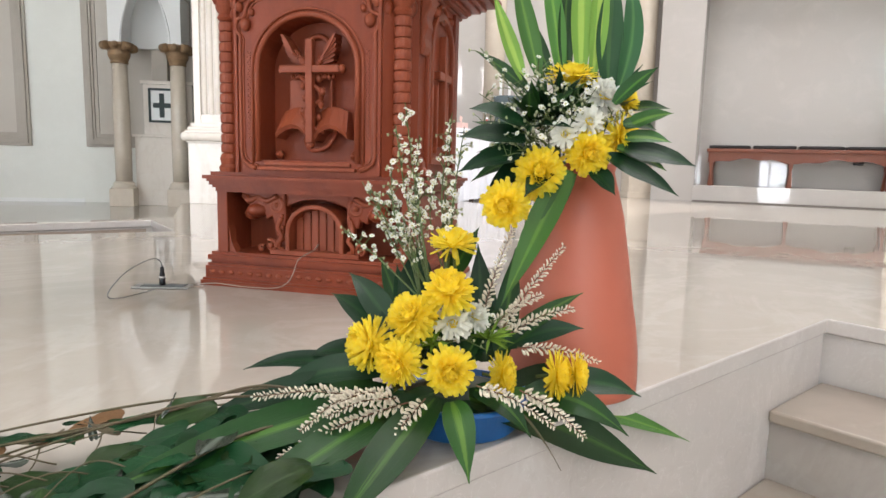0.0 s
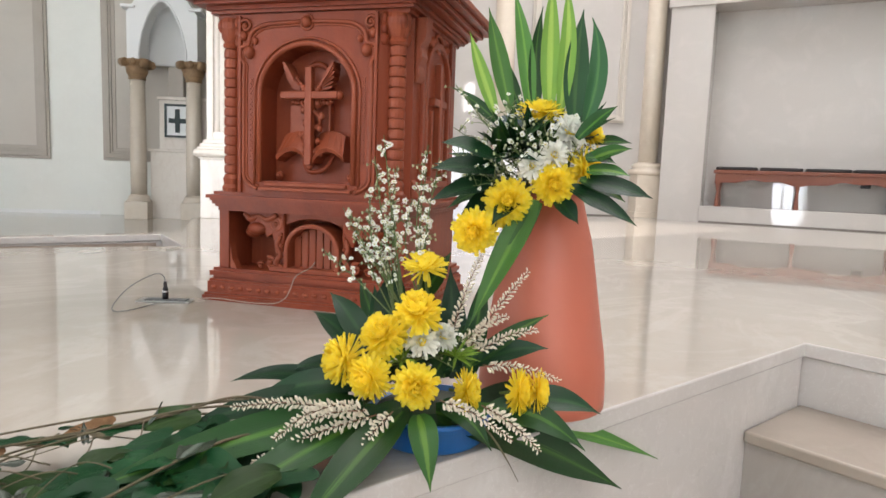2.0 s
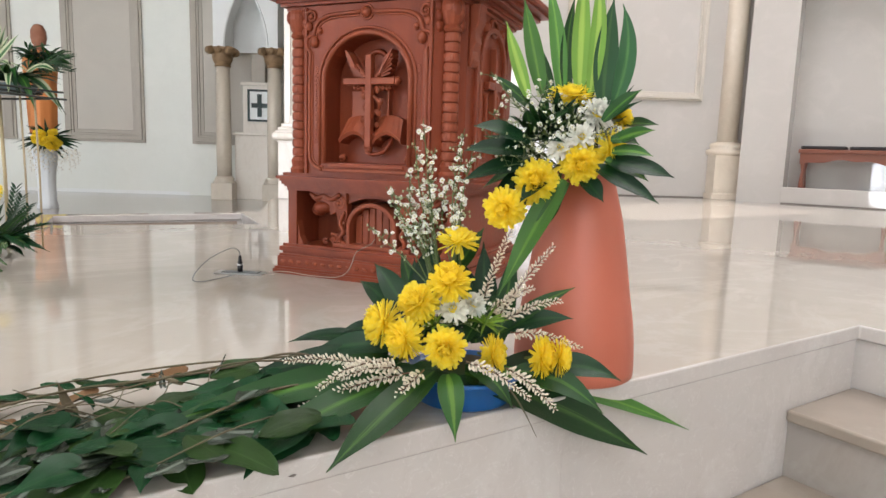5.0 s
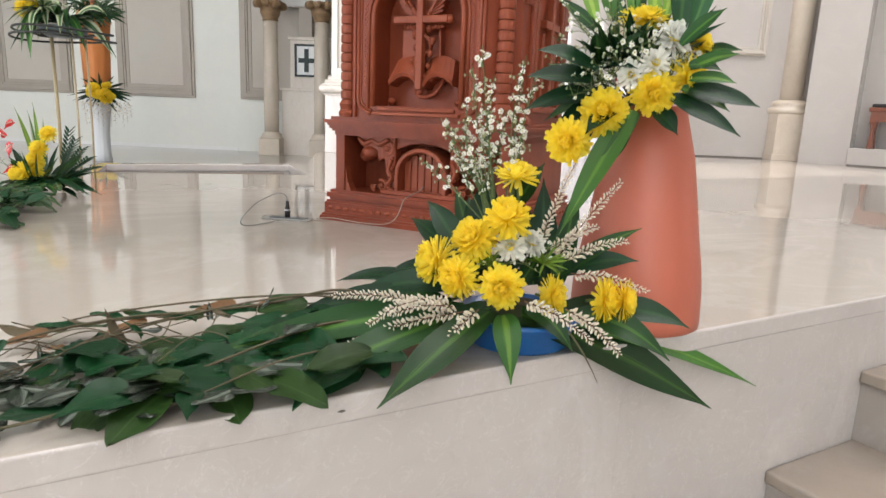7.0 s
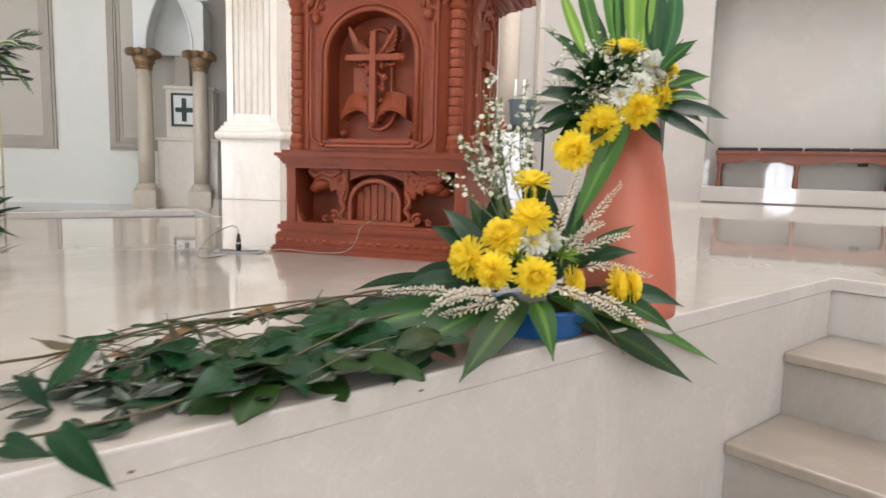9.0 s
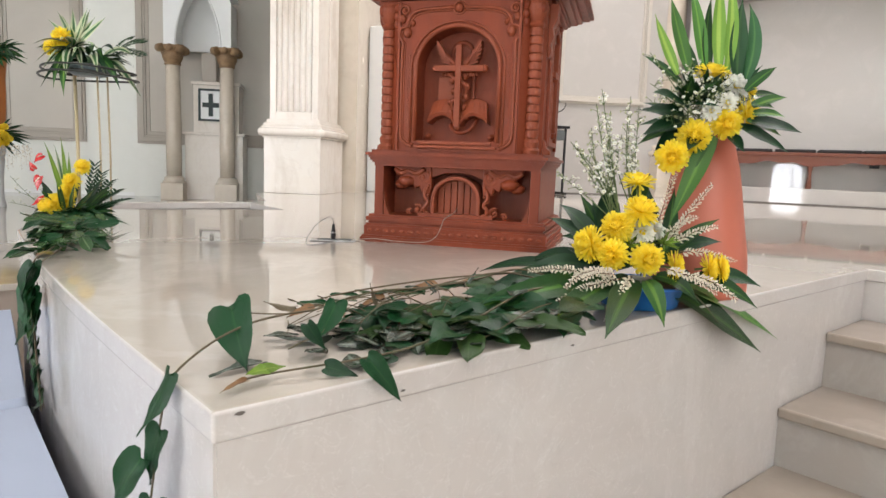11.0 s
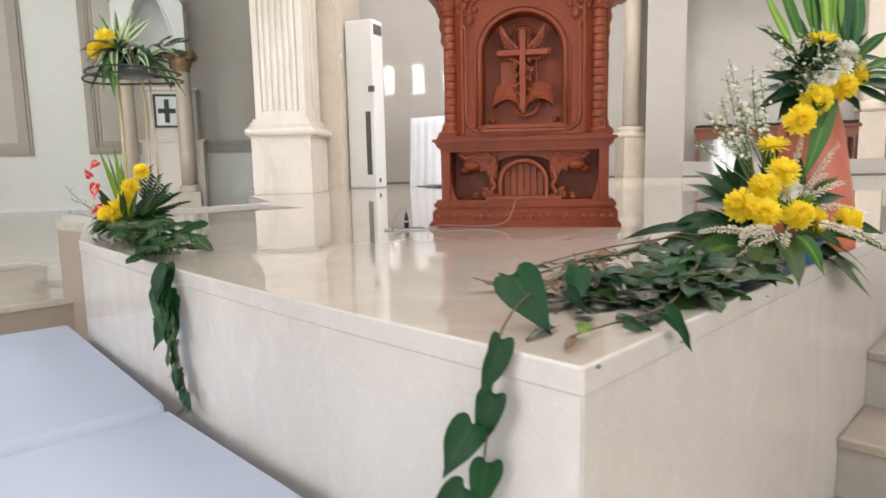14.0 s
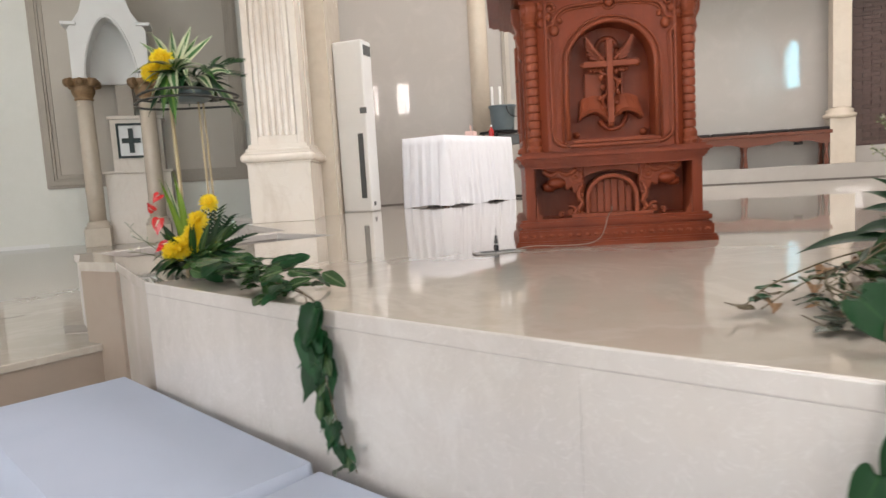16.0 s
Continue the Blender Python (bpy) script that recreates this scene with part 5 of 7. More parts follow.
for x in (-0.04, 0.03):
    c = thing("candle", pose(5.51 + x, 5.33 - x, 0.83), "tall white altar candle", "candle", "candles")
    bm = bmesh.new()
    lathe(bm, [(0.016, 0.0), (0.016, 0.55), (0.008, 0.558)], 10)
    part("wax", bm, PAINT_IN, c, smooth=True)
    bm = bmesh.new()
    tube(bm, [(0, 0, 0.558), (0.001, 0, 0.575)], 0.0015, 5)
    part("wick", bm, BLACK_METAL, c)
bottle = thing("bottle", pose(4.95, 5.05, 0.737), "small dark red bottle with a white cap", "bottle")
bm = bmesh.new()
lathe(bm, [(0.03, 0), (0.032, 0.01), (0.032, 0.07), (0.014, 0.095), (0.012, 0.115)], 12)
part("glass", bm, RED_GLASS, bottle, smooth=True)
bm = bmesh.new()
lathe(bm, [(0.014, 0.113), (0.014, 0.135)], 10)
part("cap", bm, PAINT_IN, bottle)
tissue = thing("tissue_box", pose(4.62, 5.10, 0.737, 0, 0, 20), "pale pink tissue box with paper pulled out", "tissue box")
bm = bmesh.new()
add_box(bm, -0.07, 0.07, -0.05, 0.05, 0.0, 0.06)
soften(part("box", bm, PINK, tissue), 0.004)
bm = bmesh.new()
for k in range(3):
    vs = [bm.verts.new(p) for p in ((-0.03 + 0.01 * k, -0.01, 0.058), (0.02, 0.01 * k, 0.058), (0.035 - 0.02 * k, 0.0, 0.12 - 0.012 * k), (-0.01 - 0.01 * k, 0.012, 0.135 - 0.02 * k))]
    bm.faces.new(vs)
part("paper", bm, PINK, tissue)

# ---- bench in the niche ----
bench = thing("bench", NICHE @ pose(0.10, 0.02, 0.19), "long brown wooden bench with four black cushions", "bench")
bm = bmesh.new()
add_box(bm, 0.0, 1.88, 0.0, 0.36, 0.385, 0.43)
soften(part("seat", bm, BENCH_WOOD, bench), 0.008)
apron = [(0.02, 0.386)]
for k in range(49):
    x = 0.02 + 1.84 * k / 48
    u = ((x - 0.03) % 0.91) / 0.91
    apron.append((x, 0.312 - 0.045 * abs(math.cos(math.pi * u)) ** 3 + 0.010 * math.sin(6 * math.pi * u)))
apron.append((1.86, 0.386))
bm = bmesh.new()
plate(bm, apron, 0.012, 0.034)
part("apron", bm, BENCH_WOOD, bench)
for x in (0.03, 0.86, 1.79):
    for y in (0.02, 0.29):
        bm = bmesh.new()
        plate(bm, [(x - 0.004, 0.0), (x + 0.052, 0.0), (x + 0.048, 0.06), (x + 0.038, 0.18), (x + 0.052, 0.28), (x + 0.066, 0.386), (x - 0.012, 0.386), (x - 0.002, 0.28), (x + 0.012, 0.18), (x + 0.002, 0.06)], y, y + 0.05)
        soften(part("leg", bm, BENCH_WOOD, bench), 0.005)
for k in range(4):
    bm = bmesh.new()
    add_box(bm, 0.02 + 0.465 * k, 0.46 + 0.465 * k, 0.01, 0.35, 0.43, 0.468)
    soften(part("cushion", bm, CUSHION, bench), 0.014, 3)
bm = bmesh.new()
add_box(bm, 1.50, 1.60, 0.25, 0.30, 0.27, 0.37)
soften(part("hanging_box", bm, BLACK_METAL, bench), 0.006)

# ---- cable, connector and tray on the floor beside the pulpit ----
conn = thing("connector_box", pose(0.632, 2.075, 0, 0, 0, -38), "flat dark metal cable box with an upright connector", "connector")
bm = bmesh.new()
add_box(bm, -0.085, 0.085, -0.028, 0.028, 0.001, 0.006)
soften(part("plate", bm, STEEL, conn), 0.002)
bm = bmesh.new()
add_box(bm, -0.06, 0.07, -0.02, 0.018, 0.0062, 0.0085)
part("socket_plate", bm, GREY_PLASTIC, conn)
bm = bmesh.new()
lathe(bm, [(0.0095, 0.008), (0.0095, 0.03), (0.008, 0.031), (0.008, 0.045), (0.0062, 0.047), (0.0055, 0.062), (0.003, 0.066)], 12)
part("plug", bm, BLACK_METAL, conn, smooth=True)
bm = bmesh.new()
lathe(bm, [(0.0102, 0.031), (0.0102, 0.036)], 12)
part("plug_ring", bm, STEEL, conn)
cab = thing("cable", Matrix.Identity(4), "thin cable looping from the connector to the pulpit", "cable")
bm = bmesh.new()
tube(bm, curve_points([(0.632, 2.075, 0.063), (0.625, 2.07, 0.085), (0.59, 2.045, 0.096), (0.51, 1.99, 0.075), (0.455, 1.955, 0.035), (0.45, 1.952, 0.012), (0.49, 1.978, 0.003), (0.56, 2.02, 0.0028), (0.60, 2.045, 0.004)], 8), 0.0013, 6)
part("loop", bm, GREY_PLASTIC, cab, smooth=True)
bm = bmesh.new()
run = [(0.685, 2.03, 0.003), (0.735, 2.01, 0.003)]
for u, y, z in ((-0.372, -0.012, 0.004), (-0.30, -0.011, 0.012), (-0.2, -0.010, 0.008), (-0.1, -0.010, 0.012), (-0.06, -0.004, 0.03), (-0.042, 0.0, 0.06), (-0.03, 0.006, 0.098), (-0.02, 0.03, 0.112), (-0.005, 0.062, 0.124), (0.0, 0.085, 0.14)):
    run.append(tuple(PULPIT @ Vector((u, y, z))))
tube(bm, curve_points(run, 6), 0.0016, 6)
part("lead", bm, CABLE, cab, smooth=True)

# ---- statue on a draped pedestal in the side aisle ----
sp = pose(0.30, 9.3, LANDING_Z, 0, 0, 0)
ped = thing("statue_pedestal", sp, "tall pedestal with white drapery below the statue", "pedestal")
bm = bmesh.new()
lathe(bm, [(0.12, 0.0), (0.10, 0.1), (0.10, 0.35), (0.13, 0.6), (0.17, 0.86), (0.165, 0.90)], 28, None, lambda k, r, z: 0.014 * math.sin(k * 2.7) * (1 - 0.5 * z))
part("drape", bm, GAUZE, ped, smooth=True)
statue = bmesh.new()
lathe(statue, [(0.13, 0.89), (0.145, 1.0), (0.155, 1.25), (0.16, 1.5), (0.19, 1.72), (0.18, 1.82), (0.11, 1.90), (0.055, 1.935), (0.055, 1.96), (0.075, 1.99), (0.088, 2.06), (0.082, 2.14), (0.05, 2.20), (0.01, 2.215)], 26, None, lambda k, r, z: 0.012 * math.sin(k * 2.1) if z < 1.7 else 0)
st = mesh_object("statue", statue, ROBE, True)
st.data.materials.append(STATUE_TONE)
for p in st.data.polygons:
    p.material_index = 1 if p.center.z > 1.9 else 0
st.matrix_basis = sp
tagged(st, "plain robed statue in orange with brown head", "statue")

# ---- flowers and leaves: how each kind is made ----
def blade_mesh(base, tip, width, bulge, mat, twist=0.0, fold=0.25, blunt=0.0, face=None):
    """A long leaf from base to tip with a raised middle, folded along its rib."""
    b, t = Vector(base), Vector(tip)
    mid = (b + t) / 2 + Vector(bulge)
    n = 14
    bm = bmesh.new()
    uv = bm.loops.layers.uv.new("UVMap")
    rows = []
    length = (t - b).length
    ref = Vector(face) if face is not None else Vector((-0.45, -0.5, 0.75))
    phase = random.uniform(0, 6)
    for i in range(n + 1):
        s = i / n
        p = (1 - s) ** 2 * b + 2 * s * (1 - s) * mid + s * s * t
        d = (2 * (1 - s) * (mid - b) + 2 * s * (t - mid)).normalized()
        side = d.cross(ref)
        side = side.normalized() if side.length > 1e-3 else d.orthogonal().normalized()
        side = Matrix.Rotation(radians(twist) * (s - 0.3), 3, d) @ side
        up = side.cross(d).normalized()
        w = width * 0.5 * (0.16 + 0.84 * math.sin(math.pi * min(1.0, (s + 0.04) ** 0.8)) ** (0.9 - 0.3 * blunt)) if s < 1 else 0.0006
        w = max(0.0006, w * (1 - s ** 9))
        rip = 0.05 * w * math.sin(11 * s + phase)
        row = []
        for k in range(5):
            q = k / 2 - 1
            row.append((bm.verts.new(p + side * (w * q) + up * (abs(q) ** 1.3 * w * fold + rip * q + 0.04 * w * math.sin(7 * s + phase) * q * q)), (k / 4, s)))
        rows.append(row)
    for r0, r1 in zip(rows, rows[1:]):
        for k in range(4):
            quad = (r0[k], r0[k + 1], r1[k + 1], r1[k])
            fc = bm.faces.new([v for v, _ in quad])
            fc.smooth = True
            for lp, (_, co) in zip(fc.loops, quad):
                lp[uv].uv = co
    me = bpy.data.meshes.new("leaf")
    bm.to_mesh(me)
    bm.free()
    me.materials.append(mat)
    return me


def leaf(parent, base, tip, width, bulge, mat, twist=0.0, fold=0.25, face=None, label=""):
    o = parent.matrix_basis.translation
    ob = new("leaf", blade_mesh(Vector(base) - o, Vector(tip) - o, width, bulge, mat, twist, fold, 0.0, face))
    ob.parent = parent
    if label:
        ob["label"] = label
    return ob


def add_petal(bm, m, length, width, curl, cup):
    """One narrow petal along x that curls upwards."""
    rows = []
    for s, w in ((0.0, 0.4), (0.35, 0.85), (0.75, 1.0), (0.94, 0.88), (1.0, 0.45)):
        x = length * (s - 0.12 * curl * s * s)
        z = length * curl * s * s * 0.55
        rows.append([bm.verts.new(m @ Vector((x, q * width * 0.5 * w, z + cup * width * abs(q) * w))) for q in (-1, 0, 1)])
    for a, b in zip(rows, rows[1:]):
        for k in range(2):
            bm.faces.new((a[k], a[k + 1], b[k + 1], b[k])).smooth = True


def mum_mesh(name, mat, seed, layers, r=1.0, wide=0.17):
    """A many-petalled flower head that faces z, of about the given radius."""
    rnd = random.Random(seed)
    bm = bmesh.new()
    for lift, length, count, curl, z in layers:
        for k in range(count):
            a = 360 * (k + rnd.uniform(-0.28, 0.28)) / count + lift * 1.7
            el = lift + rnd.uniform(-8, 8)
            m = pose(0, 0, z * r, 0, 0, a) @ pose(0.07 * r, 0, 0, 0, -el, 0) @ pose(0, 0, 0, rnd.uniform(-25, 25), 0, 0)
            add_petal(bm, m, length * r * rnd.uniform(0.85, 1.12), wide * r * rnd.uniform(0.8, 1.15), curl * rnd.uniform(0.7, 1.3), 0.28)
    me = bpy.data.meshes.new(name)
    bm.to_mesh(me)
    bm.free()
    me.materials.append(mat)
    return me


FULL = [(-40, 0.90, 14, 0.04, -0.10), (-20, 0.98, 24, 0.14, -0.03), (-2, 0.96, 32, 0.26, 0.03), (14, 0.91, 38, 0.40, 0.06), (28, 0.83, 42, 0.56, 0.08), (41, 0.74, 44, 0.74, 0.10), (53, 0.65, 42, 0.92, 0.13), (64, 0.57, 38, 1.05, 0.16), (75, 0.50, 30, 1.15, 0.20), (87, 0.43, 20, 1.2, 0.24)]
LOOSE = [(-34, 1.02, 12, 0.02, -0.08), (-14, 1.05, 20, 0.12, 0.0), (4, 1.0, 27, 0.22, 0.03), (20, 0.92, 30, 0.34, 0.05), (36, 0.80, 34, 0.60, 0.07), (50, 0.68, 34, 0.85, 0.10), (63, 0.58, 32, 1.0, 0.14), (76, 0.49, 26, 1.1, 0.18), (88, 0.42, 16, 1.2, 0.22)]
OPEN = [(-8, 1.0, 16, 0.05, 0.0), (10, 0.97, 17, 0.18, 0.04), (30, 0.76, 16, 0.35, 0.08), (52, 0.55, 14, 0.55, 0.1), (72, 0.42, 10, 0.7, 0.12)]
DROOP = [(-72, 0.75, 3, -0.1, 0.0), (-12, 0.90, 12, 0.10, 0.0), (4, 0.94, 18, 0.2, 0.02), (16, 0.88, 20, 0.3, 0.03), (32, 0.74, 20, 0.45, 0.04), (50, 0.56, 16, 0.6, 0.06), (68, 0.42, 12, 0.7, 0.08)]
MUMS = [mum_mesh("chrysanthemum", YELLOW, 3, FULL, 1.0, 0.19), mum_mesh("chrysanthemum", YELLOW, 8, FULL, 1.0, 0.18), mum_mesh("chrysanthemum", YELLOW, 21, FULL, 1.0, 0.205), mum_mesh("chrysanthemum", YELLOW, 33, DROOP, 1.0, 0.21)]
WHITES = [mum_mesh("white_chrysanthemum", WHITE_PETAL, 5, OPEN, 1.0, 0.24), mum_mesh("white_chrysanthemum", WHITE_PETAL, 6, LOOSE, 1.0, 0.2)]
heart_bm = bmesh.new()
ball(heart_bm, (0, 0, 0.16), 0.36, 6, 12, 0.7)
HEART_ME = bpy.data.meshes.new("flower_heart")
for fc in heart_bm.faces:
    fc.smooth = True
heart_bm.to_mesh(HEART_ME)
heart_bm.free()
HEART_ME.materials.append(YELLOW_HEART)


def facing_pose(p, normal, roll=0.0, size=1.0):
    q = Vector(normal).normalized().to_track_quat("Z", "Y").to_matrix().to_4x4()
    return Matrix.Translation(p) @ q @ pose(0, 0, 0, 0, 0, roll) @ Matrix.Diagonal((size, size, size, 1))


def mum(parent, p, normal, r, kind=0, white=False, flat=1.0):
    """A chrysanthemum head of radius r with its heart and a short stalk."""
    o = parent.matrix_basis.translation
    m = facing_pose(Vector(p) - o, normal, random.uniform(0, 360), r) @ Matrix.Diagonal((1, 1, flat, 1))
    head = share("white_chrysanthemum" if white else "chrysanthemum", (WHITES if white else MUMS)[kind % (2 if white else 3) if kind < 100 else 3], parent, m)
    heart = new("heart", HEART_ME)
    heart.parent = head
    bm = bmesh.new()
    tube(bm, [(0, 0, 0.02), (0.05, 0.02, -0.5), (0.02, 0.1, -1.3)], 0.07, 6)
    part("stalk", bm, STEM, head, smooth=True)
    return head


def spike(parent, base, tip, bend=(0, 0, 0.008), buds=44, r=0.0030):
    """A flower spike: a thin stem set with small cream buds that thin out to the tip."""
    o = parent.matrix_basis.translation
    b, t = Vector(base) - o, Vector(tip) - o
    line = curve_points([b, (b + t) / 2 + Vector(bend), t], 8)
    st = part("flower_spike", bmesh.new(), SPIKE_STEM, parent, "thin spike set with small cream buds")
    bm = bmesh.new()
    tube(bm, line, 0.0012, 5, 0.5)
    bm.to_mesh(st.data)
    bm.free()
    bm = bmesh.new()
    n = len(line) - 1
    for k in range(buds):
        s = 0.06 + 0.93 * k / buds
        i = min(n - 1, int(s * n))
        p = line[i].lerp(line[i + 1], s * n - i)
        d = (line[i + 1] - line[i]).normalized()
        side = d.orthogonal().normalized()
        side = Matrix.Rotation(k * 2.4 + random.uniform(-0.4, 0.4), 3, d) @ side
        size = r * (1.15 - 0.6 * s) * random.uniform(0.75, 1.15)
        c = p + side * size * 2.3 + d * size * 0.8
        m = Matrix.Translation(c) @ (side + d * 0.6).normalized().to_track_quat("Z", "Y").to_matrix().to_4x4()
        lathe(bm, [(size * 0.25, -size * 1.7), (size * 0.62, -size * 0.6), (size * 0.75, size * 0.5), (size * 0.45, size * 1.3), (size * 0.08, size * 1.7)], 6, m)
    tagged(part("bud", bm, BUD, st, smooth=True), "", "", "", "stuff")
    return st


def add_daisy(bm_petal, bm_heart, p, normal, r, rnd):
    m = facing_pose(p, normal, rnd.uniform(0, 360), 1.0)
    for k in range(9):
        add_petal(bm_petal, m @ pose(0, 0, 0, 0, 0, 40 * k + rnd.uniform(-8, 8)) @ pose(0.1 * r, 0, 0, 0, -rnd.uniform(-5, 30), 0), r * rnd.uniform(0.8, 1.1), r * 0.52, 0.1, 0.1)
    ball(bm_heart, m @ Vector((0, 0, r * 0.12)), r * 0.33, 4, 7, 0.6)


def spray(parent, root, tips, seed, per_tip=5, r=0.0062, spread=0.022, lean=(-0.6, -0.65, 0.45), label="spray of tiny white daisies"):
    """Branching stems from one root, with small white daisies at and below each tip."""
    rnd = random.Random(seed)
    o = parent.matrix_basis.translation
    root = Vector(root) - o
    st = part("spray", bmesh.new(), STEM, parent, label)
    bs, bp, bh, bb = bmesh.new(), bmesh.new(), bmesh.new(), bmesh.new()
    for tip in tips:
        t = Vector(tip) - o
        d = t - root
        line = curve_points([root, root + d * 0.5 + Vector((rnd.uniform(-1, 1), rnd.uniform(-1, 1), 0.4)) * 0.02, t], 7)
        tube(bs, line, 0.0016, 5, 0.5)
        for k in range(per_tip):
            s = 1.0 - 0.56 * (k / max(1, per_tip)) ** 1.1
            i = min(len(line) - 2, int(s * (len(line) - 1)))
            p0 = line[i]
            off = Vector((rnd.uniform(-1, 1), rnd.uniform(-1, 1), rnd.uniform(-0.3, 1))) * spread * (0.35 + 0.65 * (1 - abs(2 * s - 1.4)))
            p = p0 + off
            tube(bs, [p0, p0.lerp(p, 0.6) + Vector((0, 0, 0.002)), p], 0.0008, 4, 0.7)
            nrm = Vector(lean) + Vector((rnd.uniform(-0.7, 0.7), rnd.uniform(-0.7, 0.7), rnd.uniform(-0.4, 0.7)))
            if rnd.random() < 0.50:
                ball(bb, p, r * 0.46, 4, 6, 1.3)
            else:
                add_daisy(bp, bh, p, nrm, r * rnd.uniform(0.75, 1.15), rnd)
    bs.to_mesh(st.data)
    bs.free()
    tagged(part("blossom", bp, WHITE_PETAL, st), "", "", "", "stuff")
    tagged(part("pollen", bh, POLLEN, st, smooth=True), "", "", "", "stuff")
    tagged(part("closed_bud", bb, GREEN_BUD, st, smooth=True), "", "", "", "stuff")
    return st


def heart_mesh(mat, seed, curl, oval=False):
    """A heart-shaped leaf of length 1 along x, its stalk at the origin."""
    rnd = random.Random(seed)
    bm = bmesh.new()
    uv = bm.loops.layers.uv.new("UVMap")
    prof = [(-0.16, 0.13, 0.31), (-0.08, 0.0, 0.40), (0.05, 0.0, 0.445), (0.2, 0.0, 0.43), (0.36, 0.0, 0.375), (0.52, 0.0, 0.29), (0.68, 0.0, 0.195), (0.82, 0.0, 0.105), (0.93, 0.0, 0.04), (1.0, 0.0, 0.003)]
    if oval:
        prof = [(0.0, 0.0, 0.02), (0.05, 0.0, 0.15), (0.14, 0.0, 0.25), (0.28, 0.0, 0.325), (0.44, 0.0, 0.345), (0.60, 0.0, 0.325), (0.75, 0.0, 0.265), (0.87, 0.0, 0.18), (0.95, 0.0, 0.095), (1.0, 0.0, 0.004)]
    rows = []
    for i, (x, notch, w) in enumerate(prof):
        row = []
        for q, t in ((-1, 0), (-0.62, 0.13), (-0.25, 0.36), (0, 0.5), (0.25, 0.64), (0.62, 0.87), (1, 1)):
            y = q * w
            px = x
            if notch and abs(q) < 0.5:
                px = x + notch * (1 - abs(q) / 0.5)
            z = curl * (0.5 * y * y - 0.22 * (x - 0.2) ** 2) + 0.03 * math.sin(9 * x + 5 * q + seed) * abs(q)
            row.append((bm.verts.new((px, y, z)), (t, i / (len(prof) - 1))))
        rows.append(row)
    for a, b in zip(rows, rows[1:]):
        for k in range(6):
            quad = (a[k], a[k + 1], b[k + 1], b[k])
            fc = bm.faces.new([v for v, _ in quad])
            fc.smooth = True
            for lp, (_, co) in zip(fc.loops, quad):
                lp[uv].uv = co
    me = bpy.data.meshes.new("vine_leaf")
    bm.to_mesh(me)
    bm.free()
    me.materials.append(mat)
    return me


HEARTS = [heart_mesh(LEAF_HEART, 1, 0.7), heart_mesh(LEAF_HEART, 2, -0.5), heart_mesh(LEAF_HEART, 3, 1.2)]
GREYS = [heart_mesh(LEAF_GREY, 4, 0.6), heart_mesh(LEAF_GREY, 5, -0.8)]
OVALS = [heart_mesh(LEAF_HEART, 11, 0.5, True), heart_mesh(LEAF_OLIVE, 12, -0.4, True), heart_mesh(LEAF_OLIVE, 13, 0.9, True)]
OVAL_GREYS = [heart_mesh(LEAF_GREY, 14, 0.3, True), heart_mesh(LEAF_GREY, 15, -0.4, True)]
GARLANDS = [heart_mesh(LEAF_GARLAND, 31, 0.5, True), heart_mesh(LEAF_GARLAND, 32, -0.4, True), heart_mesh(LEAF_HEART, 33, 0.8, True)]
DRIES = [heart_mesh(DRY, 7, 0.9), heart_mesh(VINE_STEM, 8, -0.9)]
LIMES = [heart_mesh(LEAF_LIME, 6, 0.5)]


def vine_leaf(parent, p, direction, normal, size, meshes=None, k=0, narrow=1.0):
    """A heart leaf whose stalk is at p, pointing along direction, its upper side to normal."""
    o = parent.matrix_basis.translation
    d = Vector(direction).normalized()
    n = Vector(normal)
    n = (n - d * n.dot(d)).normalized()
    y = n.cross(d)
    m = Matrix.Translation(Vector(p) - o) @ Matrix((d, y, n)).transposed().to_4x4() @ Matrix.Diagonal((size, size * narrow, size, 1))
    ms = meshes or HEARTS
    return share("leaf", ms[k % len(ms)], parent, m)


def vine_stem(parent, points, r=0.0024, taper=0.6):
    o = parent.matrix_basis.translation
    bm = bmesh.new()
    tube(bm, [q - o for q in curve_points(points, 7)], r, 6, taper)
    return part("stem", bm, VINE_STEM, parent, smooth=True)

# ---- flower arrangement in the blue basin and the tall vase ----
vase = thing("vase", pose(0.947, 0.757, 0), "tall orange-red vase with flowers and upright striped leaves", "vase")
bm = bmesh.new()
lathe(bm, [(0.118, 0.0), (0.1225, 0.003), (0.123, 0.02), (0.121, 0.07), (0.116, 0.115), (0.107, 0.165), (0.094, 0.25), (0.082, 0.32), (0.070, 0.365), (0.062, 0.395), (0.066, 0.41), (0.060, 0.413), (0.055, 0.39), (0.052, 0.30), (0.001, 0.30)], 40)
part("body", bm, VASE, vase, smooth=True)
bowl = thing("flower_arrangement", pose(0.662, 0.748, 0), "blue basin of yellow chrysanthemums, striped leaves and white spikes", "flower arrangement")
bm = bmesh.new()
lathe(bm, [(0.085, 0.0), (0.090, 0.004), (0.100, 0.044), (0.107, 0.047), (0.108, 0.053), (0.101, 0.054), (0.086, 0.010), (0.001, 0.009)], 36)
part("basin", bm, BASIN, bowl, "blue plastic basin", smooth=True)
bm = bmesh.new()
lathe(bm, [(0.086, 0.012), (0.094, 0.046), (0.06, 0.058), (0.001, 0.062)], 18)
part("moss", bm, LEAF_DARK, bowl)

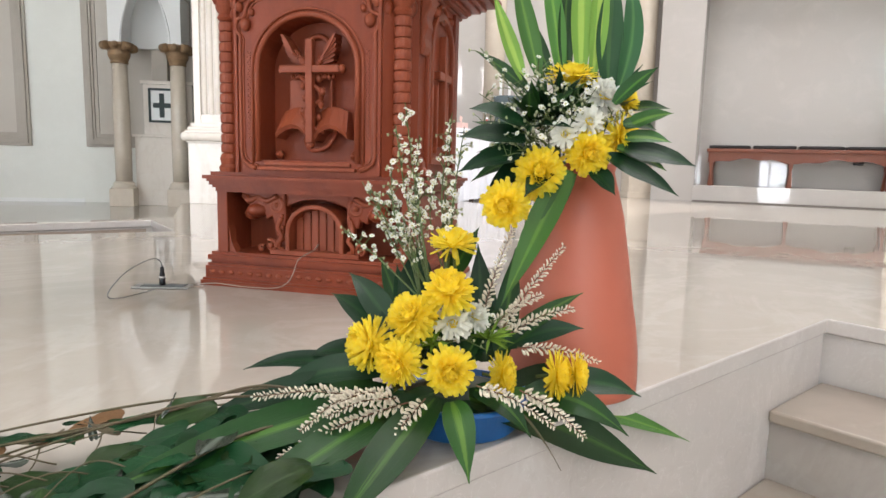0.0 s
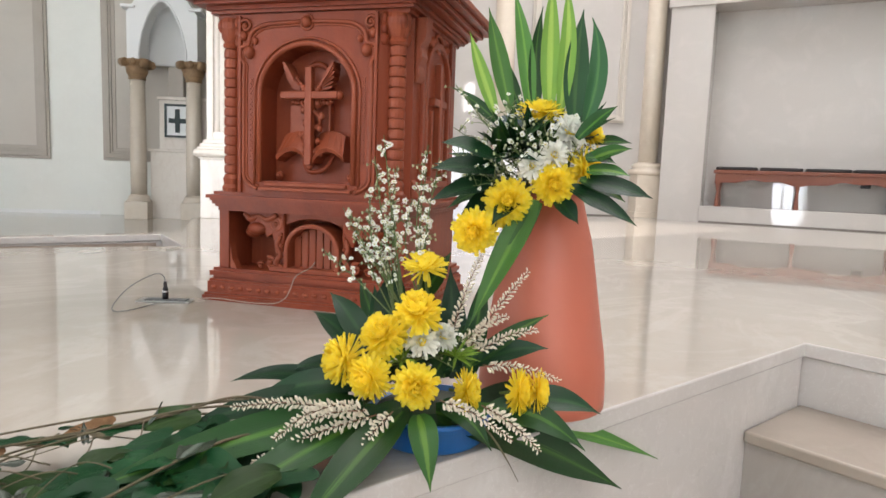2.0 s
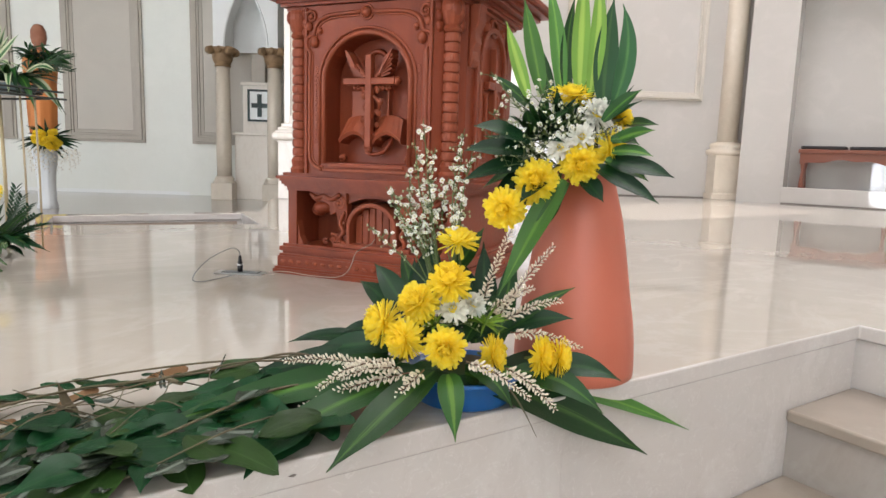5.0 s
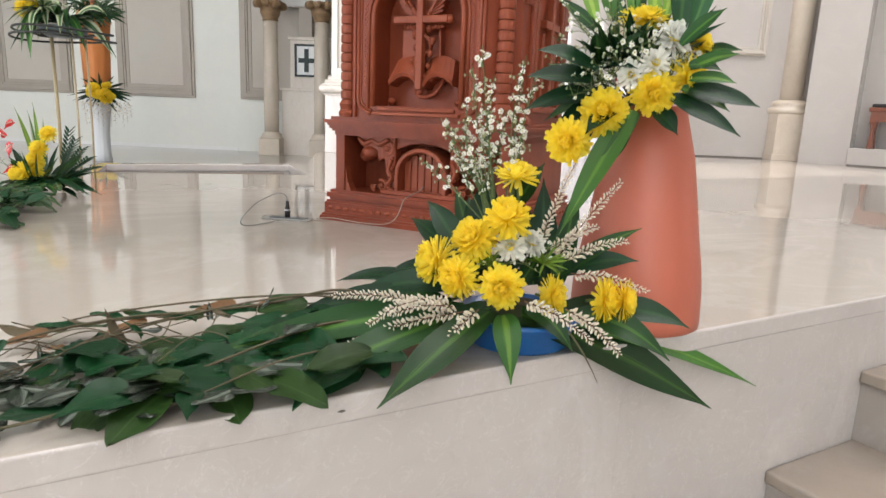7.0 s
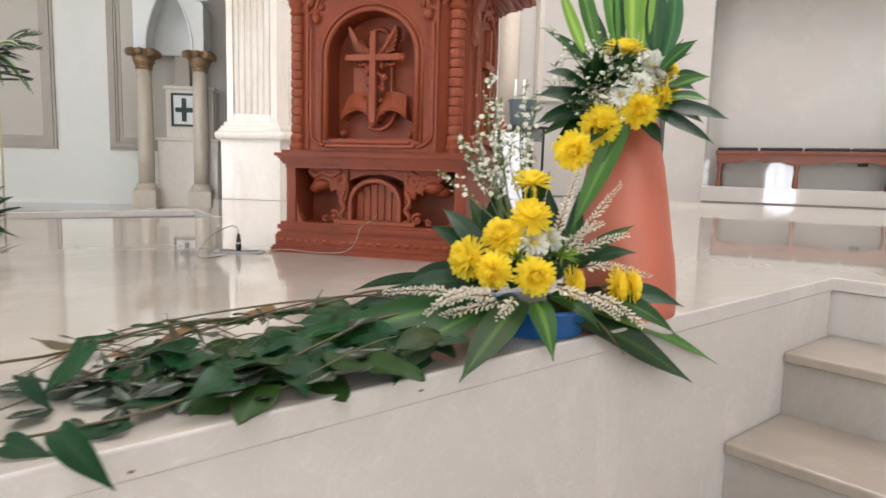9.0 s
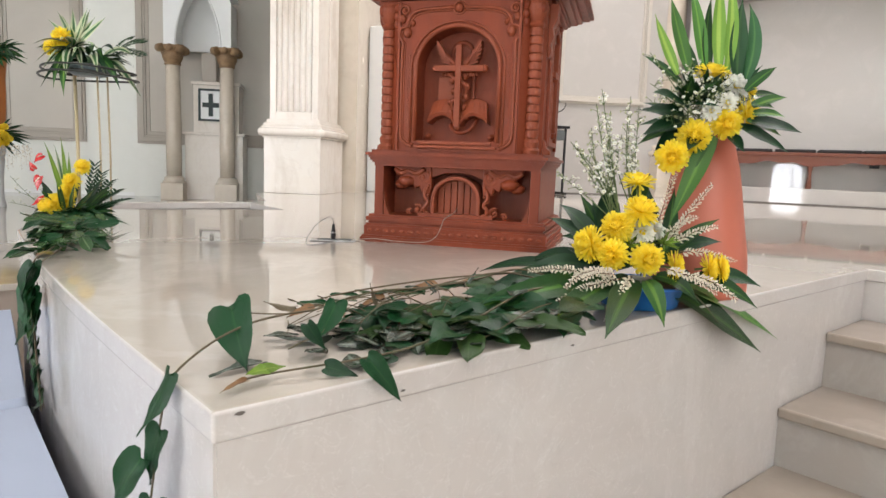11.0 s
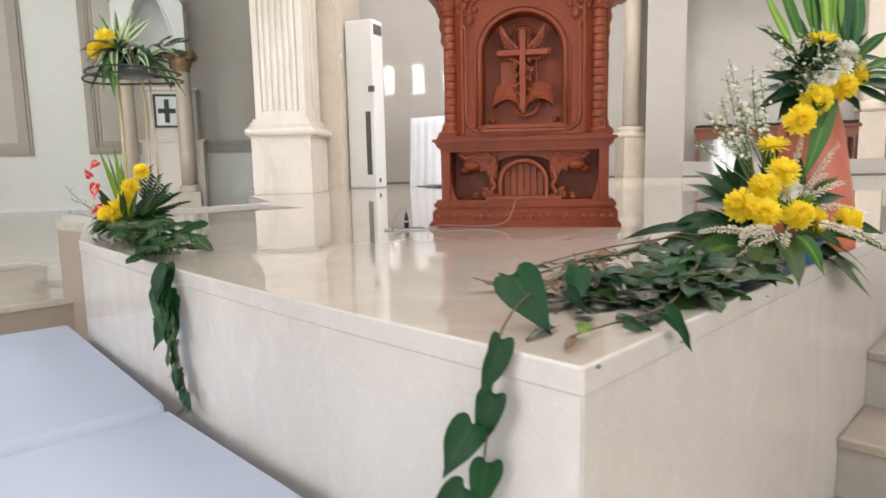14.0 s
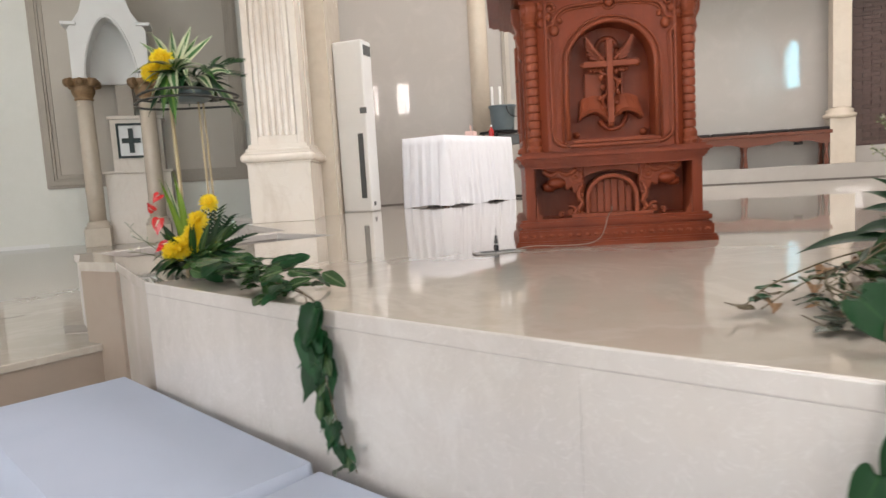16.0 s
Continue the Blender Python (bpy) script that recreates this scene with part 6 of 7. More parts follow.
mum(bowl, (0.652, 0.764, 0.281), (-0.12, -0.10, 0.98), 0.040, 100)
mum(bowl, (0.609, 0.722, 0.219), (-0.33, -0.35, 0.87), 0.0389, 0)
mum(bowl, (0.562, 0.748, 0.183), (-0.75, -0.3, 0.59), 0.0368, 2)
mum(bowl, (0.515, 0.783, 0.143), (-0.96, 0.28, 0.09), 0.0416, 0)
mum(bowl, (0.526, 0.732, 0.128), (-0.95, -0.28, -0.1), 0.0354, 1)
mum(bowl, (0.571, 0.675, 0.122), (-0.61, -0.8, 0.0), 0.0356, 2)
mum(bowl, (0.659, 0.658, 0.1), (0.52, -0.85, 0.05), 0.0376, 0, flat=0.62)
mum(bowl, (0.734, 0.617, 0.096), (0.5, -0.86, 0.1), 0.038, 0, flat=0.62)
mum(bowl, (0.767, 0.608, 0.095), (0.62, -0.78, 0.05), 0.0355, 2, flat=0.62)
mum(bowl, (0.613, 0.718, 0.174), (-0.64, -0.68, 0.36), 0.0267, 0, True)
mum(bowl, (0.651, 0.71, 0.178), (-0.12, -0.71, 0.7), 0.0223, 1, True)
mum(vase, (0.722, 0.723, 0.345), (-0.83, -0.54, -0.1), 0.0385, 0)
mum(vase, (0.778, 0.705, 0.395), (-0.74, -0.65, 0.15), 0.0415, 1)
mum(vase, (0.84, 0.661, 0.428), (-0.6, -0.79, -0.1), 0.0369, 0)
mum(vase, (0.891, 0.641, 0.456), (0.39, -0.92, 0.0), 0.0351, 2)
mum(vase, (0.944, 0.67, 0.516), (0.31, -0.82, 0.49), 0.026, 1)
mum(vase, (0.868, 0.722, 0.554), (-0.22, -0.24, 0.94), 0.0439, 0, flat=0.55)
mum(vase, (0.81, 0.684, 0.455), (-0.74, -0.65, 0.2), 0.0238, 0, True)
mum(vase, (0.839, 0.662, 0.475), (-0.58, -0.76, 0.29), 0.024, 0, True)
mum(vase, (0.876, 0.663, 0.516), (-0.31, -0.76, 0.58), 0.0294, 1, True)
leaf(bowl, (0.545, 0.736, 0.069), (0.255, 0.782, -0.007), 0.062, (0, 0, 0.02), LEAF_BROAD, -10, 0.25)
leaf(bowl, (0.544, 0.762, 0.066), (0.139, 0.794, 0.031), 0.062, (0, 0, 0.015), LEAF_BROAD, -20, 0.25)
leaf(bowl, (0.549, 0.783, 0.067), (0.327, 0.83, 0.035), 0.05, (0, 0, 0.02), LEAF_BROAD, -20, 0.25)
leaf(bowl, (0.56, 0.813, 0.092), (0.505, 0.954, 0.083), 0.042, (0, 0, 0.04), LEAF_DARK, 0, 0.25)
leaf(bowl, (0.561, 0.799, 0.091), (0.411, 0.902, 0.061), 0.05, (0, 0, 0.03), LEAF_DARK, 10, 0.25)
leaf(bowl, (0.566, 0.808, 0.133), (0.539, 0.934, 0.19), 0.046, (0, 0, 0.02), LEAF_DARK, 30, 0.25)
leaf(bowl, (0.579, 0.811, 0.139), (0.564, 0.919, 0.224), 0.046, (0, 0, 0.02), LEAF_DARK, 20, 0.25)
leaf(bowl, (0.602, 0.819, 0.161), (0.606, 0.89, 0.25), 0.032, (0, 0, 0), LEAF_BROAD, 20, 0.25)
leaf(bowl, (0.611, 0.812, 0.165), (0.643, 0.837, 0.279), 0.056, (0.005, 0, 0), LEAF_DARK, 10, 0.25)
leaf(bowl, (0.599, 0.808, 0.157), (0.621, 0.866, 0.24), 0.03, (0, 0, 0), LEAF_DARK, 40, 0.25)
leaf(bowl, (0.712, 0.72, 0.115), (0.842, 0.657, 0.203), 0.03, (0, 0, 0.015), LEAF_LIGHT, 20, 0.25)
leaf(bowl, (0.724, 0.707, 0.123), (0.821, 0.636, 0.151), 0.04, (0, 0, 0.02), LEAF_DARK, 0, 0.25)
leaf(bowl, (0.652, 0.777, 0.221), (0.715, 0.773, 0.305), 0.034, (0, 0, 0), LEAF_BROAD, 30, 0.25)
leaf(bowl, (0.532, 0.746, 0.066), (0.364, 0.769, -0.002), 0.048, (0, 0, 0.02), LEAF_DARK, -10, 0.25)
leaf(bowl, (0.589, 0.725, 0.071), (0.496, 0.711, -0.011), 0.048, (0, 0, 0.045), LEAF_BROAD, -10, 0.25)
leaf(bowl, (0.706, 0.652, 0.066), (0.797, 0.529, 0.015), 0.05, (0, 0, 0.04), LEAF_BROAD, 10, 0.25)
leaf(bowl, (0.745, 0.652, 0.062), (0.864, 0.553, 0.053), 0.05, (0, 0, 0.035), LEAF_DARK, 0, 0.25)
leaf(bowl, (0.67, 0.647, 0.058), (0.671, 0.552, -0.008), 0.0035, (0, 0, 0.02), VINE_STEM, 0, 0.25)
leaf(bowl, (0.548, 0.857, 0.073), (0.439, 1.054, 0.048), 0.035, (0, 0, 0.04), LEAF_DARK, 0, 0.25)
leaf(bowl, (0.632, 0.686, 0.077), (0.652, 0.591, 0.03), 0.04, (0, 0, 0.03), LEAF_BROAD, 0, 0.25)
leaf(bowl, (0.528, 0.811, 0.059), (0.305, 0.806, 0.027), 0.055, (0, 0, 0.02), LEAF_BROAD, -15, 0.25)
leaf(bowl, (0.546, 0.823, 0.065), (0.305, 0.903, 0.041), 0.05, (0, 0, 0.03), LEAF_DARK, -15, 0.25)
leaf(bowl, (0.577, 0.71, 0.057), (0.408, 0.756, 0.019), 0.05, (0, 0, 0.03), LEAF_DARK, -20, 0.25)
leaf(bowl, (0.632, 0.82, 0.123), (0.604, 0.941, 0.141), 0.04, (0, 0, 0.02), LEAF_DARK, 0, 0.25)
leaf(bowl, (0.707, 0.753, 0.126), (0.691, 0.809, 0.24), 0.04, (0, 0, 0.0), LEAF_DARK, 20, 0.25)
leaf(bowl, (0.7, 0.732, 0.095), (0.721, 0.781, 0.278), 0.05, (0, 0, 0), LEAF_DARK, 10, 0.25)
leaf(bowl, (0.715, 0.716, 0.096), (0.756, 0.73, 0.273), 0.04, (0, 0, 0), LEAF_BROAD, 10, 0.25)
leaf(bowl, (0.68, 0.737, 0.098), (0.695, 0.792, 0.214), 0.045, (0, 0, 0), LEAF_BROAD, 10, 0.25)
leaf(bowl, (0.57, 0.703, 0.073), (0.33, 0.6, -0.003), 0.06, (0, 0, 0.012), LEAF_BROAD, -15, .2)
leaf(bowl, (0.558, 0.739, 0.069), (0.214, 0.655, 0.023), 0.058, (0, 0, 0.006), LEAF_BROAD, -15, .2)
leaf(bowl, (0.62, 0.685, 0.067), (1.011, 0.6, -0.139), 0.082, (0, 0, 0.025), LEAF_BROAD, 15, .2)
leaf(bowl, (0.657, 0.675, 0.070), (1.182, 0.63, -0.136), 0.042, (0, 0, 0.03), LEAF_MID, 15, .2)
leaf(bowl, (0.70, 0.69, 0.055), (1.06, 0.70, -0.035), 0.085, (0, 0, 0.03), LEAF_DARK, 10, .2)
leaf(bowl, (0.581, 0.679, 0.073), (0.553, 0.61, -0.013), 0.044, (0, 0, 0.03), LEAF_LIGHT, 5, .2)
leaf(bowl, (0.725, 0.735, 0.179), (0.615, 0.716, 0.072), 0.03, (0, 0, 0.03), LEAF_BROAD, 10, 0.25)
UPRIGHT = (-0.62, -0.68, 0.2)
leaf(vase, (0.814, 0.780, 0.546), (0.807, 0.851, 0.698), 0.027, (0.004, 0.012, 0.006), LEAF_LIME_SIDE, 25, 0.3, UPRIGHT)
leaf(vase, (0.829, 0.761, 0.555), (0.826, 0.823, 0.740), 0.034, (0.006, 0.010, 0.01), LEAF_MID, 12, 0.28, UPRIGHT)
leaf(vase, (0.851, 0.734, 0.555), (0.856, 0.792, 0.776), 0.031, (0.012, -0.004, 0.0), LEAF_MID, -22, 0.3, UPRIGHT)
leaf(vase, (0.862, 0.726, 0.555), (0.892, 0.752, 0.742), 0.026, (-0.010, 0.012, 0), LEAF_BROAD, 20, 0.3, UPRIGHT)
leaf(vase, (0.873, 0.708, 0.555), (0.899, 0.738, 0.796), 0.034, (0.0, 0.004, 0), LEAF_LIME_SIDE, 8, 0.22, UPRIGHT)
leaf(vase, (0.884, 0.694, 0.552), (0.914, 0.720, 0.788), 0.030, (0.016, -0.010, 0.01), LEAF_LIME_SIDE, -28, 0.3, UPRIGHT)
leaf(vase, (0.902, 0.674, 0.535), (0.936, 0.695, 0.736), 0.044, (-0.006, 0.006, 0), LEAF_DUSK, -10, 0.3, UPRIGHT)
leaf(vase, (0.912, 0.660, 0.535), (0.946, 0.683, 0.722), 0.034, (0.026, -0.022, 0.012), LEAF_DUSK, -40, 0.32, UPRIGHT)
leaf(vase, (0.842, 0.745, 0.552), (0.846, 0.800, 0.660), 0.024, (0, 0.008, 0), LEAF_BROAD, 15, 0.3, UPRIGHT)
leaf(vase, (0.819, 0.77, 0.524), (0.775, 0.856, 0.595), 0.0211, (0, 0, 0.012), LEAF_BROAD, 20, 0.3, (-0.62, -0.68, 0.2))
leaf(vase, (0.909, 0.662, 0.517), (0.941, 0.668, 0.581), 0.0176, (0, 0, 0), LEAF_DARK, 0, 0.3, (-0.62, -0.68, 0.2))
leaf(vase, (0.858, 0.63, 0.503), (0.893, 0.58, 0.557), 0.03, (0, 0, 0.008), LEAF_BROAD, 20, 0.25)
leaf(vase, (0.869, 0.616, 0.467), (0.907, 0.557, 0.489), 0.032, (0, 0, 0.008), LEAF_LIGHT, 10, 0.25)
leaf(vase, (0.869, 0.615, 0.451), (0.908, 0.557, 0.445), 0.032, (0, 0, 0.008), LEAF_LIGHT, 0, 0.25)
leaf(vase, (0.865, 0.62, 0.433), (0.927, 0.525, 0.41), 0.046, (0, 0, 0.008), LEAF_DARK, 10, 0.25)
leaf(vase, (0.852, 0.638, 0.423), (0.916, 0.544, 0.364), 0.042, (0, 0, 0.008), LEAF_DARK, 0, 0.25)
leaf(vase, (0.863, 0.624, 0.436), (0.905, 0.561, 0.402), 0.034, (0, 0, 0.008), LEAF_LIGHT, 0, 0.25)
leaf(vase, (0.839, 0.656, 0.403), (0.864, 0.622, 0.362), 0.04, (0, 0, 0.008), LEAF_DARK, 0, 0.25)
leaf(vase, (0.867, 0.618, 0.472), (0.895, 0.577, 0.464), 0.03, (0, 0, 0.008), LEAF_BROAD, 0, 0.25)
leaf(vase, (0.773, 0.732, 0.468), (0.666, 0.752, 0.488), 0.05, (0, 0, 0.008), LEAF_DARK, 0, 0.25)
leaf(vase, (0.773, 0.732, 0.447), (0.655, 0.762, 0.445), 0.05, (0, 0, 0.008), LEAF_DARK, 0, 0.25)
leaf(vase, (0.774, 0.731, 0.428), (0.655, 0.762, 0.393), 0.042, (0, 0, 0.008), LEAF_DARK, 0, 0.25)
leaf(vase, (0.812, 0.688, 0.389), (0.8, 0.702, 0.306), 0.038, (0, 0, 0.008), LEAF_BROAD, 0, 0.25)
leaf(vase, (0.803, 0.699, 0.413), (0.729, 0.691, 0.358), 0.04, (0, 0, 0.008), LEAF_DARK, 10, 0.25)
leaf(vase, (0.818, 0.681, 0.40), (0.701, 0.705, 0.190), 0.046, (-0.004, -0.012, 0.02), LEAF_MID, 14, 0.25)
leaf(vase, (0.824, 0.674, 0.395), (0.742, 0.692, 0.256), 0.026, (-0.01, -0.01, 0.01), LEAF_LIGHT, 0, 0.25)
spike(bowl, (0.54, 0.689, 0.084), (0.421, 0.666, 0.003), buds=85)
spike(bowl, (0.522, 0.704, 0.078), (0.336, 0.727, 0.042), buds=105)
spike(bowl, (0.479, 0.747, 0.083), (0.342, 0.812, 0.094), buds=88)
spike(bowl, (0.47, 0.741, 0.095), (0.37, 0.732, 0.066), buds=65)
spike(bowl, (0.591, 0.642, 0.105), (0.658, 0.553, 0.057), buds=75)
spike(bowl, (0.655, 0.619, 0.091), (0.682, 0.521, 0.046), buds=70)
spike(bowl, (0.697, 0.706, 0.143), (0.776, 0.646, 0.287), buds=88)
spike(bowl, (0.678, 0.725, 0.169), (0.738, 0.72, 0.309), buds=79)
spike(bowl, (0.709, 0.694, 0.147), (0.787, 0.631, 0.19), buds=63)
spike(bowl, (0.71, 0.677, 0.13), (0.796, 0.585, 0.113), buds=71)
spike(bowl, (0.502, 0.706, 0.088), (0.398, 0.716, 0.084), buds=64)
spike(bowl, (0.502, 0.719, 0.088), (0.423, 0.724, 0.095), buds=51)
spike(bowl, (0.683, 0.706, 0.159), (0.749, 0.663, 0.211), buds=57)
spray(bowl, (0.633, 0.793, 0.202), [(0.635, 0.869, 0.5), (0.617, 0.869, 0.463), (0.654, 0.854, 0.449), (0.637, 0.842, 0.395), (0.611, 0.874, 0.407), (0.58, 0.908, 0.373), (0.624, 0.839, 0.355)], 11, 26, 0.0049, 0.019)
spray(bowl, (0.622, 0.803, 0.193), [(0.551, 0.915, 0.295), (0.584, 0.881, 0.329), (0.608, 0.877, 0.357), (0.593, 0.863, 0.303), (0.593, 0.911, 0.365), (0.608, 0.839, 0.306)], 12, 21, 0.0047, 0.018)
spray(bowl, (0.652, 0.777, 0.221), [(0.707, 0.836, 0.487), (0.699, 0.829, 0.448), (0.676, 0.809, 0.34), (0.669, 0.828, 0.394), (0.722, 0.822, 0.465), (0.689, 0.811, 0.364), (0.663, 0.807, 0.306)], 13, 24, 0.0049, 0.019)
spray(bowl, (0.659, 0.73, 0.139), [(0.65, 0.683, 0.135), (0.598, 0.731, 0.141), (0.669, 0.692, 0.155), (0.687, 0.687, 0.18), (0.569, 0.742, 0.135)], 14, 4, 0.004, 0.014)
spray(vase, (0.868, 0.739, 0.399), [(0.771, 0.773, 0.534), (0.78, 0.749, 0.511), (0.816, 0.754, 0.568), (0.79, 0.723, 0.519), (0.738, 0.764, 0.486), (0.769, 0.731, 0.474), (0.744, 0.743, 0.451), (0.789, 0.708, 0.483), (0.824, 0.729, 0.544)], 15, 20, 0.0052, 0.036)
spray(vase, (0.874, 0.732, 0.409), [(0.752, 0.821, 0.594), (0.738, 0.806, 0.519), (0.719, 0.755, 0.433), (0.725, 0.735, 0.42), (0.747, 0.726, 0.429), (0.768, 0.717, 0.452), (0.723, 0.793, 0.473), (0.808, 0.702, 0.506)], 16, 14, 0.0050, 0.034)
spray(vase, (0.896, 0.702, 0.41), [(0.824, 0.665, 0.497), (0.879, 0.675, 0.541), (0.877, 0.644, 0.495), (0.897, 0.631, 0.492), (0.856, 0.639, 0.476), (0.834, 0.685, 0.525), (0.808, 0.685, 0.492)], 17, 10, 0.0050, 0.03)
for dx, dy, dz, w, mat in ((-0.11, 0.05, -0.03, 0.044, LEAF_DARK), (-0.10, 0.03, -0.08, 0.042, LEAF_DARK), (-0.12, 0.07, 0.03, 0.044, LEAF_DARK), (-0.06, 0.10, -0.05, 0.046, LEAF_BROAD), (-0.08, 0.08, 0.05, 0.042, LEAF_DARK), (-0.03, 0.12, 0.00, 0.046, LEAF_DARK), (-0.05, 0.02, -0.12, 0.040, LEAF_BROAD)):
    leaf(vase, (0.822, 0.745, 0.425), (0.822 + dx, 0.745 + dy, 0.425 + dz), w, (0, 0, 0.015), mat, 15, 0.25)
rnd = random.Random(31)
for k in range(46):
    c = Vector((0.80, 0.76, 0.47)).lerp(Vector((0.95, 0.68, 0.50)), rnd.random())
    d = Vector((rnd.uniform(-1, 0.5), rnd.uniform(-0.9, 0.4), rnd.uniform(-0.3, 1.0))).normalized()
    leaf(vase, c, c + d * rnd.uniform(0.06, 0.11), rnd.uniform(0.014, 0.030), (0, 0, 0.008), (LEAF_DARK, LEAF_BROAD)[k % 2], 20)
for k in range(40):
    c = Vector((0.60, 0.80, 0.07))
    d = Vector((rnd.uniform(-1, 1), rnd.uniform(-1, 1), rnd.uniform(0.1, 1.0))).normalized()
    leaf(bowl, c + d * 0.03, c + d * rnd.uniform(0.08, 0.14), rnd.uniform(0.012, 0.026), (0, 0, 0.008), (LEAF_DARK, LEAF_BROAD)[k % 2], 20)
for k in range(44):
    c = Vector((0.585, 0.729, 0.143)) if k % 2 else Vector((0.666, 0.694, 0.146))
    d = Vector((rnd.uniform(-1, 1), rnd.uniform(-1, 1), rnd.uniform(-0.3, 1.0))).normalized()
    leaf(bowl, c, c + d * rnd.uniform(0.022, 0.045), 0.005, (0, 0, 0.004), LEAF_LIME, 20)


# ---- vine that trails from the basin along the edge ----
vine = thing("vine", pose(0.0, 0.75, 0), "trailing heart-leaved vine lying along the platform edge", "vine")
vine_stem(vine, [(0.47, 0.83, 0.06), (0.379, 0.87, 0.085), (0.273, 0.90, 0.066), (0.162, 0.93, 0.054), (0.066, 0.93, 0.058), (-0.02, 0.92, 0.055), (-0.127, 0.865, 0.055), (-0.20, 0.825, 0.064), (-0.265, 0.808, 0.062), (-0.324, 0.806, 0.043), (-0.385, 0.79, 0.010), (-0.402, 0.785, -0.03), (-0.412, 0.787, -0.10), (-0.420, 0.792, -0.18), (-0.424, 0.795, -0.27), (-0.428, 0.80, -0.40)])
vine_stem(vine, [(0.48, 0.77, 0.05), (0.32, 0.78, 0.06), (0.12, 0.73, 0.035), (-0.05, 0.692, 0.02), (-0.157, 0.696, 0.015), (-0.209, 0.715, 0.010), (-0.30, 0.725, 0.008), (-0.345, 0.705, 0.006)])
vine_stem(vine, [(0.46, 0.85, 0.06), (0.28, 0.92, 0.055), (0.10, 0.95, 0.04), (-0.03, 0.92, 0.02), (-0.10, 0.87, 0.01)], 0.002)
vine_stem(vine, [(-0.20, 0.825, 0.064), (-0.25, 0.83, 0.07), (-0.283, 0.838, 0.078)], 0.0014)
vine_stem(vine, [(0.44, 0.86, 0.06), (0.30, 0.86, 0.085), (0.14, 0.90, 0.06), (0.02, 0.92, 0.03), (-0.1, 0.86, 0.02), (-0.2, 0.82, 0.008)], 0.002)
vine_stem(vine, [(0.40, 0.73, 0.04), (0.24, 0.69, 0.05), (0.10, 0.675, 0.02), (0.03, 0.68, 0.006)], 0.0016)
for k, (x, y) in enumerate(((0.25, 0.905), (0.19, 0.925), (0.12, 0.93), (0.03, 0.932), (-0.06, 0.935), (-0.14, 0.938))):
    vine_stem(vine, [(x, y, 0.062 - 0.008 * k), (x - 0.015, y - 0.03, 0.048 - 0.007 * k), (x - 0.045, y - 0.055, 0.03 - 0.004 * k)], 0.0011)
rnd = random.Random(42)
for k in range(58):
    s = rnd.random() ** 1.15
    x = 0.35 - 0.40 * s
    y = 0.695 + rnd.uniform(0.0, 0.21) + 0.03 * math.sin(9 * s)
    z = 0.018 + 0.050 * (1 - s) * rnd.uniform(0.1, 1)
    a = rnd.uniform(-2.6, 2.6)
    d = (-math.cos(a), -abs(math.sin(a)) * 0.7 + 0.1, rnd.uniform(-0.3, 0.1))
    n = (rnd.uniform(-0.4, 0.2), rnd.uniform(-0.6, 0.2), rnd.uniform(0.9, 1.6))
    pool = OVAL_GREYS if rnd.random() < (0.10 + 0.30 * s) else (OVALS if k % 4 else HEARTS)
    if pool is OVAL_GREYS:
        n = (rnd.uniform(-0.15, 0.1), rnd.uniform(-0.2, 0.15), 1)
        d = (d[0], d[1], 0.0)
    vine_leaf(vine, (x, y, z), d, n, rnd.uniform(0.055, 0.085 + 0.028 * s), pool, k, rnd.uniform(0.62, 0.95))
for k in range(16):
    s = rnd.random()
    vine_leaf(vine, (0.05 - 0.2 * s, 0.70 + rnd.uniform(0.0, 0.2), 0.006 + 0.01 * rnd.random()), (rnd.uniform(-1, 0.4), rnd.uniform(-0.6, 0.6), rnd.uniform(-0.05, 0.1)), (rnd.uniform(-0.2, 0.2), rnd.uniform(-0.3, 0.2), 1), rnd.uniform(0.05, 0.08), OVAL_GREYS, k, 0.8)
for k in range(30):
    x = rnd.uniform(-0.03, 0.26)
    p = (x, rnd.uniform(0.69, 0.90), rnd.uniform(0.01, 0.035))
    a = rnd.uniform(0, 6.28)
    vine_leaf(vine, p, (math.cos(a), math.sin(a), rnd.uniform(-0.1, 0.15)), (rnd.uniform(-0.3, 0.2), rnd.uniform(-0.4, 0.2), 1), rnd.uniform(0.05, 0.085), (OVALS, OVAL_GREYS, HEARTS)[k % 3], k, rnd.uniform(0.6, 0.95))
for k in range(44):
    x = 0.40 - 0.40 * rnd.random() ** 1.3
    p = (x, rnd.uniform(0.66, 0.86), rnd.uniform(0.015, 0.055))
    a = rnd.uniform(1.8, 5.2)
    vine_leaf(vine, p, (math.cos(a), 0.7 * math.sin(a), rnd.uniform(-0.12, 0.08)), (rnd.uniform(-0.3, 0.1), rnd.uniform(-0.6, 0.0), 1), rnd.uniform(0.075, 0.115), (HEARTS, OVALS)[k % 2], k, rnd.uniform(0.6, 0.85))
for k in range(12):
    x = rnd.uniform(-0.05, 0.25)
    y = rnd.uniform(0.72, 0.94)
    vine_stem(vine, [(x, y, 0.03), (x - 0.06, y + rnd.uniform(-0.03, 0.03), 0.055), (x - 0.14, y + rnd.uniform(-0.05, 0.05), 0.03)], 0.0012)
vine_stem(vine, [(0.40, 0.88, 0.075), (0.24, 0.95, 0.065), (0.10, 1.00, 0.05), (0.0, 1.03, 0.035), (-0.06, 1.04, 0.02)], 0.0022)
vine_stem(vine, [(0.30, 0.90, 0.06), (0.14, 0.95, 0.05), (0.0, 0.985, 0.035), (-0.10, 1.01, 0.018)], 0.0018)
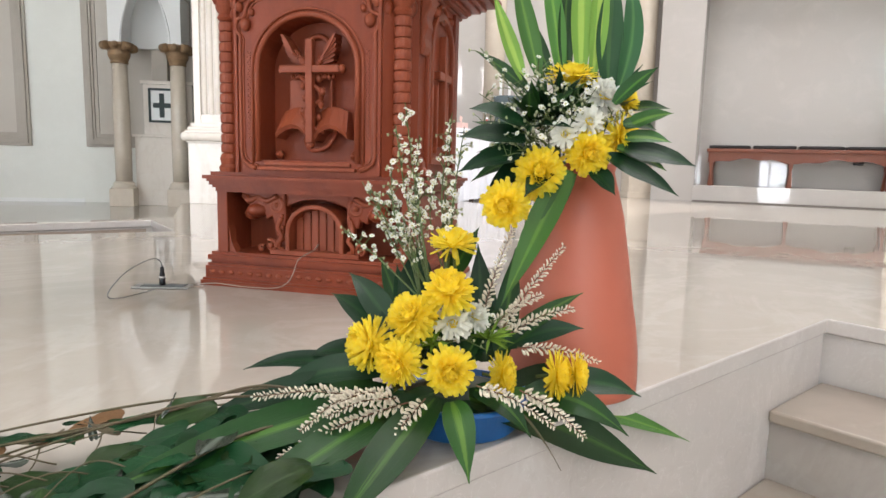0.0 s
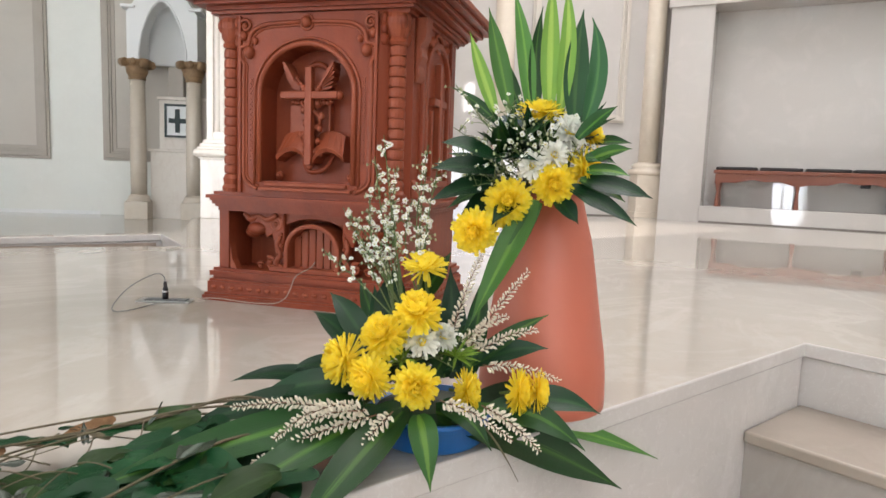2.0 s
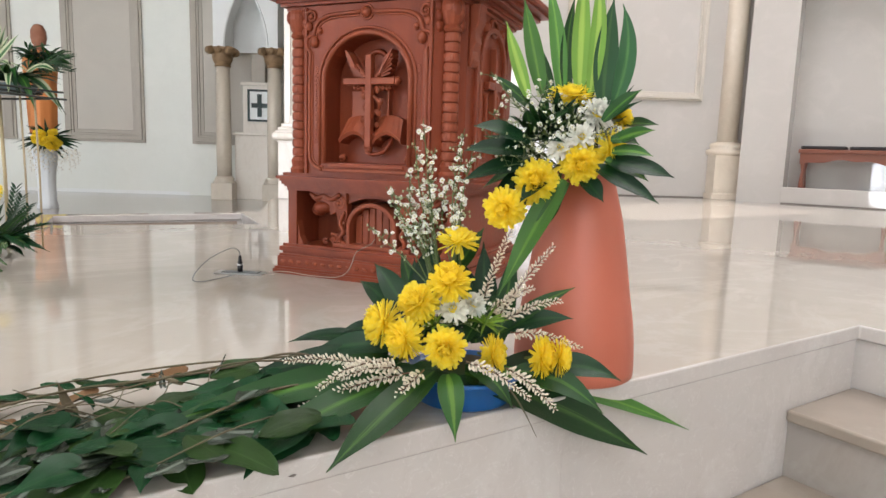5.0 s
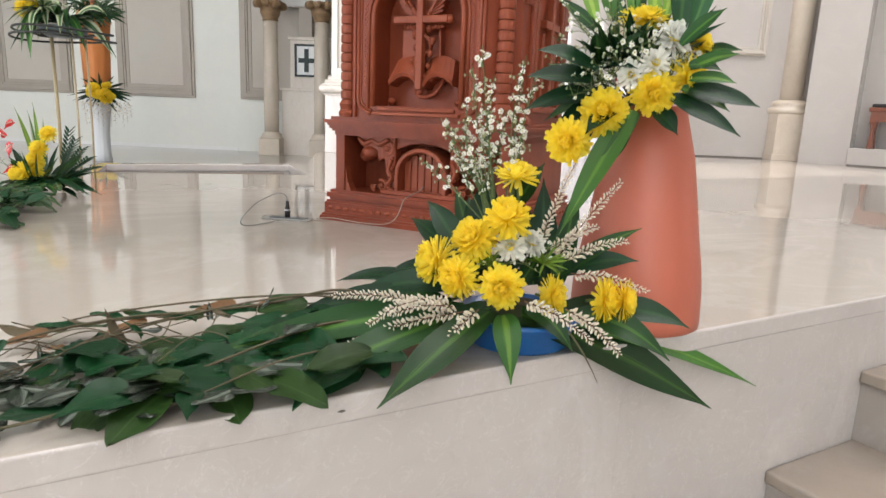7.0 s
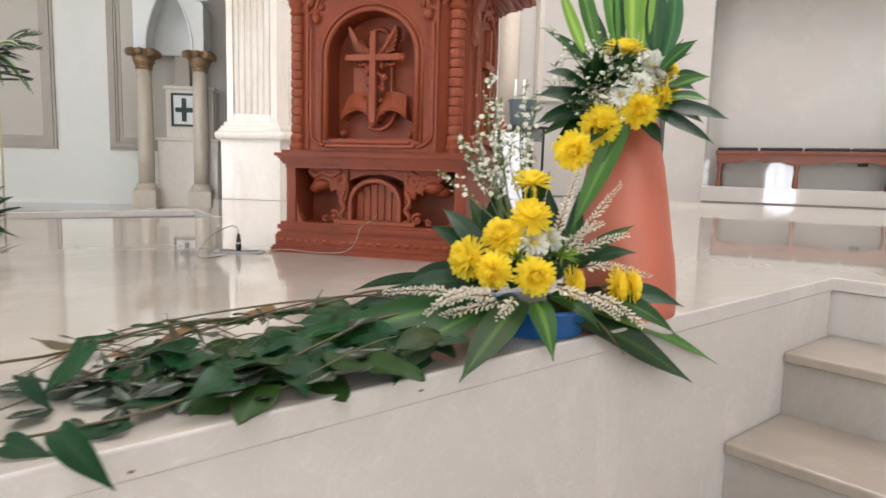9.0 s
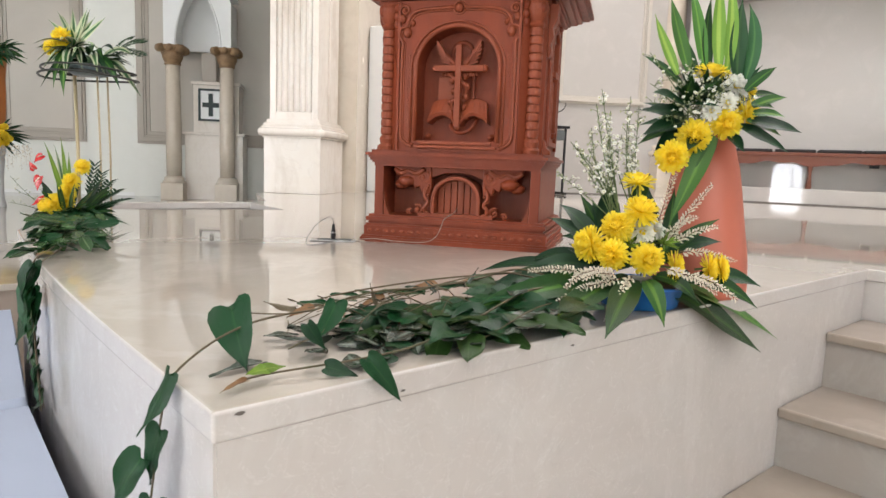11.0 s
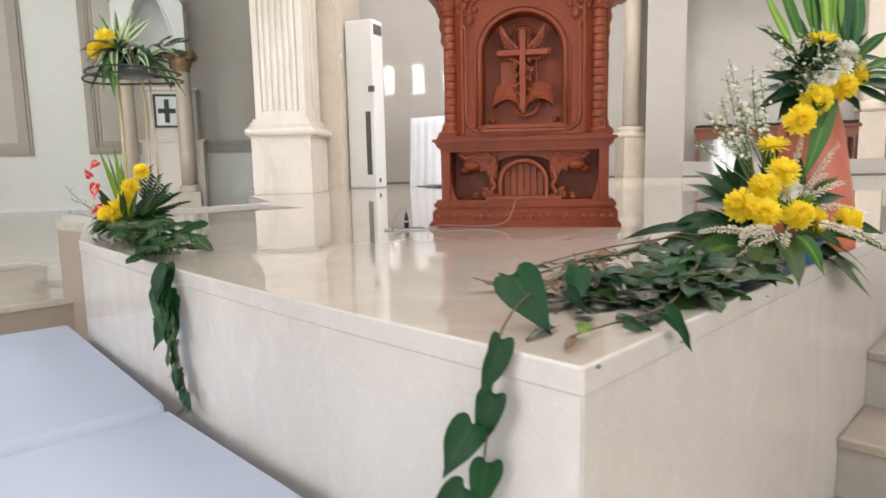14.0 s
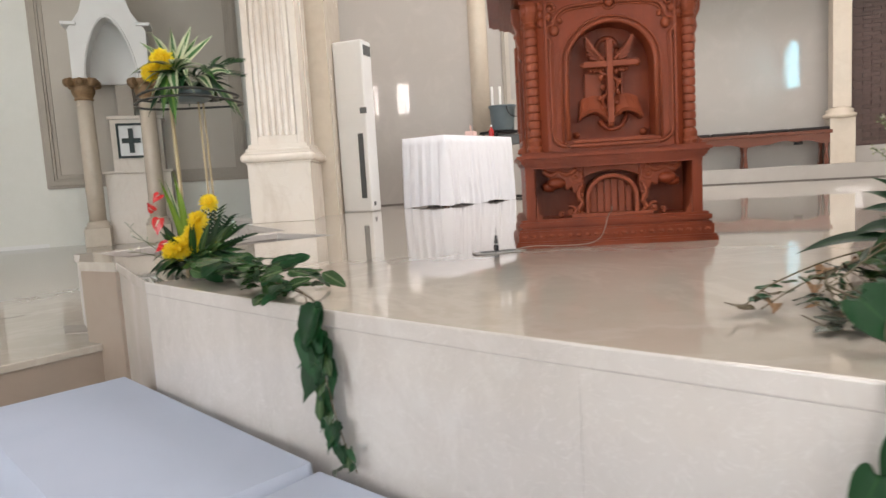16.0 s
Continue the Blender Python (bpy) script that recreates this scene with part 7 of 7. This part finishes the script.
for k in range(16):
    u = k / 15
    p = (0.26 - 0.34 * u, 0.93 + 0.10 * u + rnd.uniform(-0.03, 0.02), 0.055 - 0.035 * u)
    vine_leaf(vine, p, (-1, rnd.uniform(-0.3, 0.9), rnd.uniform(-0.1, 0.15)), (rnd.uniform(-0.4, 0.1), rnd.uniform(-0.4, 0.2), 1), rnd.uniform(0.045, 0.075), (OVALS, OVALS, DRIES)[k % 3] if k < 13 else DRIES, k, rnd.uniform(0.4, 0.65))
for k in range(14):
    x = 0.28 - 0.026 * k
    vine_leaf(vine, (x, 0.92 + rnd.uniform(-0.03, 0.03), 0.062 - 0.0035 * k), (rnd.uniform(-1, 0.2), rnd.uniform(-0.2, 0.8), rnd.uniform(-0.1, 0.4)), (rnd.uniform(-0.5, 0.2), rnd.uniform(-0.5, 0.1), 1), rnd.uniform(0.028, 0.05), (DRIES, GREYS, HEARTS)[k % 3], k, rnd.uniform(0.25, 0.5))
vine_leaf(vine, (-0.286, 0.836, 0.079), (-0.012, -0.071, -0.068), (-0.75, -0.45, 0.45), 0.105, HEARTS, 0, 0.8)
vine_leaf(vine, (-0.105, 0.837, 0.066), (-0.044, -0.027, -0.045), (-0.6, -0.3, 0.75), 0.085, HEARTS, 1, 0.6)
vine_leaf(vine, (-0.168, 0.815, 0.042), (0.02, -0.035, -0.045), (-0.6, -0.6, 0.3), 0.048, HEARTS, 2, 0.6)
vine_leaf(vine, (-0.12, 0.85, 0.012), (-0.9, 0.1, 0.0), (0.0, -0.15, 1), 0.085, GREYS, 1, 0.4)
vine_leaf(vine, (-0.163, 0.645, 0.027), (0.039, -0.034, -0.060), (-0.25, -0.8, 0.3), 0.076, HEARTS, 2, 0.48)
vine_leaf(vine, (-0.205, 0.690, 0.014), (0.04, -0.03, -0.012), (-0.4, -0.5, 0.7), 0.045, HEARTS, 0, 0.7)
vine_leaf(vine, (-0.10, 0.685, 0.014), (-0.9, -0.05, -0.06), (0, -0.4, 1), 0.07, HEARTS, 1, 0.45)
vine_leaf(vine, (-0.29, 0.712, 0.02), (-0.7, -0.3, 0.1), (0.1, -0.5, 0.8), 0.036, LIMES, 0, 0.6)
vine_leaf(vine, (-0.29, 0.715, 0.02), (0.8, -0.2, 0.05), (-0.1, -0.5, 0.8), 0.03, LIMES, 0, 0.7)
vine_leaf(vine, (-0.325, 0.70, 0.014), (-0.9, -0.05, -0.15), (0, -0.3, 1), 0.034, DRIES, 0, 0.35)
vine_leaf(vine, (-0.27, 0.78, 0.008), (-0.9, -0.1, 0.02), (0, -0.1, 1), 0.075, GREYS, 0, 0.35)
for p, tip, size, nr in (((-0.398, 0.775, 0.010), (-0.432, 0.785, -0.07), 0.084, 0.60), ((-0.410, 0.780, -0.066), (-0.425, 0.80, -0.15), 0.082, 0.62), ((-0.430, 0.805, -0.110), (-0.470, 0.835, -0.19), 0.086, 0.72), ((-0.418, 0.785, -0.165), (-0.428, 0.80, -0.25), 0.082, 0.66), ((-0.438, 0.815, -0.205), (-0.478, 0.855, -0.27), 0.082, 0.70), ((-0.424, 0.79, -0.255), (-0.435, 0.80, -0.335), 0.078, 0.66), ((-0.440, 0.815, -0.30), (-0.475, 0.85, -0.37), 0.074, 0.66), ((-0.426, 0.795, -0.345), (-0.445, 0.82, -0.42), 0.066, 0.62)):
    d = Vector(tip) - Vector(p)
    vine_leaf(vine, p, d, (-0.85, -0.45 + 0.5 * math.sin(90 * p[2]), 0.1 + 0.2 * math.sin(60 * p[2])), size, HEARTS, int(100 * abs(p[2])), nr)


# ---- second arrangement on a wire stand at the far end of the edge ----
stand = thing("flower_stand", pose(-0.10, 2.90, 0), "tiered bamboo and wire stand of leaves, yellow and red flowers", "flower arrangement")
for x, y in ((-0.05, 3.02), (0.02, 2.95), (0.07, 3.00)):
    bm = bmesh.new()
    tube(bm, [(x + 0.10, y - 2.90, 0.0), (x + 0.103, y - 2.90, 0.3), (x + 0.10, y - 2.895, 0.64)], 0.007 if y > 3.01 else 0.004, 8)
    part("bamboo_pole", bm, BAMBOO, stand, smooth=True)
for z, r in ((0.612, 0.185), (0.640, 0.175), (0.628, 0.10)):
    bm = bmesh.new()
    tube(bm, [(0.095 + r * math.cos(2 * math.pi * k / 28), 0.07 + r * math.sin(2 * math.pi * k / 28), z + 0.006 * math.sin(2 * math.pi * k / 14)) for k in range(29)], 0.0045, 6)
    part("wire_ring", bm, IRON, stand, smooth=True)
bm = bmesh.new()
lathe(bm, [(0.06, 0.618), (0.08, 0.63), (0.09, 0.655), (0.08, 0.66), (0.05, 0.662), (0.001, 0.662)], 20, pose(0.095, 0.07, 0))
part("tray", bm, PAIL, stand, smooth=True)
rnd = random.Random(7)
O = Vector((-0.005, 2.97, 0.67))
for k in range(30):
    a = rnd.uniform(0, 6.283)
    L = rnd.uniform(0.12, 0.20)
    tip = O + Vector((math.cos(a) * L, math.sin(a) * L, rnd.uniform(-0.06, 0.05)))
    leaf(stand, O + Vector((0.03 * math.cos(a), 0.03 * math.sin(a), 0)), tip, rnd.uniform(0.036, 0.055), (0, 0, 0.04), (LEAF_DARK, LEAF_BROAD, LEAF_GARLAND)[k % 3], rnd.uniform(-30, 30), 0.25, (0, 0, 1))
crown = O + Vector((-0.06, -0.02, 0.05))
for k in range(15):
    a = -2.36 + (k - 7) * 0.30 + rnd.uniform(-0.1, 0.1)
    L = rnd.uniform(0.10, 0.15)
    drop = rnd.uniform(-0.12, 0.01)
    leaf(stand, crown, crown + Vector((math.cos(a) * L, math.sin(a) * L, drop)), rnd.uniform(0.026, 0.036), (0, 0, 0.05), LEAF_VARIEGATED, 20, 0.3, (math.cos(a), math.sin(a), 1))
for k in range(13):
    tip = crown + Vector((0.16 * (k / 12 - 0.42), -0.16 * (k / 12 - 0.42) + rnd.uniform(-0.04, 0.03), rnd.uniform(0.08, 0.16)))
    leaf(stand, crown, tip, rnd.uniform(0.022, 0.032), (0.008, 0, 0.01), LEAF_VARIEGATED, rnd.uniform(-30, 30), 0.3, (-0.7, -0.7, 0.2))
for dx, dy, dz, w in ((-0.055, -0.075, -0.20, 0.048), (-0.085, -0.05, -0.17, 0.036), (-0.045, -0.085, -0.13, 0.034)):
    leaf(stand, crown, crown + Vector((dx, dy, dz)), w, (-0.03, -0.03, 0.06), (LEAF_LIGHT, LEAF_VARIEGATED, LEAF_LIGHT)[int(1000 * w) % 3], 0, 0.2, (-0.7, -0.7, 0.3))
for k in range(9):
    a = -0.8 + 0.2 * k
    root = O + Vector((0.06, 0.0, 0.01))
    tip = root + Vector((math.cos(a) * 0.16, math.sin(a) * 0.14, 0.02 + 0.11 * ((k * 5) % 9) / 9))
    for j in range(9):
        u = 0.25 + 0.75 * j / 9
        q = root.lerp(tip, u) + Vector((0, 0, 0.03 * math.sin(3 * u)))
        for side in (-1, 1):
            leaf(stand, q, q + (tip - root) * 0.16 + Vector((math.sin(a), -math.cos(a), 0.3)) * side * 0.03 * (1.2 - u), 0.007, (0, 0, 0.003), (LEAF_DARK, LEAF_BROAD)[j % 2], 0, 0.2)
for k in range(16):
    a = rnd.uniform(-3.0, -0.3)
    base = O + Vector((0.05 * math.cos(a), 0.05 * math.sin(a), 0.02))
    leaf(stand, base, base + Vector((math.cos(a) * rnd.uniform(0.10, 0.15), math.sin(a) * rnd.uniform(0.10, 0.15), rnd.uniform(-0.16, 0.02))), rnd.uniform(0.02, 0.04), (0, 0, 0.07), (LEAF_VARIEGATED, LEAF_BROAD, LEAF_DARK)[k % 3], 0, 0.2)
mum(stand, (-0.10, 2.96, 0.755), (-0.7, -0.7, 0.2), 0.043, 0)
mum(stand, (-0.135, 2.985, 0.715), (-0.9, -0.4, -0.1), 0.034, 1)

mum(stand, (-0.082, 2.781, 0.246), (-0.41, -0.44, 0.8), 0.033, 0)
mum(stand, (-0.117, 2.801, 0.19), (-0.58, -0.62, 0.53), 0.034, 1)
mum(stand, (-0.133, 2.811, 0.145), (-0.57, -0.76, 0.32), 0.034, 2)
mum(stand, (-0.172, 2.832, 0.098), (-0.75, -0.66, 0.1), 0.044, 0)
mum(stand, (-0.201, 2.848, 0.089), (-0.95, -0.31, 0.0), 0.031, 1)
mum(stand, (-0.142, 2.816, 0.11), (-0.51, -0.86, 0.0), 0.036, 2)


SPATHE = heart_mesh(RED_SPATHE, 9, 0.9)


def anthurium(parent, p, direction, normal, size):
    """A red waxy heart with a pale spadix."""
    ob = vine_leaf(parent, p, direction, normal, size, [SPATHE], 0, 0.95)
    ob.name = "anthurium"
    ob["label"] = "waxy red anthurium"
    bm = bmesh.new()
    tube(bm, [(0.02, 0, 0.02), (0.25, 0.03, 0.2), (0.5, 0.05, 0.3)], 0.06, 7, 0.5)
    part("spadix", bm, BUD, ob, smooth=True)


for p, d, nrm, s in (((-0.200, 2.886, 0.285), (-0.6, -0.1, -0.5), (-0.5, -0.7, 0.5), 0.040), ((-0.228, 2.887, 0.232), (-0.3, 0.1, 0.5), (-0.7, -0.6, 0.1), 0.034), ((-0.212, 2.886, 0.20), (-0.25, 0.0, -0.9), (-0.8, -0.5, 0.0), 0.055), ((-0.195, 2.872, 0.115), (-0.7, -0.1, -0.25), (-0.5, -0.6, 0.6), 0.055)):
    anthurium(stand, p, d, nrm, s)
for x, y, z in ((-0.19, 2.90, 0.34), (-0.15, 2.93, 0.33), (-0.13, 2.91, 0.36), (-0.10, 2.93, 0.30)):
    leaf(stand, (-0.12, 2.88, 0.05), (x, y, z), 0.02, (0.01, 0, 0.02), (LEAF_LIME, LEAF_VARIEGATED)[int(100 * z) % 2], 10)
for k in range(20):
    a = rnd.uniform(-0.3, 1.2)
    leaf(stand, (-0.06, 2.86, 0.05), (-0.06 + math.cos(a) * rnd.uniform(0.08, 0.16), 2.86 + rnd.uniform(-0.12, 0.08), 0.05 + math.sin(a) * rnd.uniform(0.10, 0.24)), rnd.uniform(0.008, 0.026), (0, 0, 0.02), LEAF_DARK, 0)
spray(stand, (-0.17, 2.90, 0.05), [(-0.30, 2.95, 0.2), (-0.29, 2.93, 0.15), (-0.31, 2.93, 0.10)], 21, 4, 0.005, 0.02)
for k in range(46):
    a = rnd.uniform(0, 6.283)
    r = rnd.uniform(0.02, 0.12)
    p = (-0.13 + r * math.cos(a) * 0.9, 2.83 + r * math.sin(a), rnd.uniform(0.02, 0.085))
    q = (p[0] + 0.09 * math.cos(a), p[1] + 0.09 * math.sin(a), max(0.006, p[2] - 0.03))
    leaf(stand, p, q, rnd.uniform(0.028, 0.045), (0, 0, 0.025), (LEAF_DARK, LEAF_BROAD, LEAF_HEART)[k % 3], 10, 0.25, (0, 0, 1))

for k in range(34):
    a = rnd.uniform(0, 6.283)
    p = Vector((-0.12 + 0.03 * math.cos(a), 2.84 + 0.03 * math.sin(a), 0.04))
    q = p + Vector((0.10 * math.cos(a) + 0.03, 0.10 * math.sin(a), rnd.uniform(0.03, 0.16)))
    leaf(stand, p, q, rnd.uniform(0.016, 0.032), (0, 0, 0.02), (LEAF_DARK, LEAF_BROAD, LEAF_GARLAND)[k % 3], 15, 0.25, (-0.5, -0.6, 0.6))
for k in range(5):
    p = Vector((-0.05, 2.87, 0.08))
    q = Vector((-0.01 + 0.02 * k, 2.90 - 0.03 * k, 0.26 - 0.035 * k))
    for j in range(8):
        u = 0.3 + 0.09 * j
        c = p.lerp(q, u)
        for side in (-1, 1):
            leaf(stand, c, c + (q - p) * 0.16 + Vector((0.02, -0.02, 0.0)) * side, 0.010, (0, 0, 0.002), LEAF_DARK, 0, 0.2)

garland = thing("garland", pose(-0.25, 2.3, 0), "leafy garland that trails along and over the edge", "garland")
vine_stem(garland, [(-0.14, 2.80, 0.05), (-0.19, 2.55, 0.03), (-0.24, 2.30, 0.025), (-0.29, 2.08, 0.02), (-0.35, 1.93, 0.015), (-0.386, 1.88, -0.01), (-0.392, 1.87, -0.12), (-0.395, 1.84, -0.24), (-0.39, 1.80, -0.36)])
vine_stem(garland, [(-0.14, 2.75, 0.05), (-0.22, 2.45, 0.03), (-0.27, 2.2, 0.03), (-0.33, 2.0, 0.03), (-0.388, 1.90, 0.005), (-0.398, 1.86, -0.10), (-0.400, 1.81, -0.26), (-0.402, 1.76, -0.352)])
for y, z, t, w in ((1.80, -0.25, 1, 0.034), (1.775, -0.30, -1, 0.036), (1.765, -0.335, 1, 0.028)):
    vine_leaf(garland, (-0.405, y, z), (-0.2, 0.6 * t, -0.6), (-0.9, 0.1, 0.3), w, HEARTS, int(100 * w), 0.7)
for k in range(120):
    s = rnd.random()
    c = Vector((-0.14, 2.78, 0.03)).lerp(Vector((-0.33, 1.97, 0.02)), s)
    p = c + Vector((rnd.uniform(-0.06, 0.10), rnd.uniform(-0.05, 0.05), rnd.uniform(-0.005, 0.05)))
    a = rnd.uniform(-1.7, 1.7)
    vine_leaf(garland, p, (-0.35 + 0.9 * math.sin(a), -math.cos(a), rnd.uniform(-0.35, 0.3)), (rnd.uniform(-0.7, 0.3), rnd.uniform(-0.5, 0.3), 0.9), rnd.uniform(0.055, 0.10), GARLANDS, k, rnd.uniform(0.55, 0.85))
for k in range(26):
    s = rnd.random() ** 1.1
    p = Vector((-0.387 - 0.012 * rnd.random(), 1.885 - 0.06 * s + rnd.uniform(-0.025, 0.025), 0.01 - 0.33 * s))
    vine_leaf(garland, p, (-0.25, rnd.uniform(-0.6, 0.5), -0.8), (-0.9, rnd.uniform(-0.5, 0.3), 0.35), (0.095 - 0.05 * s) * rnd.uniform(0.8, 1.1), (HEARTS, GARLANDS)[k % 3 == 0], k, 0.75)
vine_leaf(garland, (-0.402, 1.885, -0.055), (-0.2, -0.25, -0.9), (-0.9, -0.35, 0.1), 0.115, HEARTS, 0, 0.75)
vine_leaf(garland, (-0.41, 1.86, -0.10), (-0.15, 0.25, -0.9), (-0.9, -0.3, 0.1), 0.11, HEARTS, 1, 0.8)
vine_leaf(garland, (-0.398, 1.87, 0.0), (-0.3, 0.2, -0.9), (-0.9, -0.2, 0.3), 0.11, HEARTS, 2, 0.6)
for k in range(4):
    vine_leaf(garland, (-0.40, 1.80 + 0.015 * k, -0.345 - 0.008 * k), (-0.3, 0.6 - 0.4 * k, -0.2), (-0.6, 0.1, 0.6), 0.022, GREYS, k, 0.5)

# ---- flowers at the statue ----
posy = thing("statue_flowers", pose(0.30, 9.02, LANDING_Z), "yellow posy and dark ferns before the statue", "flower arrangement")
for k in range(24):
    a, b = rnd.uniform(0, 6.283), rnd.uniform(0, 1) ** 0.5
    mum(posy, (0.33 + 0.14 * b * math.cos(a), 8.98 - 0.10 * (1 - b), LANDING_Z + 0.86 + 0.13 * b * math.sin(a)), (0.5 * math.cos(a) * b, -1, 0.5 * math.sin(a) * b), 0.042, k)
for k in range(44):
    a = rnd.uniform(0, 6.283)
    leaf(posy, (0.33, 9.05, LANDING_Z + 0.85), (0.33 + math.cos(a) * rnd.uniform(0.22, 0.38), 9.0, LANDING_Z + 0.83 + math.sin(a) * rnd.uniform(0.12, 0.28)), 0.045, (0, 0, 0.03), LEAF_DARK, 10)
for k in range(12):
    x = 0.12 + 0.045 * k
    spike(posy, (x, 8.96, LANDING_Z + 0.75), (x + 0.02, 8.96, LANDING_Z + rnd.uniform(0.42, 0.58)), (0.01, 0, 0), 10, 0.011)
for k in range(90):
    a = rnd.uniform(0, 6.283)
    c = Vector((0.30 + rnd.uniform(-0.12, 0.16), 8.95, LANDING_Z + 1.80 + rnd.uniform(-0.08, 0.06)))
    leaf(posy, c, c + Vector((math.cos(a) * rnd.uniform(0.12, 0.30), rnd.uniform(-0.1, 0.1), math.sin(a) * rnd.uniform(0.08, 0.20))), 0.04, (0, 0, 0.03), (LEAF_DARK, LEAF_BROAD)[k % 2], 10)

bm = bmesh.new()
tube(bm, [(0.03, 0.0, 0.85), (0.01, 0.14, 0.87), (0.0, 0.28, 0.90)], 0.012, 6)
part("holder", bm, IRON, posy)
